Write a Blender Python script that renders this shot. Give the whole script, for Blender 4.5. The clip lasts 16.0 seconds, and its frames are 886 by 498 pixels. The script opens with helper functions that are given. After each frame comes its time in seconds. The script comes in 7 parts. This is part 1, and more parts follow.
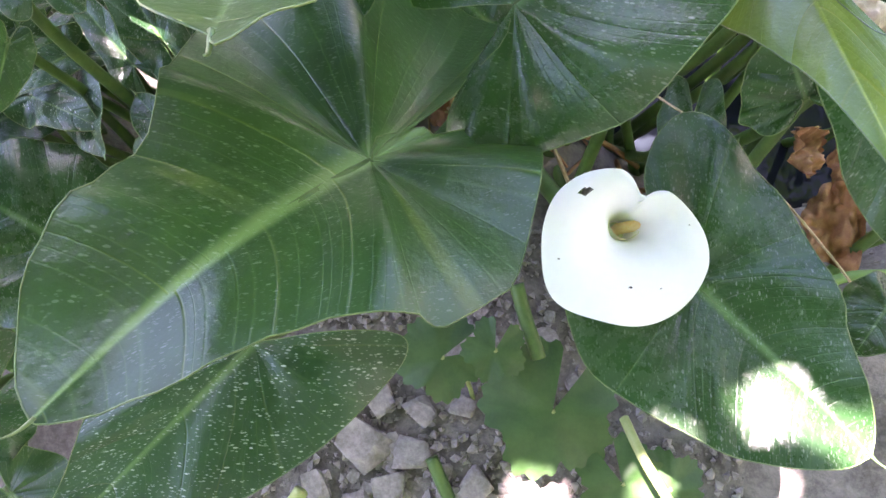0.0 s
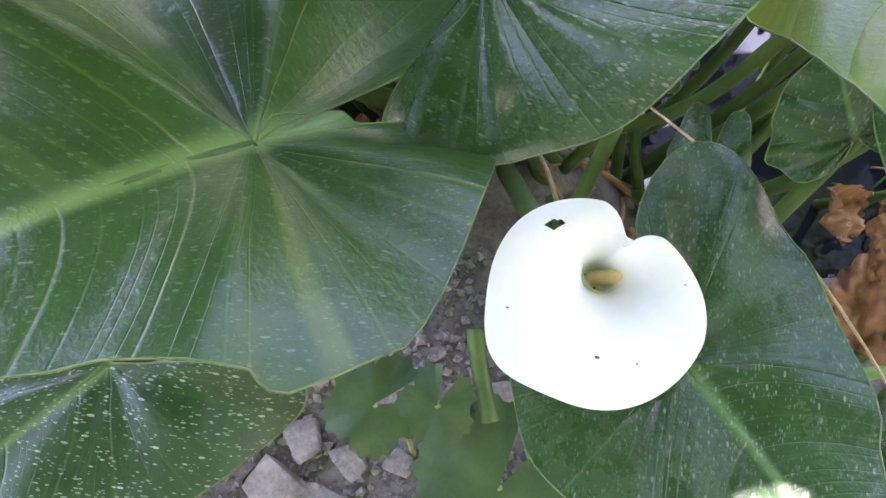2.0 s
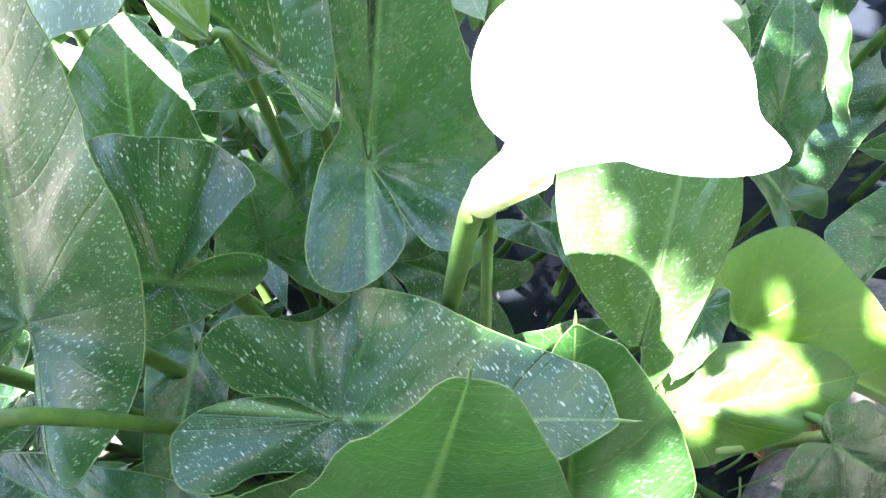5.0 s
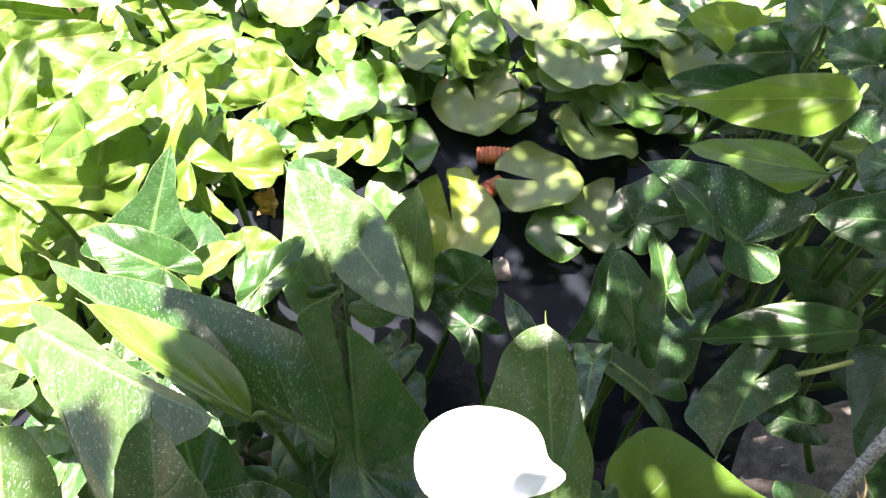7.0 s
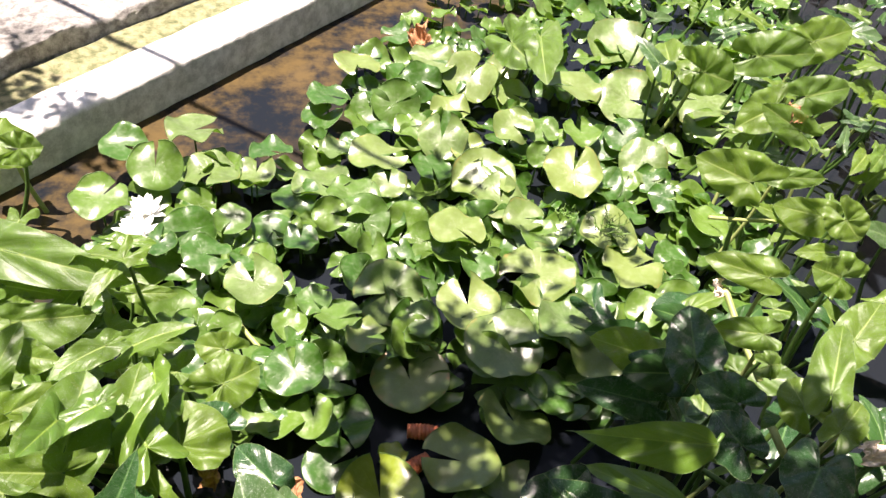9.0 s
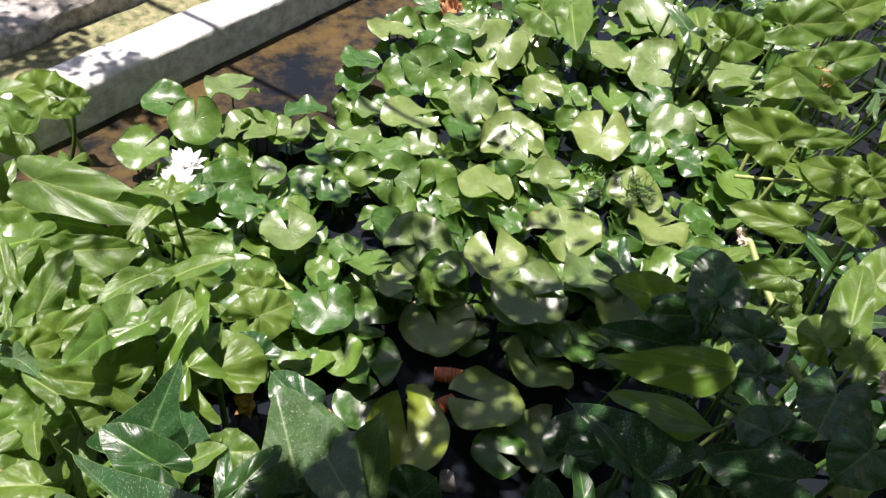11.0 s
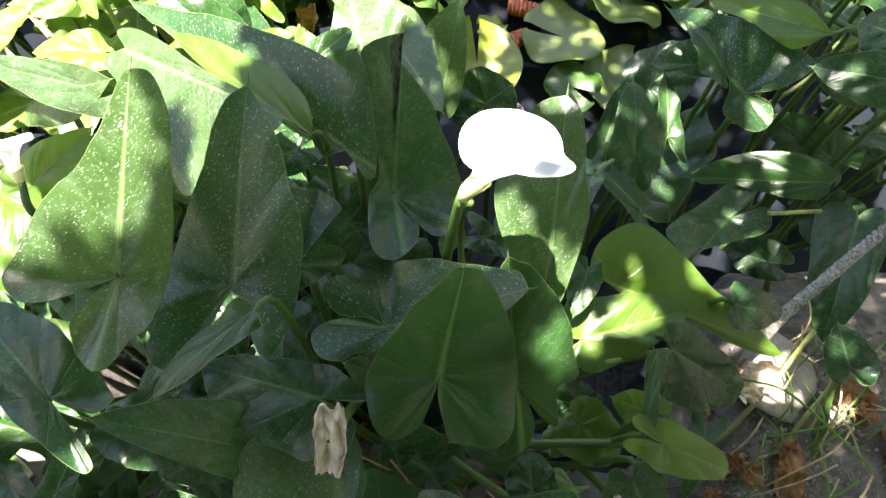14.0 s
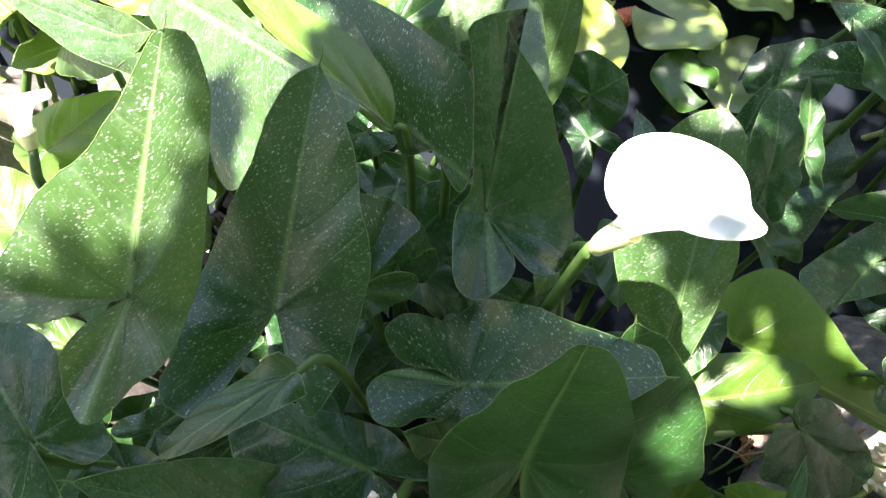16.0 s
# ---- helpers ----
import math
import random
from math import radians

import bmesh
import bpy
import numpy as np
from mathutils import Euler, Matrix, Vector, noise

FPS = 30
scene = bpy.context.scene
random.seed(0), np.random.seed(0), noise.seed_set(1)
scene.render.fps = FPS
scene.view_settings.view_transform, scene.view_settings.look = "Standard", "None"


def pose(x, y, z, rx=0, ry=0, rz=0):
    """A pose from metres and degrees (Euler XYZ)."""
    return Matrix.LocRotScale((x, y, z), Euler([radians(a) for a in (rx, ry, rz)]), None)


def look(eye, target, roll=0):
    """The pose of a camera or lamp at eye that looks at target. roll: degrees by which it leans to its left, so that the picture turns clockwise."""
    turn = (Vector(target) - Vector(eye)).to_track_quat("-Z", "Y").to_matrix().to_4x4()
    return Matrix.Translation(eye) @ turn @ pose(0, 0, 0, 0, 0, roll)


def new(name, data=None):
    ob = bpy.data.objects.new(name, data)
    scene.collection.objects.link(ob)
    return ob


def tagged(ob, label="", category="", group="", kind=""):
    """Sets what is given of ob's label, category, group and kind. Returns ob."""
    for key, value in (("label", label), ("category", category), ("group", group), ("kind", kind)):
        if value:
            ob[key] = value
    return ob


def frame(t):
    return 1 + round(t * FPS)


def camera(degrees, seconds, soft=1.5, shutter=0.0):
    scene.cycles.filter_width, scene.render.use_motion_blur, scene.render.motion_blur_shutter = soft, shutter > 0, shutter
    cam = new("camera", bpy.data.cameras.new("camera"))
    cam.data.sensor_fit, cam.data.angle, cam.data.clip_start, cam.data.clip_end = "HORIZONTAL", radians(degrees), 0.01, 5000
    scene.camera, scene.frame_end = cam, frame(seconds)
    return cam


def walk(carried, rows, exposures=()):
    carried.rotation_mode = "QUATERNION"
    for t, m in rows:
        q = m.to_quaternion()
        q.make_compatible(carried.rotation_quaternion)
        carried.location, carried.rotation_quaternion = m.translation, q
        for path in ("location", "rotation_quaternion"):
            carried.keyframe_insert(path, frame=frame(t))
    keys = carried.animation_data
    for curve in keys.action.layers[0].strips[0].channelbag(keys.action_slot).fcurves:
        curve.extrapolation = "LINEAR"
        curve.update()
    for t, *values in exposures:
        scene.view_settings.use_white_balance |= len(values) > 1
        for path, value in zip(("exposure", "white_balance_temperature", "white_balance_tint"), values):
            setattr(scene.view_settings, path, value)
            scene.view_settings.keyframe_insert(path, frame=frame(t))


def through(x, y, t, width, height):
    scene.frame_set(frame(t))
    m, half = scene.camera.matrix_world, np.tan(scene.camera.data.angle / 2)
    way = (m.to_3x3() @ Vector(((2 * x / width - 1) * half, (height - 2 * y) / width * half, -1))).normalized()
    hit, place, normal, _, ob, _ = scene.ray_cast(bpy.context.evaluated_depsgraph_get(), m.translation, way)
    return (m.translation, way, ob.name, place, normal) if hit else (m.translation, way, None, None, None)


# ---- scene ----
cam = camera(62.4, 16.0)
PATH = [
    (0, (0.044, 0.0, 0.936), (-0.097, 0.494, -0.997), -9.7),
    (0.5, (0.052, 0.014, 0.869), (-0.112, 0.525, -1.057), -10.4),
    (1, (0.061, 0.033, 0.802), (-0.143, 0.56, -1.116), -11.2),
    (1.5, (0.068, 0.044, 0.8), (-0.101, 0.552, -1.127), -6.3),
    (2, (0.079, 0.036, 0.839), (-0.114, 0.582, -1.075), -5.9),
    (2.5, (0.085, 0.014, 0.871), (-0.093, 0.638, -1.021), -0.5),
    (3, (0.11, 0.03, 0.93), (-0.242, 0.525, -0.975), -15.9),
    (3.5, (0.102, 0.077, 0.988), (-0.159, 0.694, -0.897), -10.8),
    (4, (0.027, 0.281, 1.037), (0.003, 0.62, -0.934), -0.5),
    (4.5, (0.016, 0.366, 1.074), (0.071, 0.82, -0.874), 9.2),
    (5, (0.005, 0.447, 1.121), (0.074, 0.986, -0.804), 10.8),
    (5.2, (-0.004, 0.461, 1.134), (0.056, 1.033, -0.781), 9.4),
    (7.3, (0.006, 0.455, 1.470), (0.250, 1.430, -0.262), 4.5),
    (7.5, (0.002, 0.477, 1.495), (0.283, 1.468, -0.219), 6.1),
    (8, (0.03, 0.524, 1.649), (0.425, 1.626, 0.028), 9.6),
    (8.5, (0.002, 0.515, 1.703), (0.468, 1.765, 0.214), 11.0),
    (8.7, (-0.011, 0.512, 1.725), (0.433, 1.823, 0.281), 11.2),
    (10.8, (-0.009, 0.39, 1.694), (0.289, 1.776, 0.284), 9.8),
    (11, (-0.028, 0.377, 1.68), (0.314, 1.714, 0.233), 10.5),
    (11.5, (-0.044, 0.333, 1.621), (0.117, 1.552, 0.043), 7.0),
    (12, (-0.046, 0.305, 1.557), (0.072, 1.352, -0.143), 6.8),
    (12.5, (-0.047, 0.288, 1.521), (0.081, 1.234, -0.236), 7.9),
    (13, (-0.062, 0.262, 1.504), (0.096, 1.14, -0.286), 10.7),
    (13.5, (-0.07, 0.248, 1.485), (0.082, 1.03, -0.35), 10.7),
    (14, (-0.061, 0.252, 1.473), (0.144, 0.966, -0.384), 14.8),
    (14.5, (-0.058, 0.288, 1.446), (0.129, 0.999, -0.414), 14.8),
    (15, (-0.069, 0.341, 1.378), (0.15, 1.006, -0.495), 20.6),
    (15.5, (-0.089, 0.36, 1.345), (0.008, 1.018, -0.541), 11.7),
    (16, (-0.096, 0.376, 1.322), (-0.01, 0.996, -0.577), 13.5),
]
EXPOSURES = [(0.0, 5.12, 6400, 41), (2.0, 5.2, 6450, 43), (3.0, 5.3, 6450, 45), (4.0, 5.4, 6200, 33), (5.2, 5.08, 6000, 18), (7.3, 3.15, 6900, 25), (8.7, 2.15, 6900, 24), (10.8, 1.35, 6450, 21), (12.5, 2.2, 7150, 14), (13.5, 3.0, 6900, 18), (14.5, 3.55, 6650, 19), (16.0, 3.5, 6450, 20)]
walk(cam, [(t, look(eye, target, roll)) for t, eye, target, roll in PATH], EXPOSURES)

# ---- light ----
SUN = Vector((-0.25, 0.15, 1.2)).normalized()
world = bpy.data.worlds.new("sky")
scene.world = world
world.use_nodes = True
wn, wl_ = world.node_tree.nodes, world.node_tree.links
sky = wn.new("ShaderNodeTexSky")
sky.sky_type, sky.sun_disc = "NISHITA", False
sky.dust_density = 1.8
sky.sun_elevation = math.asin(SUN.z)
sky.sun_rotation = math.atan2(SUN.x, SUN.y)
wl_.new(sky.outputs[0], wn["Background"].inputs[0])
wn["Background"].inputs[1].default_value = 0.045
sun = new("sun", bpy.data.lights.new("sun", "SUN"))
sun.data.energy, sun.data.angle, sun.data.color = 5.0, radians(0.53), (1.0, 0.95, 0.86)
sun.rotation_euler = SUN.to_track_quat("Z", "Y").to_euler()


# ---- line of the pond wall ----
WALL_AT, WALL_WAY = Vector((-0.519, 2.782, 0)), Vector((0.689, 0.725, 0)).normalized()
WALL_OUT = Vector((-WALL_WAY.y, WALL_WAY.x, 0))


# ---- materials ----
def material(name):
    m = bpy.data.materials.new(name)
    m.use_nodes = True
    t = m.node_tree
    return m, t, t.nodes["Principled BSDF"], t.nodes["Material Output"]


def node(t, kind, inputs=(), **settings):
    n = t.nodes.new("ShaderNode" + kind)
    if "operation" in settings:
        n.operation = settings["operation"]
    if "interpolation_type" in settings:
        n.interpolation_type = settings["interpolation_type"]
    if "data_type" in settings:
        n.data_type = settings["data_type"]
    if "rotation_type" in settings:
        n.rotation_type = settings["rotation_type"]
    if "uv_map" in settings:
        n.uv_map = settings["uv_map"]
    for key, value in dict(inputs).items():
        if isinstance(value, bpy.types.NodeSocket):
            t.links.new(value, n.inputs[key])
        else:
            n.inputs[key].default_value = value
    return n


def calc(t, op, a, b=0.0, c=0.0):
    return node(t, "Math", {0: a, 1: b, 2: c}, operation=op).outputs[0]


def ramp(t, fac, low, high):
    return node(t, "MapRange", {0: fac, 1: low, 2: high}, interpolation_type="SMOOTHSTEP").outputs[0]


def mixed(t, fac, a, b):
    n = node(t, "Mix", data_type="RGBA")
    for i, v in ((0, fac), (6, a), (7, b)):
        if isinstance(v, bpy.types.NodeSocket):
            t.links.new(v, n.inputs[i])
        else:
            n.inputs[i].default_value = v if i == 0 else (*v, 1)
    return n.outputs[2]


def noise_tex(t, vec, scale, detail=3.0, rough=0.6):
    return node(t, "TexNoise", {"Vector": vec, "Scale": scale, "Detail": detail, "Roughness": rough}).outputs[0]


def bumped(t, bsdf, height, strength=0.3, distance=0.002):
    b = node(t, "Bump", {"Strength": strength, "Distance": distance, "Height": height})
    t.links.new(b.outputs[0], bsdf.inputs["Normal"])
    return b.outputs[0]


def leaf_material(name, base, pale, specks=0.0, through=0.3, gloss=0.29, veins=11.0, dust=0.25, ribs=0.8, shine=0.6):
    """Arum leaf: pale midrib, arching side veins, dust film and pale mineral specks."""
    m, t, b, out = material(name)
    uv = node(t, "UVMap", uv_map="leaf").outputs[0]
    metres = node(t, "UVMap", uv_map="metres").outputs[0]
    here = node(t, "TexCoord").outputs["Object"]
    sep = node(t, "SeparateXYZ", {0: uv}).outputs
    across = calc(t, "ABSOLUTE", sep[0])
    rnd = calc(t, "FRACT", calc(t, "ADD", node(t, "ObjectInfo").outputs["Random"], node(t, "NewGeometry").outputs["Random Per Island"]))
    wob = calc(t, "MULTIPLY", noise_tex(t, here, 7.0, 1.0), 0.10)
    start = calc(t, "SUBTRACT", sep[1], calc(t, "MULTIPLY", calc(t, "POWER", across, 1.55), 0.62))
    turn = calc(t, "SUBTRACT", calc(t, "ARCTAN2", sep[1], calc(t, "ADD", across, 0.001)), 0.555)
    lane = calc(t, "ADD", calc(t, "MAXIMUM", start, 0.0), calc(t, "MULTIPLY", calc(t, "MINIMUM", turn, 0.0), 0.55))
    half = calc(t, "MULTIPLY", calc(t, "SIGN", sep[0]), 3.1)
    strand = node(t, "CombineXYZ", {0: calc(t, "MULTIPLY", lane, 5.0), 1: calc(t, "MULTIPLY_ADD", rnd, 17.0, half), 2: 0.0}).outputs[0]
    lane = calc(t, "ADD", calc(t, "ADD", lane, wob), calc(t, "MULTIPLY", noise_tex(t, strand, 1.0, 2.0), 0.30))
    wave = calc(t, "ABSOLUTE", calc(t, "SINE", calc(t, "MULTIPLY", lane, veins)))
    vein = calc(t, "MULTIPLY", calc(t, "SUBTRACT", 1.0, ramp(t, wave, 0.0, 0.085)), ramp(t, noise_tex(t, here, 21.0, 2.0), 0.25, 0.6))
    fine = calc(t, "SUBTRACT", 1.0, ramp(t, calc(t, "ABSOLUTE", calc(t, "SINE", calc(t, "MULTIPLY", lane, veins * 5.0))), 0.0, 0.35))
    taper = calc(t, "DIVIDE", across, calc(t, "MAXIMUM", calc(t, "SUBTRACT", 1.1, sep[1]), 0.1))
    rib = calc(t, "SUBTRACT", 1.0, ramp(t, taper, 0.006, 0.075))
    blotch = noise_tex(t, here, 16.0, 4.0)
    grain = noise_tex(t, here, 160.0, 3.0)
    dark = [c * 0.55 for c in base]
    col = mixed(t, ramp(t, blotch, 0.3, 0.7), dark, base)
    col = mixed(t, calc(t, "MULTIPLY", rnd, 0.45), col, [base[0] * 1.5, base[1] * 1.15, base[2] * 0.7])
    col = mixed(t, calc(t, "MULTIPLY", calc(t, "MAXIMUM", vein, calc(t, "MULTIPLY", fine, 0.6)), 0.20), col, pale)
    col = mixed(t, calc(t, "MULTIPLY", rib, ribs), col, pale)
    film = calc(t, "MULTIPLY", ramp(t, noise_tex(t, here, 38.0, 5.0, 0.75), 0.45, 0.85), dust)
    col = mixed(t, film, col, (0.30, 0.36, 0.30))
    spot = None
    if specks:
        turned = node(t, "VectorRotate", {"Vector": metres, "Angle": 0.7}, rotation_type="Z_AXIS").outputs[0]
        drift = ramp(t, noise_tex(t, here, 24.0, 5.0, 0.7), 0.18, 0.50)
        for stretch, cell, amount, weight in (((1.0, 0.38, 1.0), 1100.0, 0.58, 0.34), ((1.0, 0.36, 1.0), 600.0, 0.42, 0.64)):
            stretched = node(t, "VectorMath", {0: turned, 1: stretch}, operation="MULTIPLY").outputs[0]
            cells = node(t, "TexVoronoi", {"Vector": stretched, "Scale": cell, "Randomness": 1.0})
            size = calc(t, "MULTIPLY", calc(t, "POWER", node(t, "SeparateColor", {0: cells.outputs["Color"]}).outputs[0], 2.0), amount)
            edge = calc(t, "SUBTRACT", size, calc(t, "ADD", cells.outputs["Distance"], calc(t, "MULTIPLY", grain, 0.30)))
            one = calc(t, "MULTIPLY", ramp(t, edge, -0.12, 0.0), calc(t, "MULTIPLY", drift, specks * weight))
            spot = one if spot is None else calc(t, "MAXIMUM", spot, one)
        col = mixed(t, spot, col, (0.42, 0.50, 0.40))
    t.links.new(col, b.inputs["Base Color"])
    rough = calc(t, "ADD", gloss, calc(t, "MULTIPLY", film, 0.5))
    t.links.new(rough, b.inputs["Roughness"])
    b.inputs["IOR"].default_value = 1.45
    h = calc(t, "ADD", calc(t, "MULTIPLY", calc(t, "ADD", vein, calc(t, "MULTIPLY", fine, 0.6)), -0.10), calc(t, "MULTIPLY", grain, 0.35))
    h = calc(t, "ADD", calc(t, "ADD", h, calc(t, "MULTIPLY", calc(t, "POWER", wave, 0.8), 0.34)), calc(t, "MULTIPLY", blotch, 1.2))
    b.inputs["Specular IOR Level"].default_value = shine
    h = calc(t, "ADD", h, calc(t, "MULTIPLY", noise_tex(t, here, 420.0, 2.0), 0.12))
    nrm = bumped(t, b, h, 0.55, 0.0024)
    lit = node(t, "BsdfTranslucent", {"Normal": nrm})
    tint = mixed(t, vein, [min(1, base[0] * 3.0 + 0.02), min(1, base[1] * 2.4 + 0.06), base[2] * 1.2 + 0.02], [min(1, pale[0] * 1.3), min(1, pale[1] * 1.2), pale[2] * 0.4])
    t.links.new(tint, lit.inputs["Color"])
    mix = node(t, "MixShader", {0: through, 1: b.outputs[0], 2: lit.outputs[0]})
    t.links.new(mix.outputs[0], out.inputs["Surface"])
    return m


# dark and bright hold shade and sun in their base colours, yellow holds backlight
LEAF = {
    "dark": leaf_material("calla_shaded_green", (0.016, 0.058, 0.018), (0.09, 0.18, 0.06), 0.45, 0.18, 0.27, dust=0.08, shine=0.48),
    "dark_speckled": leaf_material("calla_shaded_speckled", (0.015, 0.056, 0.017), (0.09, 0.17, 0.05), 1.0, 0.18, 0.28, dust=0.08, shine=0.48),
    "green": leaf_material("calla_mid_green", (0.017, 0.064, 0.014), (0.14, 0.25, 0.07), 0.30, 0.22, 0.33, dust=0.05, ribs=0.9),
    "dusty": leaf_material("calla_dusty_green", (0.038, 0.092, 0.028), (0.16, 0.25, 0.09), 0.9, 0.26, 0.29, dust=0.22),
    "dusty_speckled": leaf_material("calla_dusty_speckled", (0.035, 0.085, 0.026), (0.15, 0.23, 0.09), 1.0, 0.26, 0.30, dust=0.22),
    "yellow": leaf_material("calla_backlit_yellow_green", (0.066, 0.145, 0.020), (0.22, 0.33, 0.05), 0.2, 0.34, 0.31, dust=0.10, ribs=0.8),
    "bright": leaf_material("calla_sunlit_green", (0.076, 0.150, 0.020), (0.24, 0.31, 0.09), 0.6, 0.36, 0.40, 13.0, dust=0.22, ribs=0.9, shine=0.45),
}


def plain_material(name, low, high, scale=30.0, rough=0.6, bump=0.3, depth=0.002, through=0.0):
    """Two-tone surface with grain at two scales."""
    m, t, b, out = material(name)
    here = node(t, "TexCoord").outputs["Object"]
    big, small = noise_tex(t, here, scale, 4.0), noise_tex(t, here, scale * 7.0, 4.0, 0.7)
    mixv = calc(t, "ADD", calc(t, "MULTIPLY", big, 0.65), calc(t, "MULTIPLY", small, 0.35))
    t.links.new(mixed(t, ramp(t, mixv, 0.32, 0.68), low, high), b.inputs["Base Color"])
    b.inputs["Roughness"].default_value = rough
    bumped(t, b, mixv, bump, depth)
    if through:
        lit = node(t, "BsdfTranslucent", {"Color": (*high, 1)})
        mix = node(t, "MixShader", {0: through, 1: b.outputs[0], 2: lit.outputs[0]})
        t.links.new(mix.outputs[0], out.inputs["Surface"])
    return m


def pad_material(name, base, pale, rusty=0.0):
    """Water lily pad: radial veins, waxy gloss, dusty film and an aged rim."""
    m, t, b, out = material(name)
    uv = node(t, "UVMap").outputs[0]
    here = node(t, "TexCoord").outputs["Object"]
    rnd = node(t, "ObjectInfo").outputs["Random"]
    sep = node(t, "SeparateXYZ", {0: uv}).outputs
    wob = calc(t, "MULTIPLY", noise_tex(t, here, 30.0), 0.03)
    ray = calc(t, "ABSOLUTE", calc(t, "SINE", calc(t, "MULTIPLY", calc(t, "ADD", sep[0], wob), 44.0)))
    vein = calc(t, "MULTIPLY", calc(t, "SUBTRACT", 1.0, ramp(t, ray, 0.0, 0.22)), ramp(t, sep[1], 1.0, 0.3))
    blotch = noise_tex(t, here, 20.0, 4.0)
    col = mixed(t, ramp(t, blotch, 0.3, 0.7), [c * 0.55 for c in base], base)
    col = mixed(t, calc(t, "MULTIPLY", rnd, 0.8), col, [base[0] * 1.7, base[1] * 1.3, base[2] * 1.1])
    col = mixed(t, calc(t, "MULTIPLY", vein, 0.42), col, pale)
    film = calc(t, "MULTIPLY", ramp(t, noise_tex(t, here, 55.0, 5.0, 0.75), 0.42, 0.8), 0.25)
    col = mixed(t, film, col, (0.30, 0.36, 0.22))
    if rusty:
        edge = calc(t, "MULTIPLY", ramp(t, calc(t, "ADD", sep[1], calc(t, "MULTIPLY", noise_tex(t, here, 24.0, 4.0), 0.5)), 1.18, 1.36), rusty)
        col = mixed(t, edge, col, (0.36, 0.15, 0.06))
    t.links.new(col, b.inputs["Base Color"])
    t.links.new(calc(t, "ADD", 0.30, calc(t, "MULTIPLY", film, 0.9)), b.inputs["Roughness"])
    b.inputs["Specular IOR Level"].default_value = 0.6
    bumped(t, b, calc(t, "ADD", calc(t, "MULTIPLY", vein, -0.5), calc(t, "MULTIPLY", blotch, 1.2)), 0.35, 0.002)
    lit = node(t, "BsdfTranslucent", {"Color": (0.16, 0.34, 0.02, 1)})
    mix = node(t, "MixShader", {0: 0.2, 1: b.outputs[0], 2: lit.outputs[0]})
    t.links.new(mix.outputs[0], out.inputs["Surface"])
    return m


PAD = [
    pad_material("lily_pad_green", (0.056, 0.128, 0.020), (0.13, 0.21, 0.075)),
    pad_material("lily_pad_deep_green", (0.024, 0.082, 0.010), (0.07, 0.14, 0.04)),
    pad_material("lily_pad_pale_olive", (0.094, 0.160, 0.046), (0.17, 0.24, 0.10), 0.4),
]
PAD_RUSTY = pad_material("lily_pad_rust_edged", (0.088, 0.15, 0.05), (0.18, 0.26, 0.09), 1.0)
PAD_YELLOW = pad_material("lily_pad_yellowing", (0.15, 0.22, 0.02), (0.26, 0.32, 0.05))
STEM = plain_material("leaf_stalk_green", (0.04, 0.095, 0.018), (0.085, 0.16, 0.032), 40.0, 0.45, through=0.15)
STEM_PALE = plain_material("leaf_stalk_pale", (0.20, 0.26, 0.07), (0.34, 0.38, 0.14), 40.0, 0.5, through=0.15)
RIM = plain_material("leaf_margin_pale_green", (0.05, 0.105, 0.025), (0.13, 0.19, 0.06), 60.0, 0.5)
SPATHE = plain_material("spathe_white", (0.84, 0.84, 0.81), (0.90, 0.90, 0.88), 25.0, 0.5, 0.12, 0.001, through=0.25)
FUNNEL = plain_material("spathe_green_base", (0.42, 0.50, 0.20), (0.66, 0.70, 0.40), 50.0, 0.5, through=0.2)
SPADIX = plain_material("spadix_orange_yellow", (0.90, 0.55, 0.24), (0.97, 0.74, 0.42), 300.0, 0.7, 0.8, 0.002)
PETAL = plain_material("water_lily_petal_white", (0.80, 0.80, 0.78), (0.87, 0.87, 0.86), 60.0, 0.5, through=0.2)
WILT = plain_material("withered_petal_buff", (0.55, 0.42, 0.31), (0.84, 0.74, 0.64), 45.0, 0.75, 0.5, through=0.15)
BROWN = plain_material("dead_leaf_brown", (0.22, 0.10, 0.045), (0.42, 0.22, 0.10), 40.0, 0.75, 0.5, through=0.1)
STRAW = plain_material("dry_stalk_straw", (0.30, 0.22, 0.11), (0.52, 0.42, 0.25), 60.0, 0.75, 0.4)
RUST = plain_material("rolled_leaf_red_brown", (0.30, 0.07, 0.03), (0.50, 0.16, 0.07), 60.0, 0.55, 0.5)
SOIL = plain_material("stony_soil", (0.06, 0.052, 0.046), (0.22, 0.19, 0.17), 30.0, 0.9, 0.8, 0.008)
STONE = plain_material("grey_stone", (0.13, 0.112, 0.10), (0.32, 0.285, 0.26), 45.0, 0.85, 0.6, 0.003)
PALE_ROCK = plain_material("pale_rock", (0.24, 0.205, 0.17), (0.50, 0.45, 0.39), 18.0, 0.85, 0.7, 0.005)
ROPE = plain_material("weathered_rope", (0.05, 0.046, 0.042), (0.46, 0.44, 0.40), 220.0, 0.9, 0.7)
LOBED = plain_material("lobed_leaf_green", (0.028, 0.078, 0.018), (0.058, 0.125, 0.034), 50.0, 0.5, 0.4, through=0.3)
GRASS = plain_material("grass_blade", (0.09, 0.20, 0.03), (0.18, 0.30, 0.07), 40.0, 0.5, through=0.3)
CONCRETE = plain_material("weathered_concrete", (0.36, 0.35, 0.33), (0.68, 0.67, 0.64), 22.0, 0.9, 0.7, 0.006)
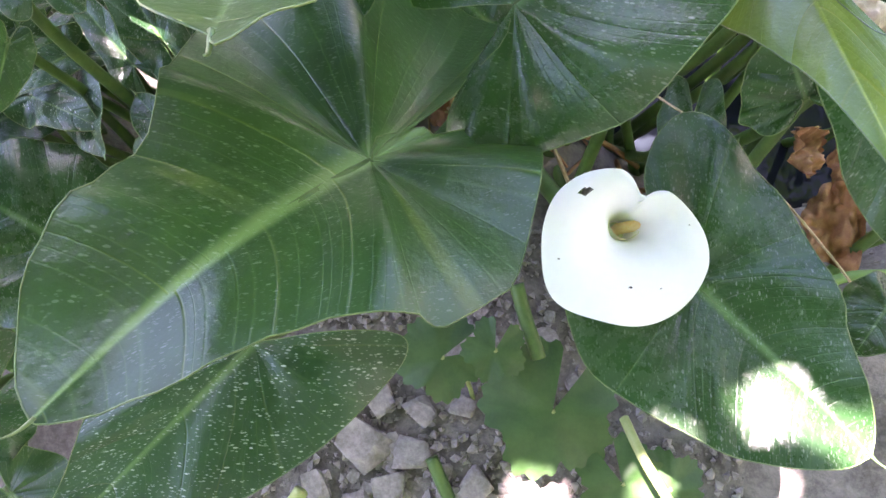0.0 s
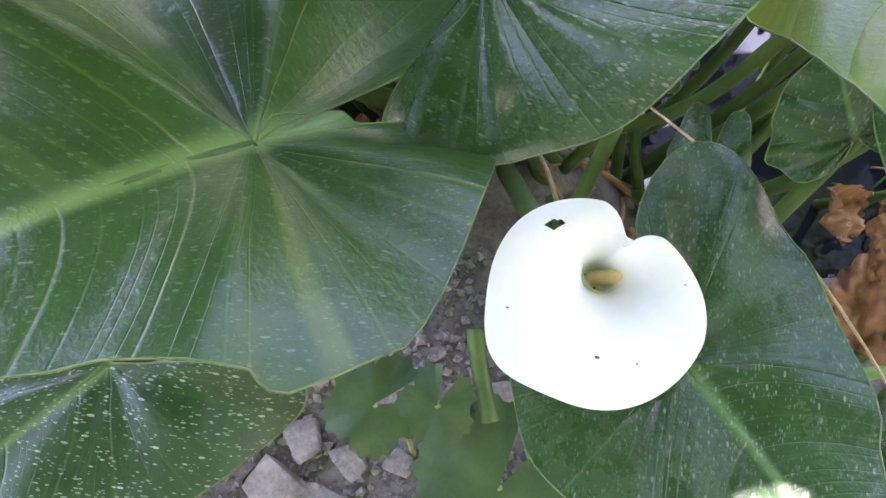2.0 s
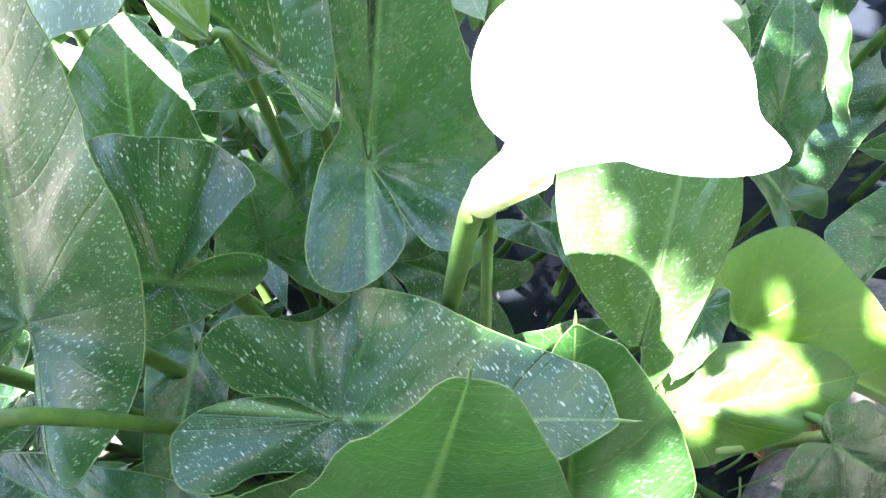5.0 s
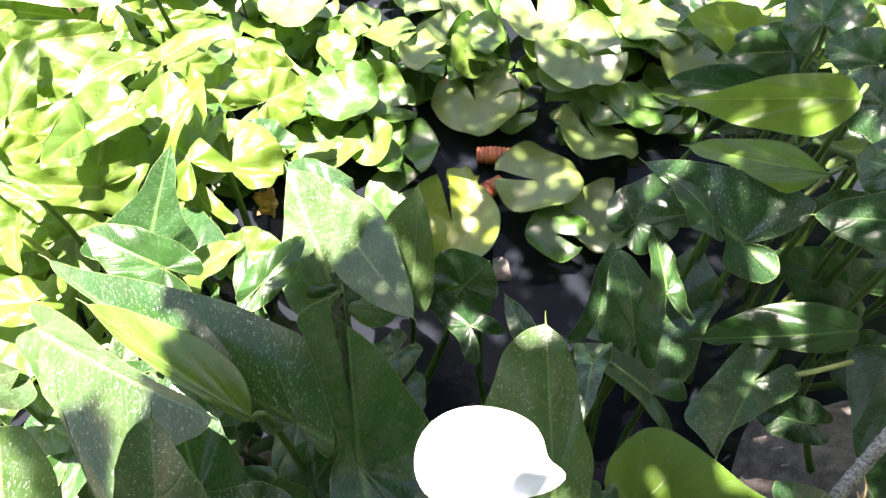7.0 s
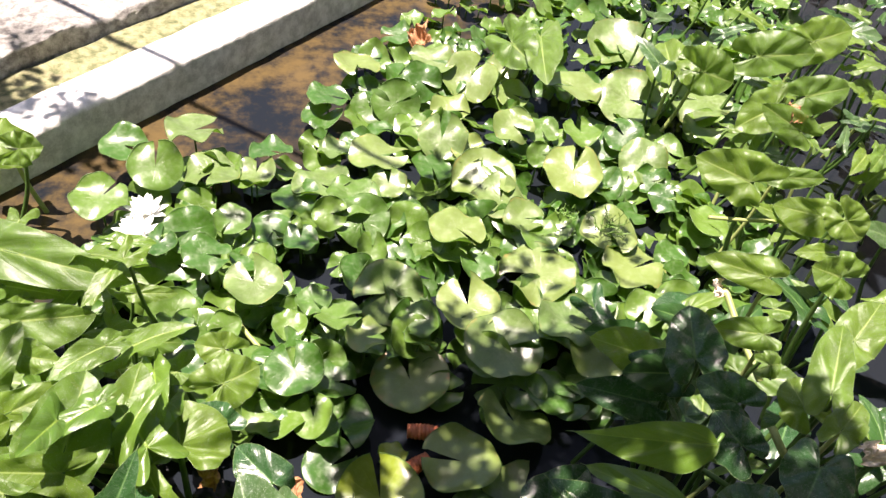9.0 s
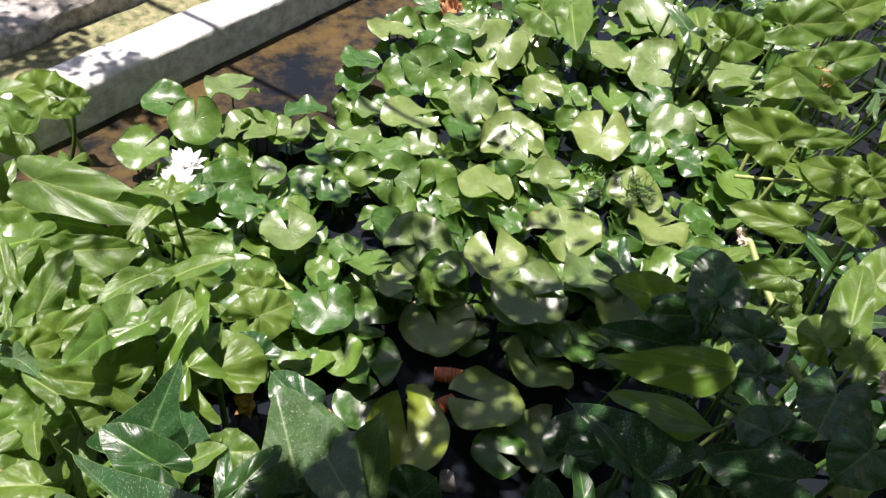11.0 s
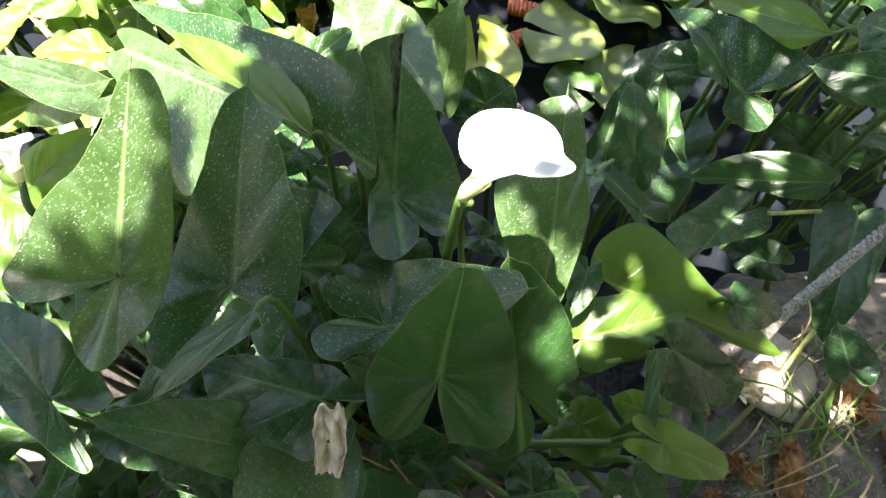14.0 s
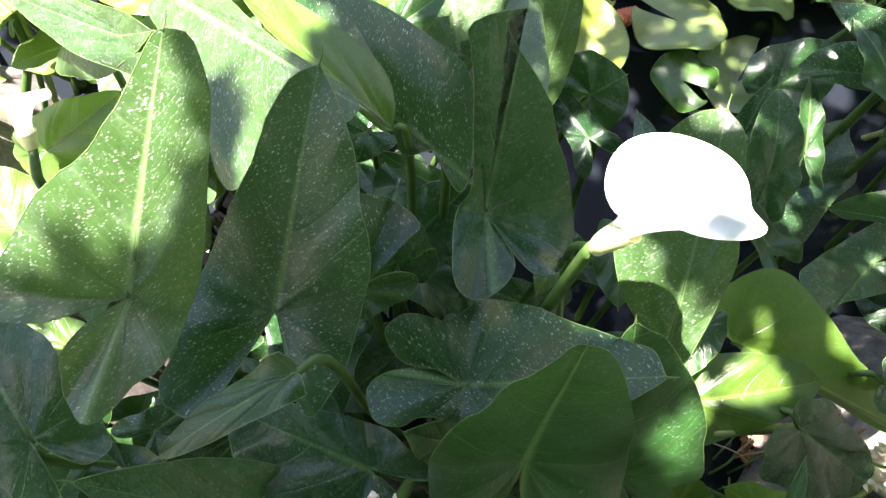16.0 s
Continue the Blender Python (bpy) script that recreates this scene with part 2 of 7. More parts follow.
ROUGH_STONE = plain_material("rough_weathered_stone", (0.13, 0.12, 0.11), (0.46, 0.44, 0.41), 32.0, 0.95, 0.9, 0.012)
MOSS = plain_material("mossy_gravel", (0.05, 0.065, 0.02), (0.26, 0.24, 0.13), 30.0, 0.95, 0.9, 0.01)
BARK = plain_material("tree_bark", (0.10, 0.075, 0.055), (0.24, 0.19, 0.15), 12.0, 0.9, 0.8, 0.01)
CROWN = plain_material("tree_leaf", (0.04, 0.10, 0.02), (0.10, 0.20, 0.03), 5.0, 0.5, through=0.30)


def water_material():
    m, t, b, out = material("pond_water")
    here = node(t, "TexCoord").outputs["Object"]
    a = noise_tex(t, here, 3.0, 5.0)
    c = noise_tex(t, here, 14.0, 5.0, 0.7)
    place = node(t, "SeparateXYZ", {0: here}).outputs
    near = calc(t, "ADD", calc(t, "MULTIPLY", place[0], WALL_OUT.x), calc(t, "MULTIPLY", place[1], WALL_OUT.y))
    near = ramp(t, near, WALL_AT.dot(WALL_OUT) - 0.75, WALL_AT.dot(WALL_OUT) - 0.2)
    algae = calc(t, "MULTIPLY", near, ramp(t, calc(t, "ADD", calc(t, "MULTIPLY", a, 0.6), calc(t, "MULTIPLY", c, 0.4)), 0.40, 0.62))
    t.links.new(mixed(t, algae, (0.008, 0.010, 0.013), (0.075, 0.052, 0.022)), b.inputs["Base Color"])
    b.inputs["Roughness"].default_value = 0.04
    b.inputs["IOR"].default_value = 1.33
    b.inputs["Specular IOR Level"].default_value = 0.15
    bumped(t, b, noise_tex(t, here, 30.0, 2.0), 0.06, 0.01)
    return m


WATER = water_material()


# ---- building helpers ----
KIN = {}


def part(name, bm, mat, parent=None, label="", smooth=True):
    me = bpy.data.meshes.new(name)
    bm.to_mesh(me)
    bm.free()
    if smooth:
        me.polygons.foreach_set("use_smooth", [True] * len(me.polygons))
    me.materials.append(mat)
    ob = new(name, me)
    if parent:
        ob.parent = parent
        KIN.setdefault(parent.name, []).append(ob)
    if label:
        ob["label"] = label
    return ob


def empty(name, place, label, category, group=""):
    ob = new(name)
    ob.empty_display_size = 0.02
    ob.location = place
    return tagged(ob, label, category, group)


def spline(points, n):
    """n points on a smooth line through the given ones."""
    pts = [Vector(p) for p in points]
    pts = [pts[0] * 2 - pts[1]] + pts + [pts[-1] * 2 - pts[-2]]
    out, spans = [], len(pts) - 3
    for i in range(n):
        f = i / (n - 1) * spans
        k = min(int(f), spans - 1)
        f -= k
        a, b, c, d = pts[k:k + 4]
        out.append(0.5 * (2 * b + (c - a) * f + (2 * a - 5 * b + 4 * c - d) * f * f + (3 * b - a - 3 * c + d) * f ** 3))
    return out


def tube(bm, points, radius, sides=8, flat=1.0, cap=True):
    """A round rod along points; radius: number or function of 0..1."""
    rings, n = [], len(points)
    side = None
    for i, p in enumerate(points):
        way = (points[min(i + 1, n - 1)] - points[max(i - 1, 0)]).normalized()
        if side is None:
            side = way.orthogonal().normalized()
        side = (side - way * side.dot(way)).normalized()
        up = way.cross(side)
        r = radius(i / (n - 1)) if callable(radius) else radius
        rings.append([bm.verts.new(p + r * (math.cos(a) * side + flat * math.sin(a) * up)) for a in (2 * math.pi * k / sides for k in range(sides))])
    for a, b in zip(rings, rings[1:]):
        for k in range(sides):
            bm.faces.new((a[k], a[(k + 1) % sides], b[(k + 1) % sides], b[k]))
    if cap:
        bm.faces.new(rings[0][::-1])
        bm.faces.new(rings[-1])


def smooth_step(a, b, x):
    f = min(1.0, max(0.0, (x - a) / (b - a)))
    return f * f * (3 - 2 * f)


def ground_z(x, y):
    """Stony bank that falls to the pond bed, and the land round the pond."""
    edge = 0.10 + 0.42 * smooth_step(0.42, 0.75, x) + 0.75 * smooth_step(-0.35, -0.9, x)
    z = 0.255 - 0.55 * smooth_step(edge, edge + 0.5, y)
    out = (x - WALL_AT.x) * WALL_OUT.x + (y - WALL_AT.y) * WALL_OUT.y
    z = max(z, -0.295 + 0.31 * smooth_step(0.05, 0.15, out)) if out > 0 else z
    z = max(z, -0.295 + 0.5 * smooth_step(6.0, 7.0, y), -0.295 + 0.5 * smooth_step(4.0, 5.0, x))
    z += 0.24 * math.exp(-((x - 0.03) / 0.20) ** 2 - ((y - 0.36) / 0.11) ** 2)
    return z + 0.012 * noise.noise((x * 9, y * 9, 0)) + 0.005 * noise.noise((x * 40, y * 40, 3))


# ---- ground and water ----
def graded(lo, hi, a, b, step):
    """Fine steps from a to b, widening steps outside."""
    out, s = [a], step
    while out[0] > lo:
        s *= 1.35
        out.insert(0, out[0] - s)
    while out[-1] < b:
        out.append(out[-1] + step)
    s = step
    while out[-1] < hi:
        s *= 1.35
        out.append(out[-1] + s)
    return out


xs, ys = graded(-300, 300, -1.0, 1.3, 0.022), graded(-300, 300, -0.5, 1.2, 0.022)
bm = bmesh.new()
grid = [[bm.verts.new((x, y, ground_z(x, y))) for x in xs] for y in ys]
for r0, r1 in zip(grid, grid[1:]):
    for i in range(len(xs) - 1):
        bm.faces.new((r0[i], r0[i + 1], r1[i + 1], r1[i]))
tagged(part("ground", bm, SOIL), "stony brown soil bank sloping to the pond", "ground", kind="structure")

bm = bmesh.new()
corners = [WALL_AT + WALL_WAY * s + WALL_OUT * 0.02 for s in (-2.4, 4.4)] + [Vector((4.6, 6.6, 0)), Vector((4.6, 0.2, 0)), Vector((0.2, 0.16, 0)), Vector((-0.9, 0.8, 0))]
bm.faces.new([bm.verts.new(c) for c in corners][::-1])
tagged(part("water", bm, WATER, smooth=False), "dark still pond water with brown algae", "water", kind="structure")


def wall_strip(name, lo, hi, bottom, top, mat, label, rough, s0=-3.2, s1=3.4, step=0.05, kind="structure"):
    """A long block along the pond's edge with worn, uneven faces."""
    bm = bmesh.new()
    n = int((s1 - s0) / step)
    rows = []
    cols = [(lo, bottom), (lo, top - 0.012), (lo + 0.010, top), ((lo * 2 + hi) / 3, top), ((lo + hi * 2) / 3, top), (hi - 0.010, top), (hi, top - 0.012), (hi, bottom)]
    for i in range(n + 1):
        s = s0 + i * step
        row = []
        for k, (o, z) in enumerate(cols):
            j = Vector((s * 9, o * 20, z * 20 + k))
            p = WALL_AT + WALL_WAY * s + WALL_OUT * (o + rough * noise.noise(j))
            row.append(bm.verts.new((p.x, p.y, z + rough * (0.8 * noise.noise(j + Vector((5, 3, 1)))) * (z > bottom))))
        rows.append(row)
    for a, b in zip(rows, rows[1:]):
        for k in range(len(cols) - 1):
            bm.faces.new((a[k], b[k], b[k + 1], a[k + 1]))
    bm.faces.new(rows[0])
    bm.faces.new(rows[-1][::-1])
    bmesh.ops.recalc_face_normals(bm, faces=bm.faces)
    return tagged(part(name, bm, mat), label, "wall", kind=kind)


wall_strip("wall_pond", 0.0, 0.175, -0.3, 0.155, CONCRETE, "worn pale concrete kerb along the pond", 0.006)
wall_strip("trim", 0.177, 0.36, -0.1, 0.125, MOSS, "mossy gravel strip behind the concrete kerb", 0.014)
wall_strip("pavement", 0.362, 2.6, -0.1, 0.195, ROUGH_STONE, "rough weathered grey stone slab behind the kerb", 0.022)


# unseen plain walls, added behind and at the right to block low sky light
def sky_block_wall(name, x0, x1, y0, y1):
    bm = bmesh.new()
    bmesh.ops.create_cube(bm, size=1, matrix=Matrix.Translation(((x0 + x1) / 2, (y0 + y1) / 2, 1.4)) @ Matrix.Diagonal((x1 - x0, y1 - y0, 3.2, 1)))
    tagged(part(name, bm, ROUGH_STONE, smooth=False), "unseen plain weathered wall added to block side light", "wall", kind="structure")


sky_block_wall("wall_south", -3.2, 4.8, -3.3, -3.0)
sky_block_wall("wall_east", 4.8, 5.1, -3.3, 7.0)


# ---- things ----
CLUSTER = Vector((0.02, 0.40, 0))


# other halves, in parts of the half width, of the length and (behind the stalk) of the lobe
HALVES = {
    "splayed": ((0, 1), (.07, .97), (.17, .90), (.30, .80), (.42, .68), (.53, .53), (.61, .32), (.66, .12), (.73, -.05), (.86, -.38), (.98, -.70), (1, -.88), (.92, -1), (.70, -1), (.42, -.80), (.2, -.5), (.06, -.17), (.002, -.02)),
    "egg": ((0, 1), (.10, .97), (.22, .90), (.43, .78), (.66, .58), (.86, .36), (.97, .14), (1, -.04), (.97, -.3), (.88, -.6), (.70, -.88), (.5, -1), (.3, -.92), (.12, -.6), (.03, -.2), (.002, -.02)),
    "lance": ((0, 1), (.12, .9), (.35, .72), (.62, .52), (.9, .36), (1, .27), (.85, .16), (.5, .06), (.2, .0), (.08, -.5), (.002, -.02)),
    "waisted": ((0, 1), (.15, .89), (.31, .69), (.39, .47), (.56, .285), (.76, .14), (.92, .10), (1, -.04), (.95, -.25), (.76, -.75), (.60, -.95), (.47, -1), (.33, -.85), (.19, -.55), (.06, -.17), (.002, -.02)),
    "swept": ((0, 1), (.16, .965), (.31, .90), (.56, .68), (.64, .477), (.77, .25), (.95, .125), (1, -.12), (.77, -.71), (.52, -.95), (.37, -1), (.16, -.91), (.06, -.75), (.03, -.5), (.01, -.14), (.002, -.02)),
    "round": ((0, 1), (.33, .985), (.64, .93), (.85, .82), (.95, .66), (.98, .45), (1, .2), (1, -.06), (.9, -.45), (.74, -.8), (.57, -.97), (.42, -1), (.28, -.85), (.14, -.5), (.05, -.17), (.002, -.02)),
    "blunt": ((0, 1), (.17, .985), (.40, .92), (.62, .80), (.82, .60), (.94, .36), (1, .14), (1, -.08), (.93, -.45), (.79, -.8), (.62, -.97), (.46, -1), (.30, -.86), (.14, -.5), (.05, -.17), (.002, -.02)),
    "flared": ((0, 1), (.12, .95), (.34, .80), (.58, .55), (.78, .28), (.92, .02), (.99, -.45), (.99, -.80), (.92, -.97), (.78, -1), (.58, -.86), (.38, -.62), (.20, -.34), (.05, -.1), (.002, -.02)),
}
HALVES["heart_left"] = ((0, 1), (0.15, 0.98), (0.51, 0.75), (0.78, 0.42), (0.96, 0.12), (1, -0.19), (0.91, -0.61), (0.7, -0.91), (0.49, -1), (0.24, -0.8), (0.06, -0.3), (0.002, -0.02))
HALVES["heart_right"] = ((0, 1), (0.22, 0.98), (0.45, 0.79), (0.68, 0.55), (0.91, 0.19), (1, -0.26), (0.92, -0.68), (0.69, -1), (0.4, -0.99), (0.19, -0.93), (0.08, -0.63), (0, -0.28), (0.002, -0.02))
HALVES["broad_lobed_left"] = ((0, 1), (0.24, 0.95), (0.34, 0.85), (0.48, 0.67), (0.74, 0.42), (0.96, 0.17), (1, 0.03), (0.82, -0.14), (0.69, -0.34), (0.64, -0.65), (0.55, -0.86), (0.38, -1), (0.21, -0.89), (0.11, -0.73), (0.12, -0.42), (0.05, -0.17), (0.002, -0.02))
HALVES["broad_lobed_right"] = ((0, 1), (0.07, 0.99), (0.29, 0.89), (0.43, 0.8), (0.6, 0.61), (0.67, 0.3), (0.74, 0), (0.68, -0.23), (0.76, -0.47), (0.96, -0.59), (1, -0.78), (0.84, -0.91), (0.48, -1), (0.18, -0.94), (-0.08, -0.71), (-0.19, -0.44), (-0.17, -0.21), (0.002, -0.02))
HALVES["upright_left"] = ((0, 1), (1, 0.92), (0.95, 0.8), (0.78, 0.63), (0.59, 0.38), (0.43, 0.13), (0.69, -0.02), (0.87, -0.41), (0.91, -0.75), (0.73, -0.95), (0.32, -1), (-0.19, -0.86), (-0.48, -0.61), (-0.34, -0.3), (0.002, -0.02))
HALVES["upright_right"] = ((0, 1), (-0.16, 0.91), (0.16, 0.75), (0.4, 0.59), (0.63, 0.38), (0.83, 0.2), (1, 0), (0.94, -0.59), (0.66, -0.94), (0.42, -1), (0.27, -0.76), (0.14, -0.36), (0.002, -0.02))
HALVES["long_lobed_left"] = ((0, 1), (0.06, 0.97), (0.13, 0.87), (0.19, 0.74), (0.26, 0.64), (0.38, 0.52), (0.55, 0.42), (0.72, 0.27), (0.88, 0.09), (1, -0.21), (0.95, -0.66), (0.77, -1), (0.54, -0.91), (0.38, -0.7), (0.23, -0.37), (0.002, -0.02))
HALVES["long_lobed_right"] = ((0, 1), (0.33, 1), (0.57, 0.92), (0.74, 0.82), (0.82, 0.69), (0.92, 0.51), (0.98, 0.36), (1, 0.17), (0.92, -0.05), (0.82, -0.48), (0.51, -0.65), (0.34, -0.84), (0.15, -0.99), (-0.09, -1), (-0.39, -0.89), (-0.54, -0.75), (-0.63, -0.55), (-0.47, -0.3), (-0.24, -0.14), (0.002, -0.02))
HALVES["arrow_left"] = ((0, 1), (0.21, 0.94), (0.33, 0.83), (0.45, 0.69), (0.55, 0.55), (0.68, 0.39), (0.83, 0.25), (0.96, 0.07), (1, -0.13), (0.87, -0.38), (0.85, -0.65), (0.87, -0.84), (0.73, -0.97), (0.44, -1), (0.23, -0.93), (0.13, -0.72), (0.08, -0.44), (0.06, -0.2), (0.002, -0.02))
HALVES["arrow_right"] = ((0, 1), (0.12, 0.96), (0.32, 0.89), (0.49, 0.8), (0.61, 0.69), (0.73, 0.58), (0.87, 0.49), (0.95, 0.35), (0.94, 0.2), (0.95, 0.03), (1, -0.38), (0.99, -0.7), (0.93, -1), (0.73, -0.97), (0.59, -0.72), (0.39, -0.43), (0.15, -0.15), (0.002, -0.02))
HALVES["folded_lobed_left"] = ((0, 1), (0.28, 0.92), (0.45, 0.8), (0.52, 0.63), (0.52, 0.45), (0.53, 0.24), (0.51, -0.01), (0.38, -0.23), (0.28, -0.47), (0.44, -0.66), (0.86, -0.87), (1, -1), (0.29, -0.83), (-0.36, -0.66), (-0.53, -0.43), (-0.35, -0.2), (0.002, -0.02))
HALVES["folded_lobed_right"] = ((0, 1), (0.16, 0.97), (0.37, 0.93), (0.57, 0.82), (0.73, 0.7), (0.85, 0.58), (0.94, 0.45), (0.94, 0.35), (0.97, 0.23), (1, 0.04), (0.73, -0.04), (0.64, -0.3), (0.66, -0.88), (0.55, -1), (0.34, -0.75), (0.16, -0.27), (0.002, -0.02))
HALVES["small_lobed_left"] = ((0, 1), (0.58, 0.88), (0.95, 0.61), (0.94, 0.34), (1, 0.1), (0.59, -0.29), (0.15, -0.75), (-0.22, -1), (-0.5, -1), (-0.63, -0.82), (-0.6, -0.57), (-0.39, -0.29), (0.002, -0.02))
HALVES["small_lobed_right"] = ((0, 1), (0.29, 1.03), (0.61, 0.97), (0.85, 0.84), (0.97, 0.56), (1, 0.2), (1, -0.24), (0.94, -0.69), (0.82, -1), (0.69, -0.84), (0.47, -0.59), (0.19, -0.27), (0.002, -0.02))
HALVES["great_left"] = ((0, 1), (0.04, 0.99), (0.13, 0.94), (0.24, 0.86), (0.34, 0.79), (0.4, 0.7), (0.44, 0.61), (0.52, 0.52), (0.64, 0.43), (0.74, 0.37), (0.82, 0.315), (0.885, 0.312), (0.94, 0.28), (1, 0.14), (1.02, 0.06), (0.93, -0.12), (0.8, -0.42), (0.64, -0.78), (0.5, -1), (0.3, -1.03), (0.16, -0.92), (0.1, -0.72), (0.06, -0.54), (-0.02, -0.48), (-0.08, -0.36), (-0.1, -0.2), (-0.03, -0.06), (0.002, -0.02))
HALVES["great_right"] = ((0, 1), (0.08, 0.98), (0.17, 0.92), (0.23, 0.86), (0.28, 0.78), (0.32, 0.68), (0.36, 0.57), (0.39, 0.45), (0.46, 0.33), (0.59, 0.2), (0.68, 0.1), (0.86, -0.12), (0.95, -0.3), (1, -0.62), (0.79, -0.84), (0.47, -0.97), (0.28, -1), (0.19, -0.9), (0.13, -0.81), (0.07, -0.66), (0.06, -0.47), (0.04, -0.3), (0.04, -0.13), (0.002, -0.02))
HALVES["shaded_left"] = ((0, 1), (0.12, 0.95), (0.22, 0.86), (0.41, 0.66), (0.61, 0.48), (0.76, 0.28), (0.86, 0.07), (0.94, -0.2), (0.98, -0.56), (1, -0.85), (0.9, -1), (0.69, -1), (0.42, -0.85), (0.24, -0.64), (0.08, -0.31), (0.002, -0.02))
HALVES["shaded_right"] = ((0, 1), (0.18, 0.97), (0.41, 0.86), (0.58, 0.74), (0.75, 0.6), (0.84, 0.43), (0.94, 0.23), (1, 0.02), (0.94, -0.47), (0.81, -0.91), (0.54, -1), (0.26, -0.63), (0.07, -0.22), (0.002, -0.02))
HALVES["pale_broad_left"] = ((0, 1), (0.02, 1.04), (0.09, 1), (0.15, 0.95), (0.24, 0.9), (0.27, 0.8), (0.33, 0.76), (0.42, 0.76), (0.52, 0.75), (0.61, 0.69), (0.67, 0.56), (0.73, 0.39), (0.87, 0.22), (1, 0.07), (1, -0.25), (0.92, -0.65), (0.81, -0.95), (0.63, -1), (0.45, -0.93), (0.3, -0.77), (0.17, -0.42), (0.002, -0.02))
HALVES["pale_broad_right"] = ((0, 1), (0.13, 0.95), (0.24, 0.81), (0.39, 0.64), (0.59, 0.4), (0.94, 0.02), (1, -0.14), (0.98, -0.34), (0.93, -0.51), (0.9, -0.64), (0.78, -0.83), (0.46, -0.89), (-0.01, -0.54), (-0.12, -1), (-0.21, -0.74), (-0.21, -0.58), (-0.21, -0.42), (-0.1, -0.25), (0.002, -0.02))
HALVES["cupped_left"] = ((0, 1), (0.08, 0.96), (0.18, 0.86), (0.26, 0.73), (0.31, 0.62), (0.32, 0.49), (0.36, 0.35), (0.51, 0.28), (0.74, 0.2), (0.89, 0.09), (1, -0.15), (0.85, -0.48), (0.64, -0.81), (0.44, -1), (0.26, -0.65), (0.13, -0.3), (0.002, -0.02))
HALVES["cupped_right"] = ((0, 1), (0.17, 0.95), (0.38, 0.85), (0.57, 0.75), (0.73, 0.62), (0.86, 0.48), (0.96, 0.35), (1, 0.21), (0.97, 0.07), (0.92, -0.2), (0.84, -0.55), (0.71, -0.99), (0.51, -1), (0.3, -0.8), (0.19, -0.24), (0.002, -0.02))
HALVES["drooping_left"] = ((0, 1), (0.33, 0.65), (0.52, 0.42), (0.85, 0.2), (1, 0.06), (0.91, -0.33), (0.6, -0.88), (0.32, -1), (0.1, -0.77), (0.002, -0.02))
HALVES["drooping_right"] = ((0, 1), (0.76, 0.9), (1, 0.67), (0.57, 0.42), (0.69, 0.18), (0.46, 0.07), (0.002, -0.02))
HALVES["ground_left"] = ((0, 1), (0.32, 0.88), (0.58, 0.64), (0.84, 0.35), (0.93, 0.19), (0.98, 0.03), (1, -0.24), (0.99, -0.59), (0.96, -0.85), (0.88, -1), (0.75, -0.98), (0.54, -0.79), (0.3, -0.48), (0.14, -0.22), (0.002, -0.02))
HALVES["ground_right"] = ((0, 1), (0.32, 0.89), (0.48, 0.77), (0.71, 0.64), (0.97, 0.53), (1, 0.41), (0.89, 0.23), (0.72, 0.09), (0.38, -1), (0.05, -0.96), (0.002, -0.02))
HALVES["hanging_left"] = ((0, 1), (0.26, 0.99), (0.54, 0.89), (0.76, 0.75), (1, 0.61), (0.68, 0.54), (0.28, 0.36), (0.02, 0.17), (0.002, -0.02))
HALVES["hanging_right"] = ((0, 1), (0.07, 0.94), (0.14, 0.85), (0.22, 0.75), (0.38, 0.6), (0.68, 0.44), (1, 0.2), (0.71, 0.07), (0.38, -1), (0.12, -0.89), (0.002, -0.02))
HALVES["arching_left"] = ((0, 1), (0.25, 0.89), (0.07, 0.63), (0.11, 0.44), (0.07, 0.28), (0.12, 0.15), (0.56, 0.08), (1, 0.04), (0.32, 0.01), (0.002, -0.02))
HALVES["arching_right"] = ((0, 1), (0.27, 0.77), (0.56, 0.57), (0.75, 0.43), (0.9, 0.3), (0.96, 0.18), (1, 0.07), (0.82, 0), (0.51, -0.48), (0.09, -0.88), (-0.15, -1), (-0.12, -0.61), (-0.01, -0.23), (0.002, -0.02))
HALVES["lit_fold_left"] = ((0, 1), (0.9, 0.72), (1, 0.43), (0.78, 0.22), (0.67, 0.05), (0.002, -0.02))
HALVES["lit_fold_right"] = ((0, 1), (0.4, 0.86), (0.72, 0.64), (1, 0.37), (0.92, 0.17), (0.54, 0.06), (0.002, -0.02))
HALVES["wide_dusty_left"] = ((0, 1), (0.3, 0.91), (0.38, 0.71), (0.55, 0.52), (0.9, 0.28), (1, 0.06), (0.62, -1), (0.002, -0.02))
HALVES["wide_dusty_right"] = ((0, 1), (0.13, 0.98), (0.3, 0.91), (0.57, 0.86), (0.84, 0.78), (1, 0.68), (0.84, 0.58), (0.59, 0.47), (0.44, 0.29), (0.35, 0.06), (0.19, -1), (0.002, -0.02))
HALVES["sunny_lance_left"] = ((0, 1), (0.37, 0.77), (0.76, 0.52), (0.95, 0.36), (1, 0.21), (0.95, 0.07), (0.43, -1), (0.002, -0.02))
HALVES["sunny_lance_right"] = ((0, 1), (0.97, 0.67), (1, 0.37), (0.61, 0.15), (0.42, 0.02), (0.002, -0.02))
HALVES["notched_left"] = ((0, 1), (0.19, 0.78), (0.27, 0.59), (0.54, 0.36), (0.87, 0.1), (1, -0.65), (0.8, -1), (0.38, -0.79), (0.002, -0.02))
HALVES["notched_right"] = ((0, 1), (0.2, 0.85), (0.33, 0.64), (0.59, 0.45), (0.93, 0.28), (1, 0.17), (0.59, 0.04), (0.002, -0.02))
HALVES["erect_left"] = ((0, 1), (0.28, 0.79), (0.63, 0.54), (1, 0.3), (0.95, 0.07), (0.48, -1), (0.002, -0.02))
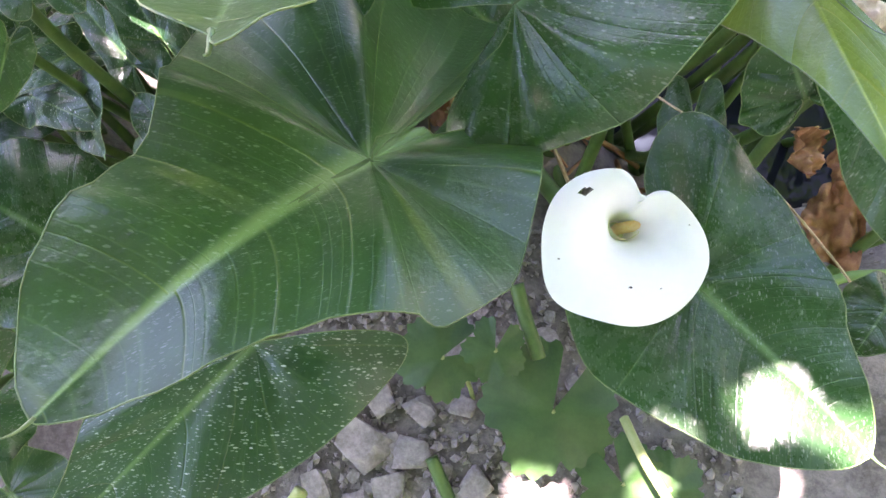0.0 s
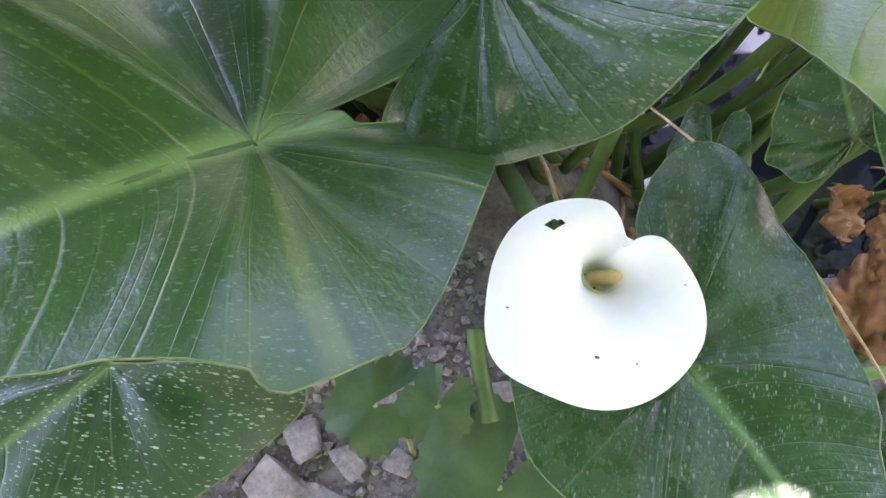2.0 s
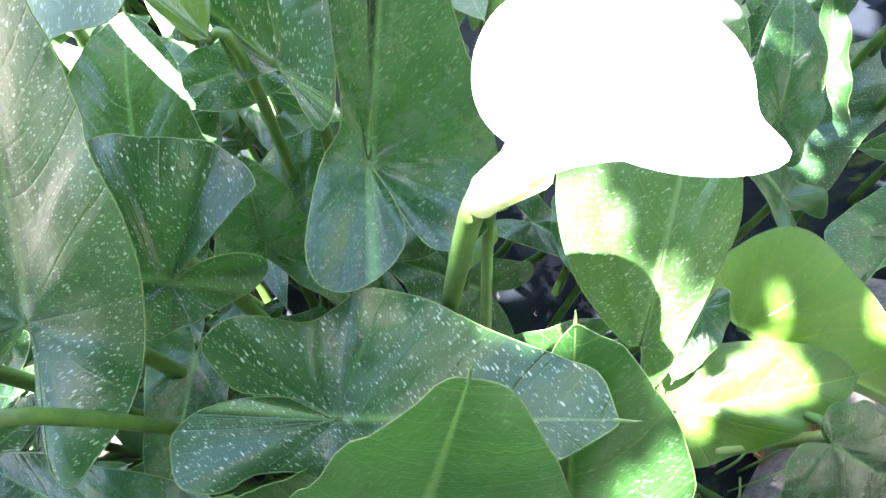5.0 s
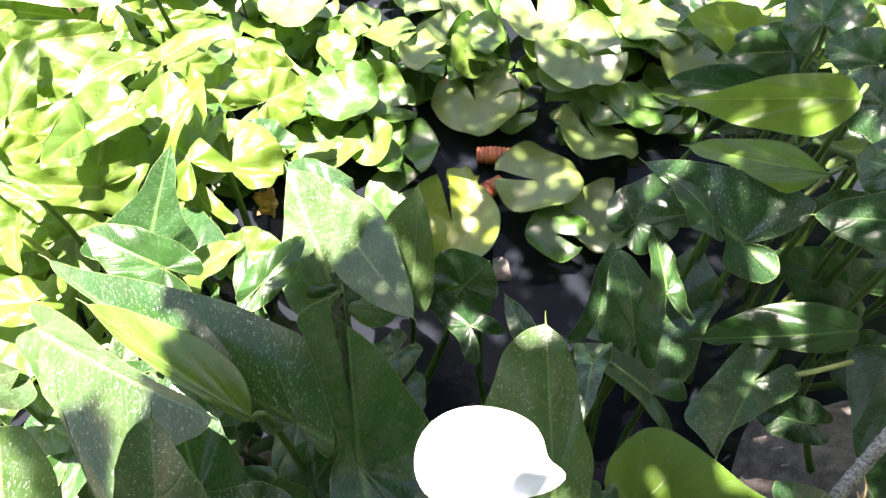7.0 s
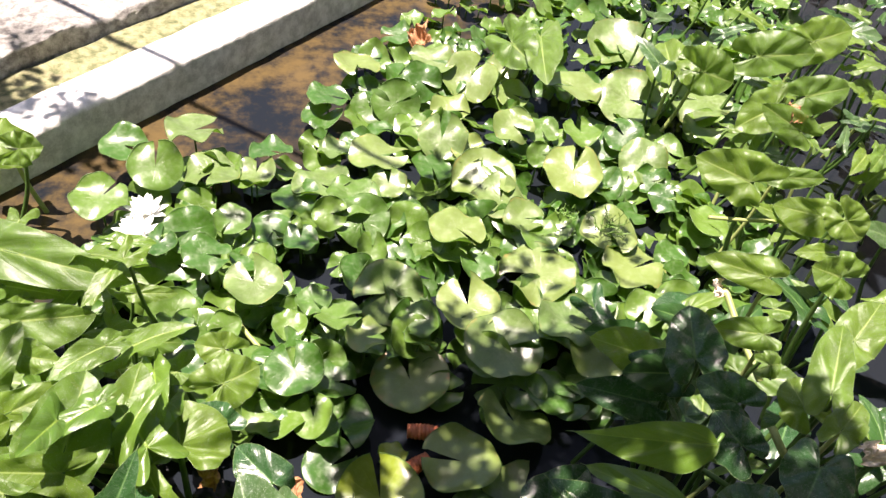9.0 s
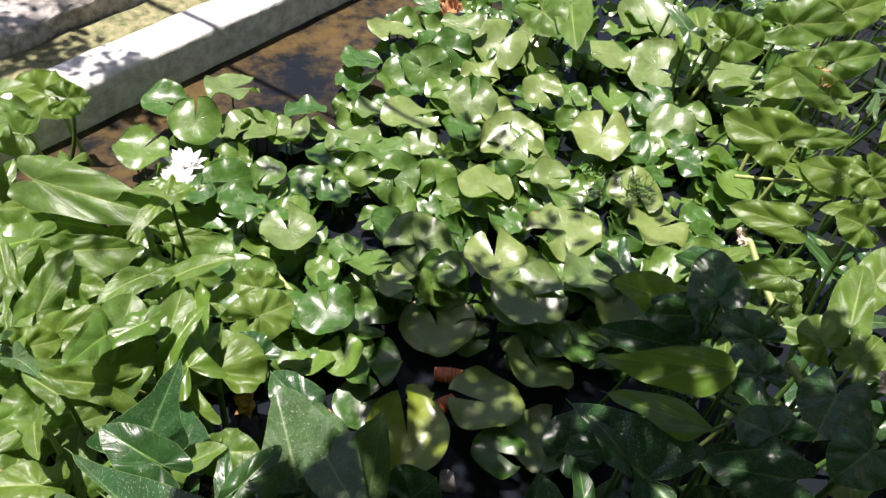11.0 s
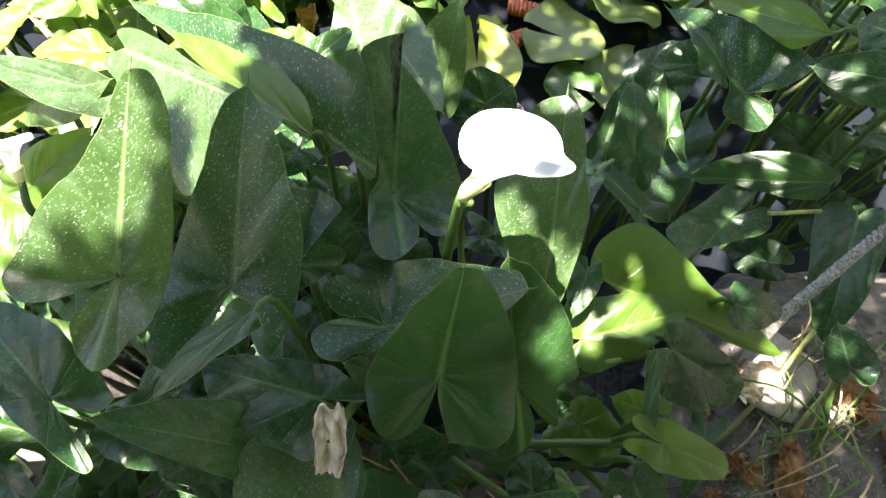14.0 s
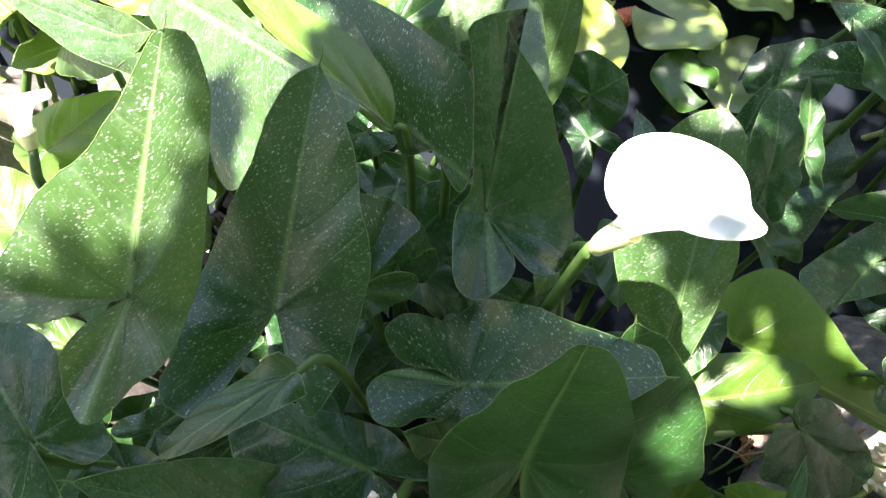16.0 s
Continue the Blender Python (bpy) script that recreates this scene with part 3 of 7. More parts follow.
HALVES["erect_right"] = ((0, 1), (0.32, 0.89), (0.59, 0.69), (0.84, 0.46), (1, 0.27), (0.91, 0.03), (0.66, -1), (0.26, -0.99), (0.002, -0.02))
HALVES["slim_left"] = ((0, 1), (0.54, 0.86), (0.92, 0.7), (1, 0.53), (0.79, 0.31), (0.47, 0.04), (0.16, -1), (0.002, -0.02))
HALVES["slim_right"] = ((0, 1), (0.57, 0.77), (0.94, 0.45), (1, 0.1), (0.65, -1), (0.002, -0.02))
HALVES["swept_tongue_left"] = ((0, 1), (0.09, 0.8), (-0.1, 0.58), (-0.2, 0.38), (-0.05, 0.21), (0.33, 0.08), (1, -0.07), (0.9, -0.55), (0.51, -0.97), (-0.08, -1), (-0.52, -0.68), (-0.38, -0.33), (0.002, -0.02))
HALVES["swept_tongue_right"] = ((0, 1), (0.22, 0.86), (0.47, 0.66), (0.67, 0.44), (0.88, 0.16), (0.98, -0.24), (1, -0.86), (0.73, -1), (0.4, -0.78), (0.14, -0.35), (0.002, -0.02))
HALVES["low_tongue_left"] = ((0, 1), (0.7, 0.79), (0.93, 0.48), (1, 0.1), (0.002, -0.02))
HALVES["low_tongue_right"] = ((0, 1), (0.58, 0.82), (0.96, 0.51), (1, 0.14), (0.002, -0.02))
HALVES["rolled_edge_left"] = ((0, 1), (0.29, 0.88), (0.4, 0.61), (0.76, 0.4), (1, 0.25), (0.74, 0.14), (0.24, 0.06), (0.002, -0.02))
HALVES["rolled_edge_right"] = ((0, 1), (0.5, 0.83), (0.79, 0.6), (1, 0.35), (0.76, 0.2), (0.26, 0.07), (0.002, -0.02))
HALVES["ribbed_left"] = ((0, 1), (0.35, 0.82), (0.65, 0.67), (0.81, 0.49), (1, 0.27), (0.81, 0.15), (0.38, 0.03), (0.002, -0.02))
HALVES["ribbed_right"] = ((0, 1), (0.17, 0.88), (0.48, 0.71), (0.79, 0.55), (0.97, 0.41), (1, 0.21), (0.8, 0.08), (0.002, -0.02))
HALVES["spread_left"] = ((0, 1), (0.2, 0.79), (0.33, 0.52), (0.54, 0.24), (0.74, 0.05), (0.97, -0.46), (1, -0.89), (0.78, -1), (0.38, -0.65), (0.13, -0.28), (0.002, -0.02))
HALVES["spread_right"] = ((0, 1), (0.27, 0.88), (0.58, 0.77), (0.85, 0.67), (0.82, 0.44), (0.88, 0.29), (0.97, 0.14), (1, 0.01), (0.86, -0.68), (0.54, -1), (0.17, -0.76), (0.02, -0.29), (0.002, -0.02))
HALVES["veined_left"] = ((0, 1), (0.01, 0.71), (0.34, 0.42), (0.7, 0.09), (1, -0.42), (0.9, -0.78), (0.62, -1), (0.4, -0.83), (0.21, -0.36), (0.002, -0.02))
HALVES["veined_right"] = ((0, 1), (0.63, 0.92), (1, 0.83), (0.99, 0.54), (0.81, 0.14), (0.73, -0.33), (0.62, -0.7), (0.32, -1), (-0.01, -0.96), (-0.1, -0.5), (-0.05, -0.2), (0.002, -0.02))
HALVES["prone_left"] = ((0, 1), (0.36, 0.88), (0.2, 0.74), (0.52, 0.53), (0.89, 0.3), (1, 0.1), (0.58, 0.01), (0.002, -0.02))
HALVES["prone_right"] = ((0, 1), (0.49, 0.86), (0.85, 0.66), (1, 0.47), (0.96, 0.23), (0.62, 0.04), (0.25, -1), (0.002, -0.02))
HALVES["under_bloom_left"] = ((0, 1), (0.32, 0.97), (0.58, 0.89), (0.73, 0.76), (0.96, 0.59), (1, 0.45), (0.9, 0.3), (0.71, 0.18), (0.44, 0.08), (0.14, -0.28), (0.002, -0.02))
HALVES["under_bloom_right"] = ((0, 1), (0.46, 0.92), (0.67, 0.77), (0.79, 0.59), (1, 0.41), (0.91, 0.26), (0.71, 0.1), (0.47, -0.6), (0.21, -1), (0.002, -0.02))


def half_outline(length, width, back, lat, n=44):
    """Right half of an arrow-shaped leaf, from the tip to the notch at the stalk."""
    w, b = width, max(back, 0.004)
    if isinstance(lat, str):
        return [(p.x, p.y) for p in spline([(x * w, y * (length if y > 0 else b), 0) for x, y in HALVES[lat]], n)]
    k, g = max(lat, 0.25) * w, max(lat, 0.2) ** 1.6
    pts = [(0, length), (0.09 * w, 0.975 * length), (0.30 * w, 0.90 * length), (0.55 * w, 0.76 * length), (0.76 * w, 0.58 * length), (0.91 * w, 0.36 * length),
           (0.99 * w, 0.14 * length), (w, -0.06 * b), (0.70 * w + 0.27 * max(k, 0.6 * w), -0.42 * b), (0.42 * w + 0.55 * k, -0.76 * b), (0.18 * w + 0.74 * k, -0.94 * b), (0.05 * w + 0.72 * k, -1.0 * b),
           ((0.30 + 0.3 * g) * k, -0.94 * b), ((0.10 + 0.24 * g) * k, -0.58 * b), ((0.03 + 0.09 * g) * k, -0.2 * b), (0.002, -0.02 * b)]
    return [(p.x, p.y) for p in spline([(x, y, 0) for x, y in pts], n)]


def calla_leaf(base, tip, facing, widths, lobes, arch, fold, wave, colour, speckled=False, root=None, bend=0.0):
    """An arum leaf: blade with a pale margin on a long fleshy stalk. Lengths in metres."""
    base, tip = Vector(base), Vector(tip)
    along = (tip - base).normalized()
    up = Vector(facing)
    up = (up - along * up.dot(along)).normalized()
    side = along.cross(up)
    length, phase = (tip - base).length, random.uniform(0, 6.28)
    if root is None:
        flat = Vector((along.x, along.y, 0))
        spot = base - flat * 0.10
        if (base - CLUSTER).xy.length < 0.5:
            spot = spot.lerp(CLUSTER, 0.55 if length > 0.13 else 0.15)
        low = max(ground_z(spot.x, spot.y), -0.04) - 0.01
        root = Vector((spot.x, spot.y, min(low, base.z - 0.05)))
    key = colour + ("_speckled" if speckled and colour + "_speckled" in LEAF else "")
    thing = empty("calla_leaf", root, LEAF_WORDS[colour] + (" with pale specks" if speckled else ""), "leaf", "calla lily leaves")

    shaped = isinstance(lobes[0][1], str) and lobes[0][1].endswith("_left")

    def place(x, y):
        w = widths[1] if x > 0 else widths[0]
        u, v = min(abs(x) / w, 1.2), y / length
        h = 1.35 * (fold + 0.12) * (math.hypot(x, 0.10 * w) - 0.10 * w) * (1 - 0.78 * u) - 0.09 * w * u ** 3
        h += bend * (math.hypot(y, 0.06 * length) - 0.06 * length)
        h += arch * length * 4 * v * (1 - v) if v > 0 else 2.2 * arch * y
        h += wave * (math.sin(8.5 * v + phase + (2.1 if x > 0 else 0)) + 0.6 * math.sin(15 * v + 2.3 * phase)) * u * u
        start, fan = v - 0.62 * u ** 1.55, math.atan2(v, u + 0.02) - 0.555
        lane = 0.5 * (start + math.hypot(start, 0.10)) + 0.275 * (fan - math.hypot(fan, 0.30))
        h += w * (0.042 * math.sin(lane * 10 + phase) + 0.013 * math.sin(lane * 31 + 2 * phase)) * math.sin(math.pi * min(u, 1.0)) ** 0.7
        if colour == "bright":
            h += 0.30 * w * u * noise.noise((x / w * 2.6, v * 4.5, phase)) + 0.13 * w * u ** 2 * math.sin(13 * v + 1.7 * phase)
        if y < 0:
            lobe = math.hypot(x, y)
            h += 0.13 * lobe * math.cos(5.5 * math.atan2(abs(x), -y) + 0.6 * phase) * smooth_step(0, 0.3, -y / length)
        h += (0.03 if shaped else 0.10) * (widths[0] + widths[1]) * noise.noise((x / widths[1] * 1.3, v * 2.2, phase * 3)) * u
        return base + side * x + along * y + up * h - root

    right = half_outline(length, widths[1], *lobes[1])
    left = half_outline(length, widths[0], *lobes[0])
    def ripple(y, k):
        return 1 + (0.008 if shaped else 0.045) * math.sin(7 * y / length + phase + k) + (0.006 if shaped else 0.02) * math.sin(17 * y / length + 2 * phase)

    outline = [(x * ripple(y, 0), y) for x, y in reversed(right)] + [(-x * ripple(y, 2), y) for x, y in left[1:]]
    bm = bmesh.new()
    uv = bm.loops.layers.uv.new("leaf")
    scale_uv = bm.loops.layers.uv.new("metres")
    rings, flat_of = [], {}
    middle = bm.verts.new(place(0, 0))
    flat_of[middle] = (0, 0)
    steps = (0.12, 0.27, 0.43, 0.58, 0.72, 0.85, 0.94, 1.0)
    for s in steps:
        ring = []
        for x, y in outline:
            # the inner rings gather on the midrib rather than on one point
            px, py = x * s, y * (s if y < 0 else 1 - (1 - s) * (1 - 0.35 * s))
            v = bm.verts.new(place(px, py))
            flat_of[v] = (px / (widths[1] if px > 0 else widths[0]), py / length)
            ring.append(v)
        rings.append(ring)
    faces = []
    for k in range(len(outline) - 1):
        faces.append(bm.faces.new((middle, rings[0][k], rings[0][k + 1])))
    for a, b in zip(rings, rings[1:]):
        for k in range(len(outline) - 1):
            faces.append(bm.faces.new((a[k], b[k], b[k + 1], a[k + 1])))
    for f in faces:
        for loop in f.loops:
            u, v = loop[uv].uv = flat_of[loop.vert]
            loop[scale_uv].uv = u * 0.5 * (widths[0] + widths[1]) + phase, v * length
    edge = [v.co.copy() for v in rings[-1]]
    blade = part("blade", bm, LEAF[key], thing)
    bm = bmesh.new()
    tube(bm, edge, 0.00042, 4)
    part("margin", bm, RIM, blade, "thin pale leaf margin")
    bm = bmesh.new()
    end, hook = place(0, length), min(0.014, 0.06 * length)
    tube(bm, spline([end - along * 0.002, end + along * hook * 0.5, end + along * hook + up * hook * 0.35], 6), lambda f: 0.0011 * (1 - 0.7 * f), 5)
    part("drip_tip", bm, RIM, blade, "thin pale hooked leaf tip")
    bm = bmesh.new()
    start = place(0, 0.02 * length) - up * 0.002
    out = start - along * 0.010 - up * 0.035
    half = Vector((out.x * 0.75, out.y * 0.75, out.z * 0.55))
    line = spline([start, out, half, (0, 0, 0)], 14)
    thick = 0.0042 + 0.018 * min(widths[0] + widths[1], 0.3)
    tube(bm, line, lambda f: thick * (0.55 + 0.75 * f), 8)
    part("petiole", bm, STEM_PALE if colour == "bright" and random.random() < 0.35 else STEM, thing, "fleshy green stalk")
    bm = bmesh.new()
    rib = [place(0, v * length) - up * 0.0026 for v in [i / 12 * 0.95 for i in range(13)]]
    tube(bm, rib, lambda f: 0.0026 * (1 - f) + 0.0006, 6)
    part("midrib", bm, STEM, blade, "raised midrib under the blade")
    return thing


# dark and bright differ by the shade and sun put into the leaf colour
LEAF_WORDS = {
    "dark": "arrow-shaped calla lily leaf, green darkened for shade",
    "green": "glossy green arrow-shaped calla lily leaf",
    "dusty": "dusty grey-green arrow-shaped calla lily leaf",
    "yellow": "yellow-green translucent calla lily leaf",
    "bright": "calla lily leaf over the pond, green lightened for sun",
}


def lily_pad(centre, radius, facing, notch, mat=None, words="round green water lily pad with a slit", dish=0.10):
    """A round floating leaf with a slit to its middle, on a thin stalk."""
    centre, up = Vector(centre), Vector(facing).normalized()
    a0 = radians(notch)
    ahead = Vector((math.cos(a0), math.sin(a0), 0))
    ahead = (ahead - up * ahead.dot(up)).normalized()
    side = up.cross(ahead)
    foot = Vector((centre.x, centre.y, -0.05))
    thing = empty("water_lily_pad", foot, words, "lily pad", "water lily pads")
    seed = random.uniform(0, 50)
    bm = bmesh.new()
    uv = bm.loops.layers.uv.new("pad")
    flat_of, rings, n = {}, [], 40
    slit = random.uniform(0.08, 0.26)

    def place(r, a):
        lobe = 1 + 0.05 * noise.noise((math.cos(a) * 1.3 + seed, math.sin(a) * 1.3, 0)) + 0.05 * math.exp(-((min(a, 2 * math.pi - a) - 0.5) / 0.35) ** 2)
        h = radius * (dish * r * r + 0.60 * r * r * noise.noise((r * math.cos(a) * 1.1, r * math.sin(a) * 1.1 + seed, 5)) + 0.03 * r ** 4 * math.sin(5 * a + seed) + 0.10 * r ** 6 * noise.noise((math.cos(a) * 2.2, math.sin(a) * 2.2, seed)))
        h += radius * 0.16 * r * math.exp(-(min(a, 2 * math.pi - a) / 0.5) ** 2) * (1 if seed % 2 > 1 else -0.3)
        return centre + radius * lobe * r * (math.cos(a) * ahead + math.sin(a) * side) + up * h - foot

    middle = bm.verts.new(place(0, 0))
    flat_of[middle] = (0.5, 0)
    for r in (0.12, 0.3, 0.5, 0.7, 0.86, 0.96, 1.0):
        ring = []
        for k in range(n + 1):
            a = slit * (1.0 if r < 0.95 else 1.25) + (2 * math.pi - 2 * slit) * k / n
            v = bm.verts.new(place(r, a))
            flat_of[v] = (k / n, r)
            ring.append(v)
        rings.append(ring)
    faces = [bm.faces.new((middle, rings[0][k], rings[0][k + 1])) for k in range(n)]
    for a, b in zip(rings, rings[1:]):
        faces += [bm.faces.new((a[k], b[k], b[k + 1], a[k + 1])) for k in range(n)]
    for f in faces:
        for loop in f.loops:
            loop[uv].uv = flat_of[loop.vert]
    edge = [v.co.copy() for v in rings[-1]]
    blade = part("blade", bm, mat or PAD[2 if radius > 0.088 else (0, 1, 1, 0, 2, 1, 0)[int(seed) % 7]], thing)
    bm = bmesh.new()
    tube(bm, edge, 0.0012, 4)
    part("rim", bm, STEM, blade)
    bm = bmesh.new()
    top = centre - foot
    tube(bm, spline([top - up * 0.001, top * 0.6 - up * 0.01, (0, 0, 0)], 7), 0.0035, 6)
    part("petiole", bm, STEM, thing, "thin green stalk")
    return thing


def calla_flower(throat, axis, tip_way, size, root, label, depth=0.9, flare=1.0, rise=0.10, mid=0.70, amp=0.42, beak=(0.0, 0.08), lean=(0, 0, 0), spike=1.0, hole=(), cut=0.0, cleft=0.10, bend=(0, 0, 0), beak_width=0.28, shoulder=0.0, dirt=()):
    """A calla bloom: white spathe rolled into a funnel, orange spadix, green base and stalk."""
    throat, up = Vector(throat), Vector(axis).normalized()
    ahead = Vector(tip_way)
    ahead = (ahead - up * ahead.dot(up)).normalized()
    side = up.cross(ahead)
    root, bend = Vector(root), Vector(bend)
    thing = empty("calla_flower", root, label, "flower", "calla lily flowers")
    bm = bmesh.new()
    n, m = 132, 40
    rows = []
    for j in range(m + 1):
        s = j / m
        row = []
        for k in range(n + 1):
            a = -math.pi * 1.06 + 2.12 * math.pi * k / n
            c = math.cos(a * 0.94)
            reach = size * (mid + amp * c + beak[1] * math.exp(-((a - beak[0]) / beak_width) ** 2) + shoulder * math.exp(-((a - beak[0] - 0.5) / 0.40) ** 2)) * (1 - cleft * math.exp(-((math.pi - min(abs(a), math.pi)) / 0.30) ** 2))
            reach *= 1 - cut * smooth_step(beak[0] - 0.10, beak[0] - 0.65, a)
            r = 0.006 + (reach - 0.006) * (0.18 * s + 0.82 * s ** (2.0 + 0.4 * (1 - c))) - 0.005 * (k / n - 0.5) * s
            z = depth * size * (1 - (1 - s) ** 1.9) - depth * size * 0.55
            z += size * (rise * s ** 3 * (1 - c) * 0.5 - flare * 0.30 * s ** 5 * (0.35 + 0.65 * max(0, c)) + 0.015 * s ** 3 * math.sin(5 * a + 1))
            z -= size * (0.05 if cut == 0 else 0.015) * s ** 8 * abs(math.sin(2.5 * a))
            row.append(bm.verts.new(throat + up * z + bend * (1 - s) ** 2 + r * (math.cos(a) * ahead + math.sin(a) * side) - root))
        rows.append(row)
    for j in range(m):
        for k in range(n):
            u = -math.pi * 1.06 + 2.12 * math.pi * k / n
            if hole and abs(j / m - hole[1]) < hole[3] and abs(u - hole[0]) < hole[2] * (0.55 + 0.45 * (hole[1] - j / m) / hole[3] + 0.25 * math.sin(j * 2.3)):
                continue
            bm.faces.new((rows[j][k], rows[j][k + 1], rows[j + 1][k + 1], rows[j + 1][k]))
    marks = [(rows[j][k].co.copy(), grain) for j, k, grain in dirt]
    spathe = part("spathe", bm, SPATHE, thing, "smooth white spathe rolled into a funnel")
    for at, grain in marks:
        bm = bmesh.new()
        bmesh.ops.create_icosphere(bm, subdivisions=1, radius=grain)
        for v in bm.verts:
            v.co = Vector((v.co.x * 1.5, v.co.y * 0.8, v.co.z * 0.6)) + at + up * grain * 0.4
        part("dirt_speck", bm, SOIL, spathe, "dark speck of dirt")
    bm = bmesh.new()
    base = throat + bend - up * depth * size * 0.55 - root
    tube(bm, [base - bend * min(1, 2 * f) + up * size * f * spike + Vector(lean) * size * max(0, f - 0.15) for f in (0.02, 0.15, 0.28, 0.40, 0.52, 0.64, 0.70, 0.73)], lambda f: size * 0.062 * (1 - 0.75 * f ** 4), 12)
    part("spadix", bm, SPADIX, thing, "orange-yellow spadix")
    bm = bmesh.new()
    tube(bm, [base + up * size * f - bend * (max(0, f) * 1.5 / depth) for f in (-0.18, -0.08, 0.02, 0.12, 0.24, 0.36)], lambda f: 0.0060 + 0.0042 * f, 14, cap=False)
    part("flower_base", bm, FUNNEL, thing, "yellow-green funnel base")
    bm = bmesh.new()
    start = base - up * size * 0.14
    tube(bm, spline([start, start - up * 0.05, Vector((start.x * 0.4, start.y * 0.4, start.z * 0.45)), (0, 0, 0)], 16), lambda f: 0.0044 + 0.0025 * f, 10)
    part("stalk", bm, STEM, thing, "thick green flower stalk")
    return thing


def water_lily(place, size, root, turn):
    """A white water lily bloom with pointed petals in three rings."""
    place, root = Vector(place), Vector(root)
    thing = empty("water_lily", root, "open white water lily with pointed petals", "flower", "water lily blooms")
    for ring, (count, lift, reach) in enumerate(((9, 0.35, 1.0), (8, 0.75, 0.85), (6, 1.15, 0.6))):
        for k in range(count):
            a = turn + 2 * math.pi * (k + 0.5 * ring) / count
            out = Vector((math.cos(a), math.sin(a), 0))
            side = Vector((-out.y, out.x, 0))
            bm = bmesh.new()
            rows = []
            for i in range(6):
                f = i / 5
                w = size * 0.17 * math.sin(math.pi * min(1, 0.12 + 0.88 * f)) ** 0.7 if i < 5 else 0.0006
                mid = out * (size * reach * f * math.cos(lift * f ** 0.7)) + Vector((0, 0, size * reach * math.sin(lift) * f ** 1.2))
                rows.append([bm.verts.new(place - root + mid + side * (w * q) + Vector((0, 0, abs(q) * w * 0.35))) for q in (-1, 0, 1)])
            for r0, r1 in zip(rows, rows[1:]):
                for q in range(2):
                    bm.faces.new((r0[q], r0[q + 1], r1[q + 1], r1[q]))
            part("petal", bm, PETAL, thing)
    bm = bmesh.new()
    bmesh.ops.create_icosphere(bm, subdivisions=2, radius=size * 0.16, matrix=Matrix.Translation(place - root + Vector((0, 0, size * 0.12))))
    part("stamens", bm, SPADIX, thing, "yellow stamens")
    bm = bmesh.new()
    tube(bm, spline([place - root, (place - root) * 0.5, (0, 0, 0)], 6), 0.005, 6)
    part("stalk", bm, STEM, thing)


def crumpled(name, place, size, facing, mat, label, category, seed, stretch=1.5, stalk_to=None):
    """A dried, crumpled petal or leaf: a folded, curled sheet."""
    place, up = Vector(place), Vector(facing).normalized()
    right = up.orthogonal().normalized()
    right = Vector((1, 0, 0)) - up * up.x
    right.normalize()
    ahead = up.cross(right)
    thing = empty(name, place, label, category)
    bm = bmesh.new()
    uvn = 24
    rows = []
    for i in range(uvn + 1):
        row = []
        for j in range(uvn + 1):
            x, y = i / uvn * 2 - 1, j / uvn * 2 - 1
            edge = 1 + 0.35 * noise.noise((x * 1.4 + seed, y * 1.4, 0)) + 0.12 * noise.noise((x * 3.4, y * 3.4, seed))
            p = Vector((x * 1.6, y * 1.6, seed))
            h = 0.80 * noise.noise(p) + 0.75 * abs(noise.noise(p * 2.3)) + 0.18 * noise.noise(p * 4.0)
            k = 1 - 0.25 * (x * x + y * y) / 2
            row.append(bm.verts.new(size * (right * x * edge * k + ahead * y * stretch * edge * k + up * (h + 0.35 * x * x))))
        rows.append(row)
    for a, b in zip(rows, rows[1:]):
        for j in range(uvn):
            bm.faces.new((a[j], a[j + 1], b[j + 1], b[j]))
    part("sheet", bm, mat, thing)
    if stalk_to:
        bm = bmesh.new()
        end = Vector(stalk_to) - place
        tube(bm, spline([Vector((0, 0, 0)), end * 0.5 + Vector((0, 0, 0.02)), end], 10), 0.0055, 8)
        part("stalk", bm, STEM, thing, "green stalk")
    return thing


def stone(place, size, seed, label, flat=0.6, mat=None, subdiv=3, name="stone"):
    bm = bmesh.new()
    bmesh.ops.create_icosphere(bm, subdivisions=subdiv, radius=1)
    for v in bm.verts:
        p = v.co + Vector((seed, 0, 0))
        k = 1 + 0.45 * noise.noise(p * 0.9) + 0.30 * noise.noise(p * 2.2) + 0.14 * noise.noise(p * 5.0)
        q = v.co * k
        q.x = max(-0.7 + 0.3 * q.y, min(0.62 + 0.25 * q.z, q.x))
        q.y = max(-0.65, min(0.75 - 0.35 * q.x, q.y))
        q.z = min(0.6, q.z + 0.2 * q.x)
        v.co = (q.x * size, q.y * size * 0.8, q.z * size * flat)
    ob = part(name, bm, mat or STONE, smooth=subdiv > 2)
    ob.matrix_basis = pose(*place, 0, 0, seed * 57 % 360)
    return tagged(ob, label, "stone")


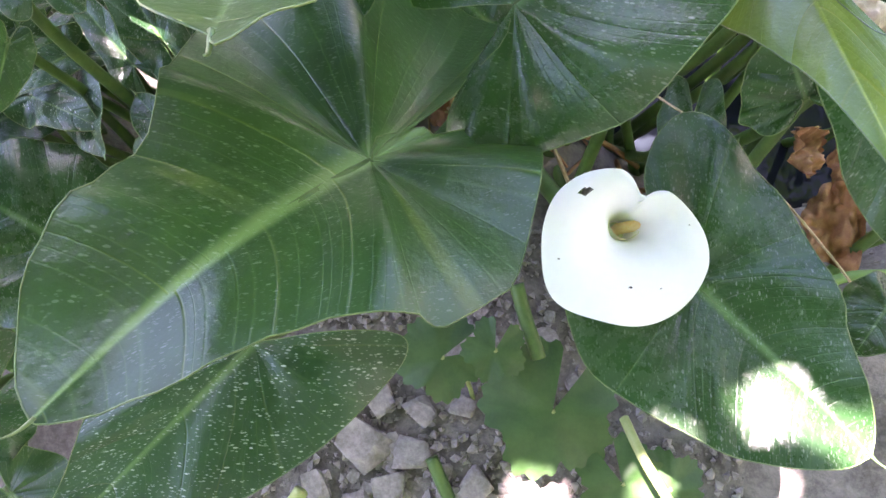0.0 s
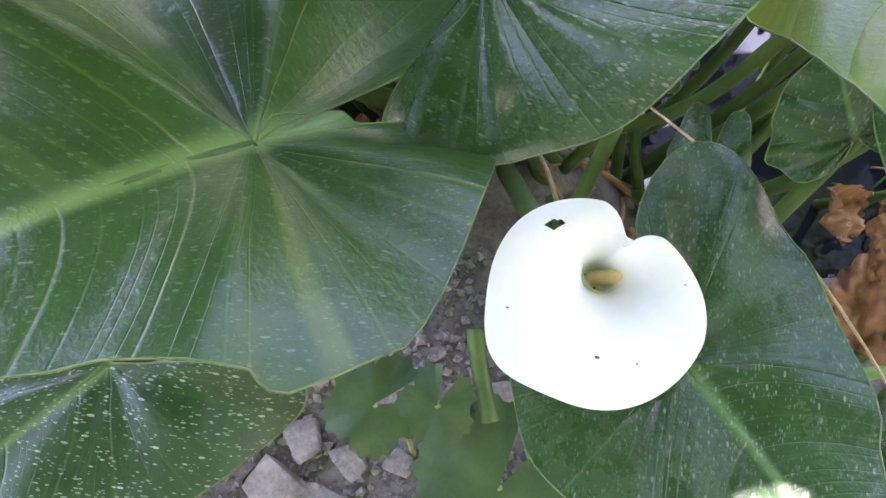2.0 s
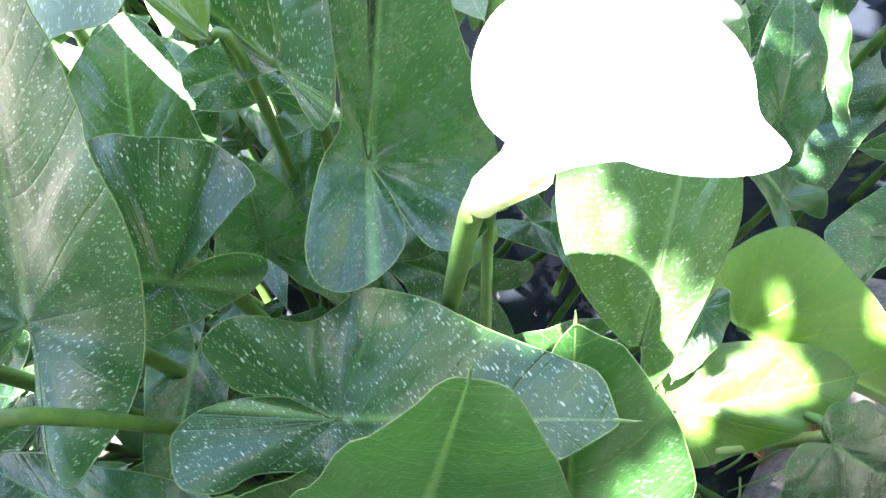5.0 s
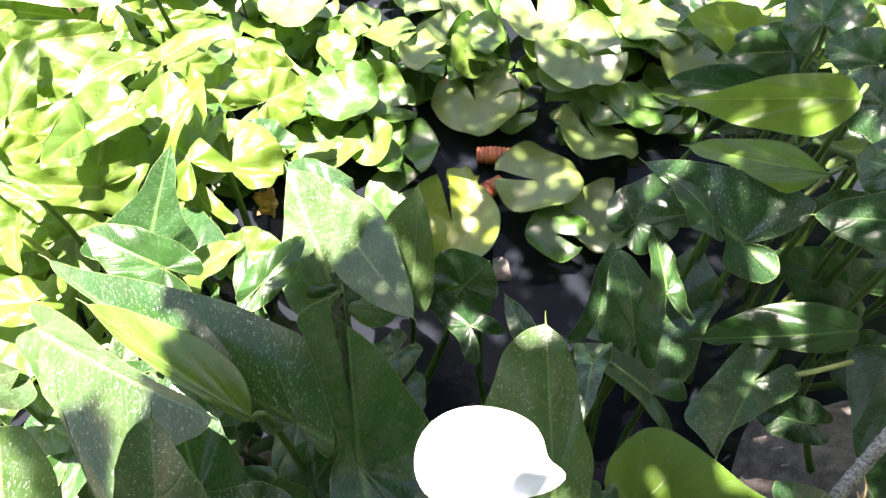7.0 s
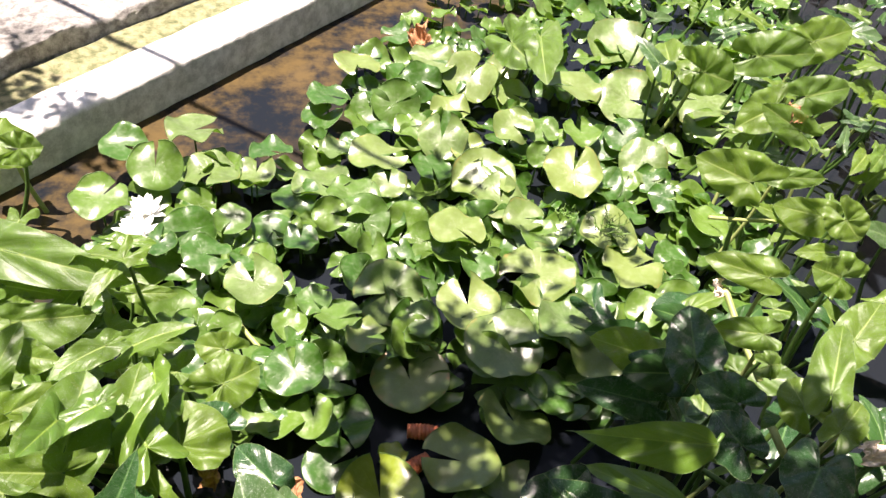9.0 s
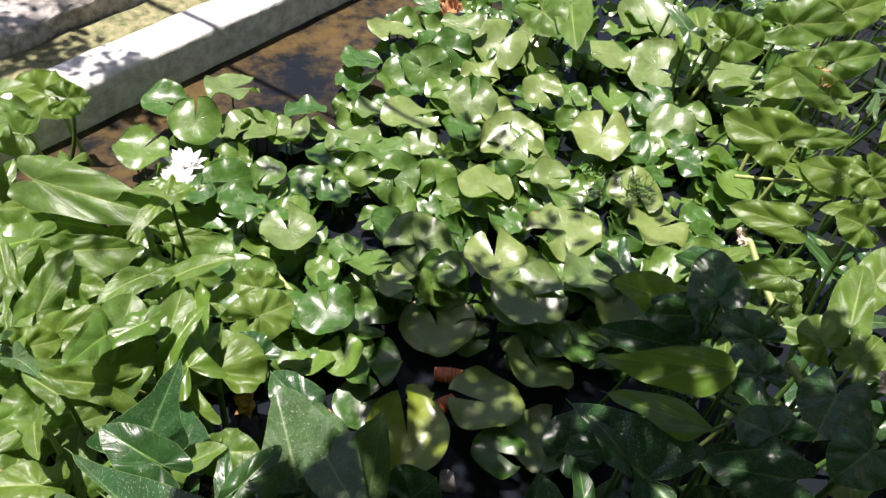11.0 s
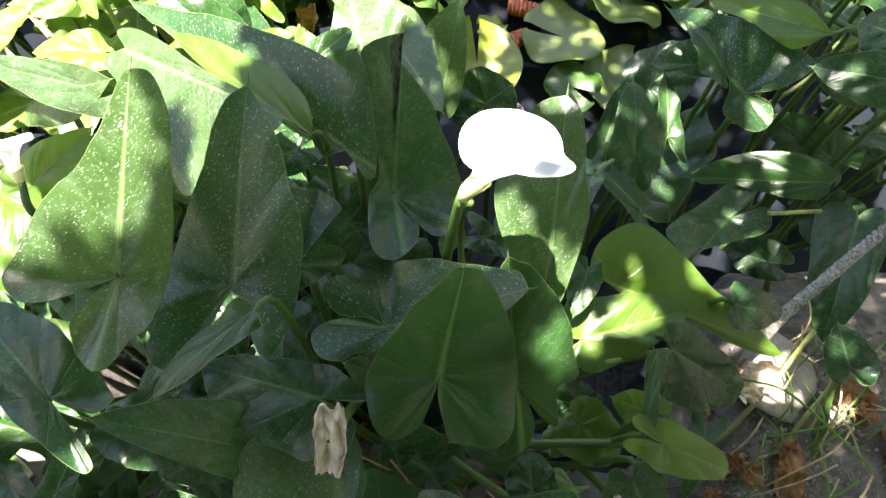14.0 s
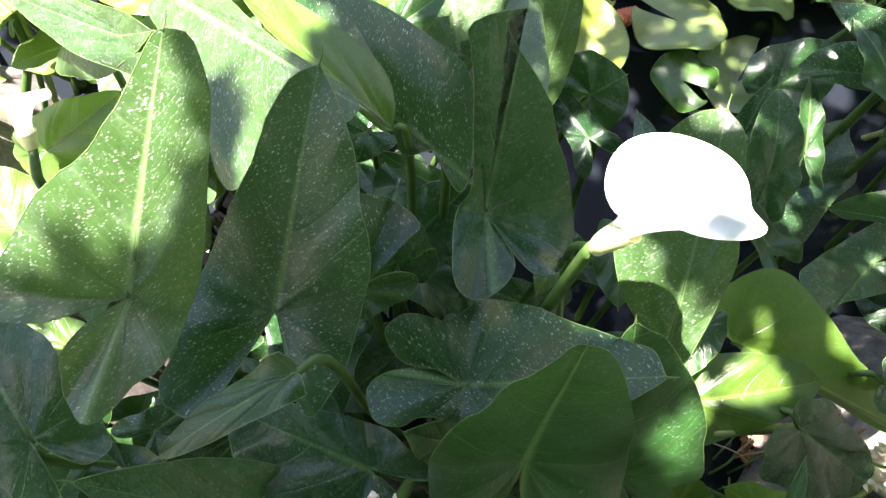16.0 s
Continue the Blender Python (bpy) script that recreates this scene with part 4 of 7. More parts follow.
def lobed_leaf(centre, radius, facing, turn, root):
    """A broad lobed and toothed leaf of a low weed."""
    centre, up, root = Vector(centre), Vector(facing).normalized(), Vector(root)
    ahead = Vector((math.cos(radians(turn)), math.sin(radians(turn)), 0))
    ahead = (ahead - up * ahead.dot(up)).normalized()
    side = up.cross(ahead)
    thing = empty("lobed_leaf", root, "broad lobed green weed leaf over the soil", "leaf", "weed leaves")
    bm = bmesh.new()
    n, rows = 90, []
    mid = bm.verts.new(centre - root)
    for r in (0.3, 0.6, 0.85, 1.0):
        row = []
        for k in range(n + 1):
            a = 0.25 + (2 * math.pi - 0.5) * k / n
            rim = 0.74 + 0.30 * abs(math.cos(2.5 * (a - math.pi))) ** 0.8 + 0.05 * math.sin(a * 23) * (r > 0.8)
            h = 0.10 * math.cos(5 * a) * r * r - 0.12 * r * r + 0.06 * math.sin(3 * a + turn) * r
            q = radius * r * (1 + (rim - 1) * r)
            row.append(bm.verts.new(centre - root - q * (math.cos(a) * ahead + math.sin(a) * side) + up * radius * h))
        rows.append(row)
    for k in range(n):
        bm.faces.new((mid, rows[0][k], rows[0][k + 1]))
    for a, b in zip(rows, rows[1:]):
        for k in range(n):
            bm.faces.new((a[k], b[k], b[k + 1], a[k + 1]))
    part("blade", bm, LOBED, thing)
    bm = bmesh.new()
    tube(bm, spline([centre - root, (centre - root) * 0.5 + Vector((0.004, 0.006, 0)), (0, 0, 0)], 8), 0.0022, 6)
    part("petiole", bm, STEM_PALE, thing, "pale thin stalk")


def rod(name, points, radius, mat, label, category, sides=8, n=24, group=""):
    base = Vector(points[0])
    bm = bmesh.new()
    tube(bm, spline([Vector(p) - base for p in points], n), radius, sides)
    ob = part(name, bm, mat)
    ob.location = base
    return tagged(ob, label, category, group)


# ---- calla lily leaves near the bank ----
random.seed(7)
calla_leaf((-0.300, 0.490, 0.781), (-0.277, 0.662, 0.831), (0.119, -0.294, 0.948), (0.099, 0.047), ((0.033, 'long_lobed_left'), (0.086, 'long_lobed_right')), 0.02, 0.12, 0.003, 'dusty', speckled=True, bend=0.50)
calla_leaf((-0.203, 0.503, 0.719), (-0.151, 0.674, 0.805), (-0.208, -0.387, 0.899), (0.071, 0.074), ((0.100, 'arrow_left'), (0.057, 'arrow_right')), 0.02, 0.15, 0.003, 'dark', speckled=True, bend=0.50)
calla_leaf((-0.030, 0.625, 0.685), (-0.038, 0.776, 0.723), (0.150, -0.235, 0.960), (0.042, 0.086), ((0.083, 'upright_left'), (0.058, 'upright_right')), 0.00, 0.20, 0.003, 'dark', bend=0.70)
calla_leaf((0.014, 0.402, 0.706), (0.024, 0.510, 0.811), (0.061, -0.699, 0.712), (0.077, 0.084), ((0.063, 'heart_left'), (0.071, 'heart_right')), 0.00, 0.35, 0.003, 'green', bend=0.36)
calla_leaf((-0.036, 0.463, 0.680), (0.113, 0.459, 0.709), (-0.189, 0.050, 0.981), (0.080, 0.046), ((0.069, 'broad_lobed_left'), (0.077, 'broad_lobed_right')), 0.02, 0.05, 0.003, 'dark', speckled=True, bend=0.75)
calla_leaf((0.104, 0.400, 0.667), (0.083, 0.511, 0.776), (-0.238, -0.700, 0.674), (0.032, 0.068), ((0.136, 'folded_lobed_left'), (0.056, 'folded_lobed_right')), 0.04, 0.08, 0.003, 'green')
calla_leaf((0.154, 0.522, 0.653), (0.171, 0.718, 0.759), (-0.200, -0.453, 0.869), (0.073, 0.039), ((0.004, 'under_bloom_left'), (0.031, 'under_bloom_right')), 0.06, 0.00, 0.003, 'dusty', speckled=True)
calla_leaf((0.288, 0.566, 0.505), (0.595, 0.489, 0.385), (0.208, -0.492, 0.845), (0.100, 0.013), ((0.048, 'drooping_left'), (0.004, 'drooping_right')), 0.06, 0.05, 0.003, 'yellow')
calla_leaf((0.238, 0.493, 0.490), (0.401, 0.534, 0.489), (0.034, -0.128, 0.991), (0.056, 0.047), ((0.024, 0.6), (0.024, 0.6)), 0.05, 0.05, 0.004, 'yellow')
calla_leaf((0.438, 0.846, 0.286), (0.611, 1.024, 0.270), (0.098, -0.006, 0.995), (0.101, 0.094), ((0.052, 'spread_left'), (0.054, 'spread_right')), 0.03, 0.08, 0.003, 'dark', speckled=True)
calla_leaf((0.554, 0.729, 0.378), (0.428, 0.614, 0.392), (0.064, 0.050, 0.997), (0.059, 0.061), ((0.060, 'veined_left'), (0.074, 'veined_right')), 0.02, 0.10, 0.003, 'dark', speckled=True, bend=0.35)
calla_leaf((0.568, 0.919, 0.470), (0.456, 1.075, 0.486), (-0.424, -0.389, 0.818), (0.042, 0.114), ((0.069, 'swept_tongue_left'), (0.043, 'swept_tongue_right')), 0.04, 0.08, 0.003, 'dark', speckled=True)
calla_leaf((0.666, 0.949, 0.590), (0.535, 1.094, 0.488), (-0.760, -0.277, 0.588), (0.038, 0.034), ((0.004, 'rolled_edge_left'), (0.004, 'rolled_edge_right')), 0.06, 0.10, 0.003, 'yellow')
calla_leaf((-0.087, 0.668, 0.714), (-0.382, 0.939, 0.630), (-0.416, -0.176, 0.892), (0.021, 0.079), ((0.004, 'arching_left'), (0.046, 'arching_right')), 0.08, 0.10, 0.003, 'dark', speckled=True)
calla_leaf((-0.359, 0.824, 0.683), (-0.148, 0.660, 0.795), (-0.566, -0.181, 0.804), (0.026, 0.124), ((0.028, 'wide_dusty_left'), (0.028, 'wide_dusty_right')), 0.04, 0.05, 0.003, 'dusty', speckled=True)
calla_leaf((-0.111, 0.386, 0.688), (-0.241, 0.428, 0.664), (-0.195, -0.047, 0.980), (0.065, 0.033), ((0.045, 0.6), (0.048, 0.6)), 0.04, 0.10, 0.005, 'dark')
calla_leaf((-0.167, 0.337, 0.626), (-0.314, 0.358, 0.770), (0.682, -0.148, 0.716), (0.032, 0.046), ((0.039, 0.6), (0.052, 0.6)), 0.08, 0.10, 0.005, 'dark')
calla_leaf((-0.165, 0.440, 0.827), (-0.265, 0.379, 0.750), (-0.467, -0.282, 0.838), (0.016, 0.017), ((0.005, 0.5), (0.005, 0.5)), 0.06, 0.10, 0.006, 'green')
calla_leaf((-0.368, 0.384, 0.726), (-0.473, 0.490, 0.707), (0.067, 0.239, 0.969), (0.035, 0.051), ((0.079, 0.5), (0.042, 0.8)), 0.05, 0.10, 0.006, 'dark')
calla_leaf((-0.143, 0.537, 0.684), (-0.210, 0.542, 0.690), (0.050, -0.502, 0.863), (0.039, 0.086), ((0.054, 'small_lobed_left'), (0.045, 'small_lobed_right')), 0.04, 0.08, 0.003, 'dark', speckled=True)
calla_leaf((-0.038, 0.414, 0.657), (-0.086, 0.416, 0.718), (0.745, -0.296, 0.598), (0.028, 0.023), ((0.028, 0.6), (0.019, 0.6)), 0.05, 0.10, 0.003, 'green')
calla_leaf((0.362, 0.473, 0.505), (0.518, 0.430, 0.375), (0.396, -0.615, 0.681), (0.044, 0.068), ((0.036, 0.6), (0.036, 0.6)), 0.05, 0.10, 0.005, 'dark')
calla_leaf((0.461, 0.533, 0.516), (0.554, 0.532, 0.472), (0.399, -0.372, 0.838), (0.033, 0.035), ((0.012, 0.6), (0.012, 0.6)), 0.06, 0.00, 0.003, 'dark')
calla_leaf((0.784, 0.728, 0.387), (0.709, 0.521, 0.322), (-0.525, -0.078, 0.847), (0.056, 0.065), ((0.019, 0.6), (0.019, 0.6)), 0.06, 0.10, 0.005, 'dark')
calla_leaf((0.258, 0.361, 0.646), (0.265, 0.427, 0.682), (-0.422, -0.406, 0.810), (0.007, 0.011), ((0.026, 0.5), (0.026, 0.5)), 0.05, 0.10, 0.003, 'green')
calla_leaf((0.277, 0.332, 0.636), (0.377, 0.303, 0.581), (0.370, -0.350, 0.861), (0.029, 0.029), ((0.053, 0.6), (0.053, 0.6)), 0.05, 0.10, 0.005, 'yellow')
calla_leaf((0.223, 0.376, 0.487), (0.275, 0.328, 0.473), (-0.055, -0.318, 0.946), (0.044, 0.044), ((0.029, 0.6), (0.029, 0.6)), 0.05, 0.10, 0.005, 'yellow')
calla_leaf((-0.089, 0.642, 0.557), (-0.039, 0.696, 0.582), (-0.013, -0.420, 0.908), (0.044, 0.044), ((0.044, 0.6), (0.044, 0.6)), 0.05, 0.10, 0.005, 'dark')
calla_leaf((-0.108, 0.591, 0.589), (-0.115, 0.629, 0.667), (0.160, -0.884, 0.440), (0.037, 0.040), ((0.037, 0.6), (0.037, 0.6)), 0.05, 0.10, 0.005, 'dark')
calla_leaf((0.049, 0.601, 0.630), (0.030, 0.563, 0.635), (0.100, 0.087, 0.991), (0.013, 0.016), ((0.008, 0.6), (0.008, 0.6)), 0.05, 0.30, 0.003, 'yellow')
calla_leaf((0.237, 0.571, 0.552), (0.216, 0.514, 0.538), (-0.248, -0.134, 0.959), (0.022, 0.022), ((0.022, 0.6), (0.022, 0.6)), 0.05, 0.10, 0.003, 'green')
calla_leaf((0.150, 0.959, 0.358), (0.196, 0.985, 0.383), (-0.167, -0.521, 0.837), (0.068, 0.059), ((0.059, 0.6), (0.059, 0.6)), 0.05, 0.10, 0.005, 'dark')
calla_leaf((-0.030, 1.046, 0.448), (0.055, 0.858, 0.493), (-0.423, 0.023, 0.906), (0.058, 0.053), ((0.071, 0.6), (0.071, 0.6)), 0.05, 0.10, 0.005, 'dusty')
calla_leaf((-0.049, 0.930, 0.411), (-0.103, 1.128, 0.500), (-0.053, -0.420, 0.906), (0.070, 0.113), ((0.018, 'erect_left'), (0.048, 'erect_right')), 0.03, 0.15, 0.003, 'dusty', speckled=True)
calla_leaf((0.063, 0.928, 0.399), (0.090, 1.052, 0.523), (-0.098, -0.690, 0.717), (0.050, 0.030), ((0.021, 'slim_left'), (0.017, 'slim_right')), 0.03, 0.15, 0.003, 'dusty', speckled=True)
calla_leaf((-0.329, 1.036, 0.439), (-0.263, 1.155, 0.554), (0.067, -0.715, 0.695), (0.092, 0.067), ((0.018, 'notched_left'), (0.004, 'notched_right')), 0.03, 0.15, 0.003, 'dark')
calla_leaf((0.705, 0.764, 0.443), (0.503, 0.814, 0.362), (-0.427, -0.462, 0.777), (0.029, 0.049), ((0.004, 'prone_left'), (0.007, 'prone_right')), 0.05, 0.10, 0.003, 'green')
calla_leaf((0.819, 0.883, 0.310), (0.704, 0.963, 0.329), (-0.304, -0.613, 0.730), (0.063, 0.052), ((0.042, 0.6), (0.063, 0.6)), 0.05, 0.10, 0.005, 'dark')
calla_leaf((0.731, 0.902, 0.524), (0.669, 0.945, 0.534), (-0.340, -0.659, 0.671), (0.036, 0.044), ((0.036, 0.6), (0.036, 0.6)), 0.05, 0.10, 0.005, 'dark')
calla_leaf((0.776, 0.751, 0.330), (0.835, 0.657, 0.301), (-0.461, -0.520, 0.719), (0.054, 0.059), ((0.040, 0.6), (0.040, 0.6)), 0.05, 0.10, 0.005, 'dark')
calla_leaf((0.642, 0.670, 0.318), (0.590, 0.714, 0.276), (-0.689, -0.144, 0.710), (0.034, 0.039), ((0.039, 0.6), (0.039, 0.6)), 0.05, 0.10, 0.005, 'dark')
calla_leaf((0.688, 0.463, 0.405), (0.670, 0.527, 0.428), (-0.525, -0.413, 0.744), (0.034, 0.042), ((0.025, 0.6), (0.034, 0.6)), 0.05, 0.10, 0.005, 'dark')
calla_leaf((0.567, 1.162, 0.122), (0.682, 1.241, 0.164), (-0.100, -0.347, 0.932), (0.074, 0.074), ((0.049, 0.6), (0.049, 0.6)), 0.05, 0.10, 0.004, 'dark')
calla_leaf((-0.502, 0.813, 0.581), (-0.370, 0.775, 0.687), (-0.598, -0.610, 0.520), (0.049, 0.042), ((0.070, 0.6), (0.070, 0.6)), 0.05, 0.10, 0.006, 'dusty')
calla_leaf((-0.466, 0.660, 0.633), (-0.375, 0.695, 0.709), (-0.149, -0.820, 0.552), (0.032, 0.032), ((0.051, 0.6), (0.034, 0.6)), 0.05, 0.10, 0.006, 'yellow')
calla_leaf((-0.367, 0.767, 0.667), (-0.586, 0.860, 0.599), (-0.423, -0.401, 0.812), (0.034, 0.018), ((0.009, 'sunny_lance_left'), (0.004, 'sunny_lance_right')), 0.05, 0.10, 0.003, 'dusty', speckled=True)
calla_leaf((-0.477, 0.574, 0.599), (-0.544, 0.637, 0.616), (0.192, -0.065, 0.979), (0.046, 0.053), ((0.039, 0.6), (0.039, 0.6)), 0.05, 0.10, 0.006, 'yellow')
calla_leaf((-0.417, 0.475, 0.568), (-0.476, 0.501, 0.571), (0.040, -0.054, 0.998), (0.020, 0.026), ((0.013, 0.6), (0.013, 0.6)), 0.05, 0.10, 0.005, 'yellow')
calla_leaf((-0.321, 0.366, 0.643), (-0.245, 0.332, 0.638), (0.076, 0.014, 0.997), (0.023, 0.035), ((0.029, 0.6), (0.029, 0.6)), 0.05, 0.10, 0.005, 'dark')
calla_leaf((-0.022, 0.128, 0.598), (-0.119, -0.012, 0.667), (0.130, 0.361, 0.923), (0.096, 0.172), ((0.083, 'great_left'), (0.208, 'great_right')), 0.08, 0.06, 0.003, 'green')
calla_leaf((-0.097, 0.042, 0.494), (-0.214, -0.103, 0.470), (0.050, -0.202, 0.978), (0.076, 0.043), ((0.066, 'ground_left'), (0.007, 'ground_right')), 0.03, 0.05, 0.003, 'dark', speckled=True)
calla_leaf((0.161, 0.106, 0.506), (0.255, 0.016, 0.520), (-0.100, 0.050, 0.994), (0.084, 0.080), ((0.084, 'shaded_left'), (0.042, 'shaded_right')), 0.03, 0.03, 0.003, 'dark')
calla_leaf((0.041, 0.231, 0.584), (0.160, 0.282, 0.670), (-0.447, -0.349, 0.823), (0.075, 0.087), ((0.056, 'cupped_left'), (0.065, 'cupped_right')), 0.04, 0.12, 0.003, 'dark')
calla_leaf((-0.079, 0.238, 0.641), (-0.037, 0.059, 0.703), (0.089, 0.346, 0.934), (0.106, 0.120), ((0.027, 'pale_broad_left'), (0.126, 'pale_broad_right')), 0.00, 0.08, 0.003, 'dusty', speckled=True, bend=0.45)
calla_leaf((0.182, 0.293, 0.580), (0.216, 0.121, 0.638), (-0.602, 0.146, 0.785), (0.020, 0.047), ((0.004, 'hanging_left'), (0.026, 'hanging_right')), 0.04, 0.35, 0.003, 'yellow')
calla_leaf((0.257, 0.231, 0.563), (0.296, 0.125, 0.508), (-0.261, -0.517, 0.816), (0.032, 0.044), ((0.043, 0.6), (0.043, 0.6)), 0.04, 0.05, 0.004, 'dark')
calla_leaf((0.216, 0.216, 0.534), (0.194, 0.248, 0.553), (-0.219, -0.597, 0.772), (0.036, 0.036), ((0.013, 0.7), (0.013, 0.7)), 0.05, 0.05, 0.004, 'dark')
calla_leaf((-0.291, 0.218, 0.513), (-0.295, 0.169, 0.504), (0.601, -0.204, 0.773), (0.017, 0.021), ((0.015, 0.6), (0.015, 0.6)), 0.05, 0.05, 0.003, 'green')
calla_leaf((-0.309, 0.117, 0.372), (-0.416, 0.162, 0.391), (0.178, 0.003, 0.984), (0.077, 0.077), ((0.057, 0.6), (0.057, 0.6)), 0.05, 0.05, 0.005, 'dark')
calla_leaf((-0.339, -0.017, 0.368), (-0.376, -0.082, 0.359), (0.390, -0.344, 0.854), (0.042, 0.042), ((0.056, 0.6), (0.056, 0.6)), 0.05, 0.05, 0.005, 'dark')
calla_leaf((-0.311, -0.081, 0.353), (-0.263, -0.119, 0.341), (0.411, 0.227, 0.883), (0.042, 0.042), ((0.032, 0.6), (0.032, 0.6)), 0.05, 0.05, 0.005, 'green')
calla_leaf((0.278, 0.103, 0.496), (0.261, 0.074, 0.492), (-0.327, 0.044, 0.944), (0.020, 0.024), ((0.020, 0.6), (0.020, 0.6)), 0.05, 0.05, 0.003, 'dark')
calla_leaf((-0.055, 0.248, 0.578), (-0.046, 0.220, 0.571), (0.139, -0.180, 0.974), (0.019, 0.019), ((0.019, 0.6), (0.019, 0.6)), 0.05, 0.05, 0.003, 'dark')
calla_leaf((0.022, 0.330, 0.402), (-0.040, 0.371, 0.416), (-0.070, -0.422, 0.904), (0.060, 0.060), ((0.042, 0.6), (0.042, 0.6)), 0.05, 0.05, 0.003, 'dark')
calla_leaf((-0.220, 0.363, 0.571), (-0.296, 0.318, 0.562), (0.143, -0.421, 0.896), (0.041, 0.048), ((0.026, 0.6), (0.026, 0.6)), 0.05, 0.05, 0.004, 'dark')
calla_leaf((0.128, 0.290, 0.590), (0.130, 0.335, 0.590), (-0.05, -0.25, 0.96), (0.030, 0.032), ((0.019, 0.6), (0.019, 0.6)), 0.05, 0.05, 0.004, 'dark')
calla_leaf((0.004, 0.348, 0.490), (0.008, 0.374, 0.548), (-0.005, -0.913, 0.408), (0.032, 0.034), ((0.041, 0.6), (0.041, 0.6)), 0.05, 0.05, 0.004, 'dark')
calla_leaf((-0.278, 0.261, 0.528), (-0.302, 0.306, 0.539), (0.487, 0.046, 0.872), (0.033, 0.037), ((0.031, 0.6), (0.031, 0.6)), 0.05, 0.05, 0.004, 'dark')
calla_leaf((0.303, 0.381, 0.543), (0.252, 0.402, 0.549), (-0.073, -0.435, 0.898), (0.027, 0.027), ((0.023, 0.6), (0.023, 0.6)), 0.05, 0.05, 0.004, 'yellow')
calla_leaf((0.188, 0.354, 0.461), (0.269, 0.418, 0.411), (0.496, 0.041, 0.867), (0.018, 0.020), ((0.012, 0.6), (0.012, 0.6)), 0.05, 0.05, 0.004, 'yellow')
calla_leaf((0.247, 0.292, 0.605), (0.289, 0.227, 0.558), (-0.217, -0.663, 0.717), (0.034, 0.037), ((0.025, 0.6), (0.025, 0.6)), 0.05, 0.05, 0.004, 'dark')
# yellow strip added in place of the arching leaf's lit, folded underside
calla_leaf((-0.123, 0.669, 0.741), (-0.303, 0.835, 0.699), (-0.328, -0.121, 0.937), (0.010, 0.037), ((0.004, 'lit_fold_left'), (0.004, 'lit_fold_right')), 0.05, 0.00, 0.003, 'yellow')

# ---- calla lily leaves over the pond ----
random.seed(11)
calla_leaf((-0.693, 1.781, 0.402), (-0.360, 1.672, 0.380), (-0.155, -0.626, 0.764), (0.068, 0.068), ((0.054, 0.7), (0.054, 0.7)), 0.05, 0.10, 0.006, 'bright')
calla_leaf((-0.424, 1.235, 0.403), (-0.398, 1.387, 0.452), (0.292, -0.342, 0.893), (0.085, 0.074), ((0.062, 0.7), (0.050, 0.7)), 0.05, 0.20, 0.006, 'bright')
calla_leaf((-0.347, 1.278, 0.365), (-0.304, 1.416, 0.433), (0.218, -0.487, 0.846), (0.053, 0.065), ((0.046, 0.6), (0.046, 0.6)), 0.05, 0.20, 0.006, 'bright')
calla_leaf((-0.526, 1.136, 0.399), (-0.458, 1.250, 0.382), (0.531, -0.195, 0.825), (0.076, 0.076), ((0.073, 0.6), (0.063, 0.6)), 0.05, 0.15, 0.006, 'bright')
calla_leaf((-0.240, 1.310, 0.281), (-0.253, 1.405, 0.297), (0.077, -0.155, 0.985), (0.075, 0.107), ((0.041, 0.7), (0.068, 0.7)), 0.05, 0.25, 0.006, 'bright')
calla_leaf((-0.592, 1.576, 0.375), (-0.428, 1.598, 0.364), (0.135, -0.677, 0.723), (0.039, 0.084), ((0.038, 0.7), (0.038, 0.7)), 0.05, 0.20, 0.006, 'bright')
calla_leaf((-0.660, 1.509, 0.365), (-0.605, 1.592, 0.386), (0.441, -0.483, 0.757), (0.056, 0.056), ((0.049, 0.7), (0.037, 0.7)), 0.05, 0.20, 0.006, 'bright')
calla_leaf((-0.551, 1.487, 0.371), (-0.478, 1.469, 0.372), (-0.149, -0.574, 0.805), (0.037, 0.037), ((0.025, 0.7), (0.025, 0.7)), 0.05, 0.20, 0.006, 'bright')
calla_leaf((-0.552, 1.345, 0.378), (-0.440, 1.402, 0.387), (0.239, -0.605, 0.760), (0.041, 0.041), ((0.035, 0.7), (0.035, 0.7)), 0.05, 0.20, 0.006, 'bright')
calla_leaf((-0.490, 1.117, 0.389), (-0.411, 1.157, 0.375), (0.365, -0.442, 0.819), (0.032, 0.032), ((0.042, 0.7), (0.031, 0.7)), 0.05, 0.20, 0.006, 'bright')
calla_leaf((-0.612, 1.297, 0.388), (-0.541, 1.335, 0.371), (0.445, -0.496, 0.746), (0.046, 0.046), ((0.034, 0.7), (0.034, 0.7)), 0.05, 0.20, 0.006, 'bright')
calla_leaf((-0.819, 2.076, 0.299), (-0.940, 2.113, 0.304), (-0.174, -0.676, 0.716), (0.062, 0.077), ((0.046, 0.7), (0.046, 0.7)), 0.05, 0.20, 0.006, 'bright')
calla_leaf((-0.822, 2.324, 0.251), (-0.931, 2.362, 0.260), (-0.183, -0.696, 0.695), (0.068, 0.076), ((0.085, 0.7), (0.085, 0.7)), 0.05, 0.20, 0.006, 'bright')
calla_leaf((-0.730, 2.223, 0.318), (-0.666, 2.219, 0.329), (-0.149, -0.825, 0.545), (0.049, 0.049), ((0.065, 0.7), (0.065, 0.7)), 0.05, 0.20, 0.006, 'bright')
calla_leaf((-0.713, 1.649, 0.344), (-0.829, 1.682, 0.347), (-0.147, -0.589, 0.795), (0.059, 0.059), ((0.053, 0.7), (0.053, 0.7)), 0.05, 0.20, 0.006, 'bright')
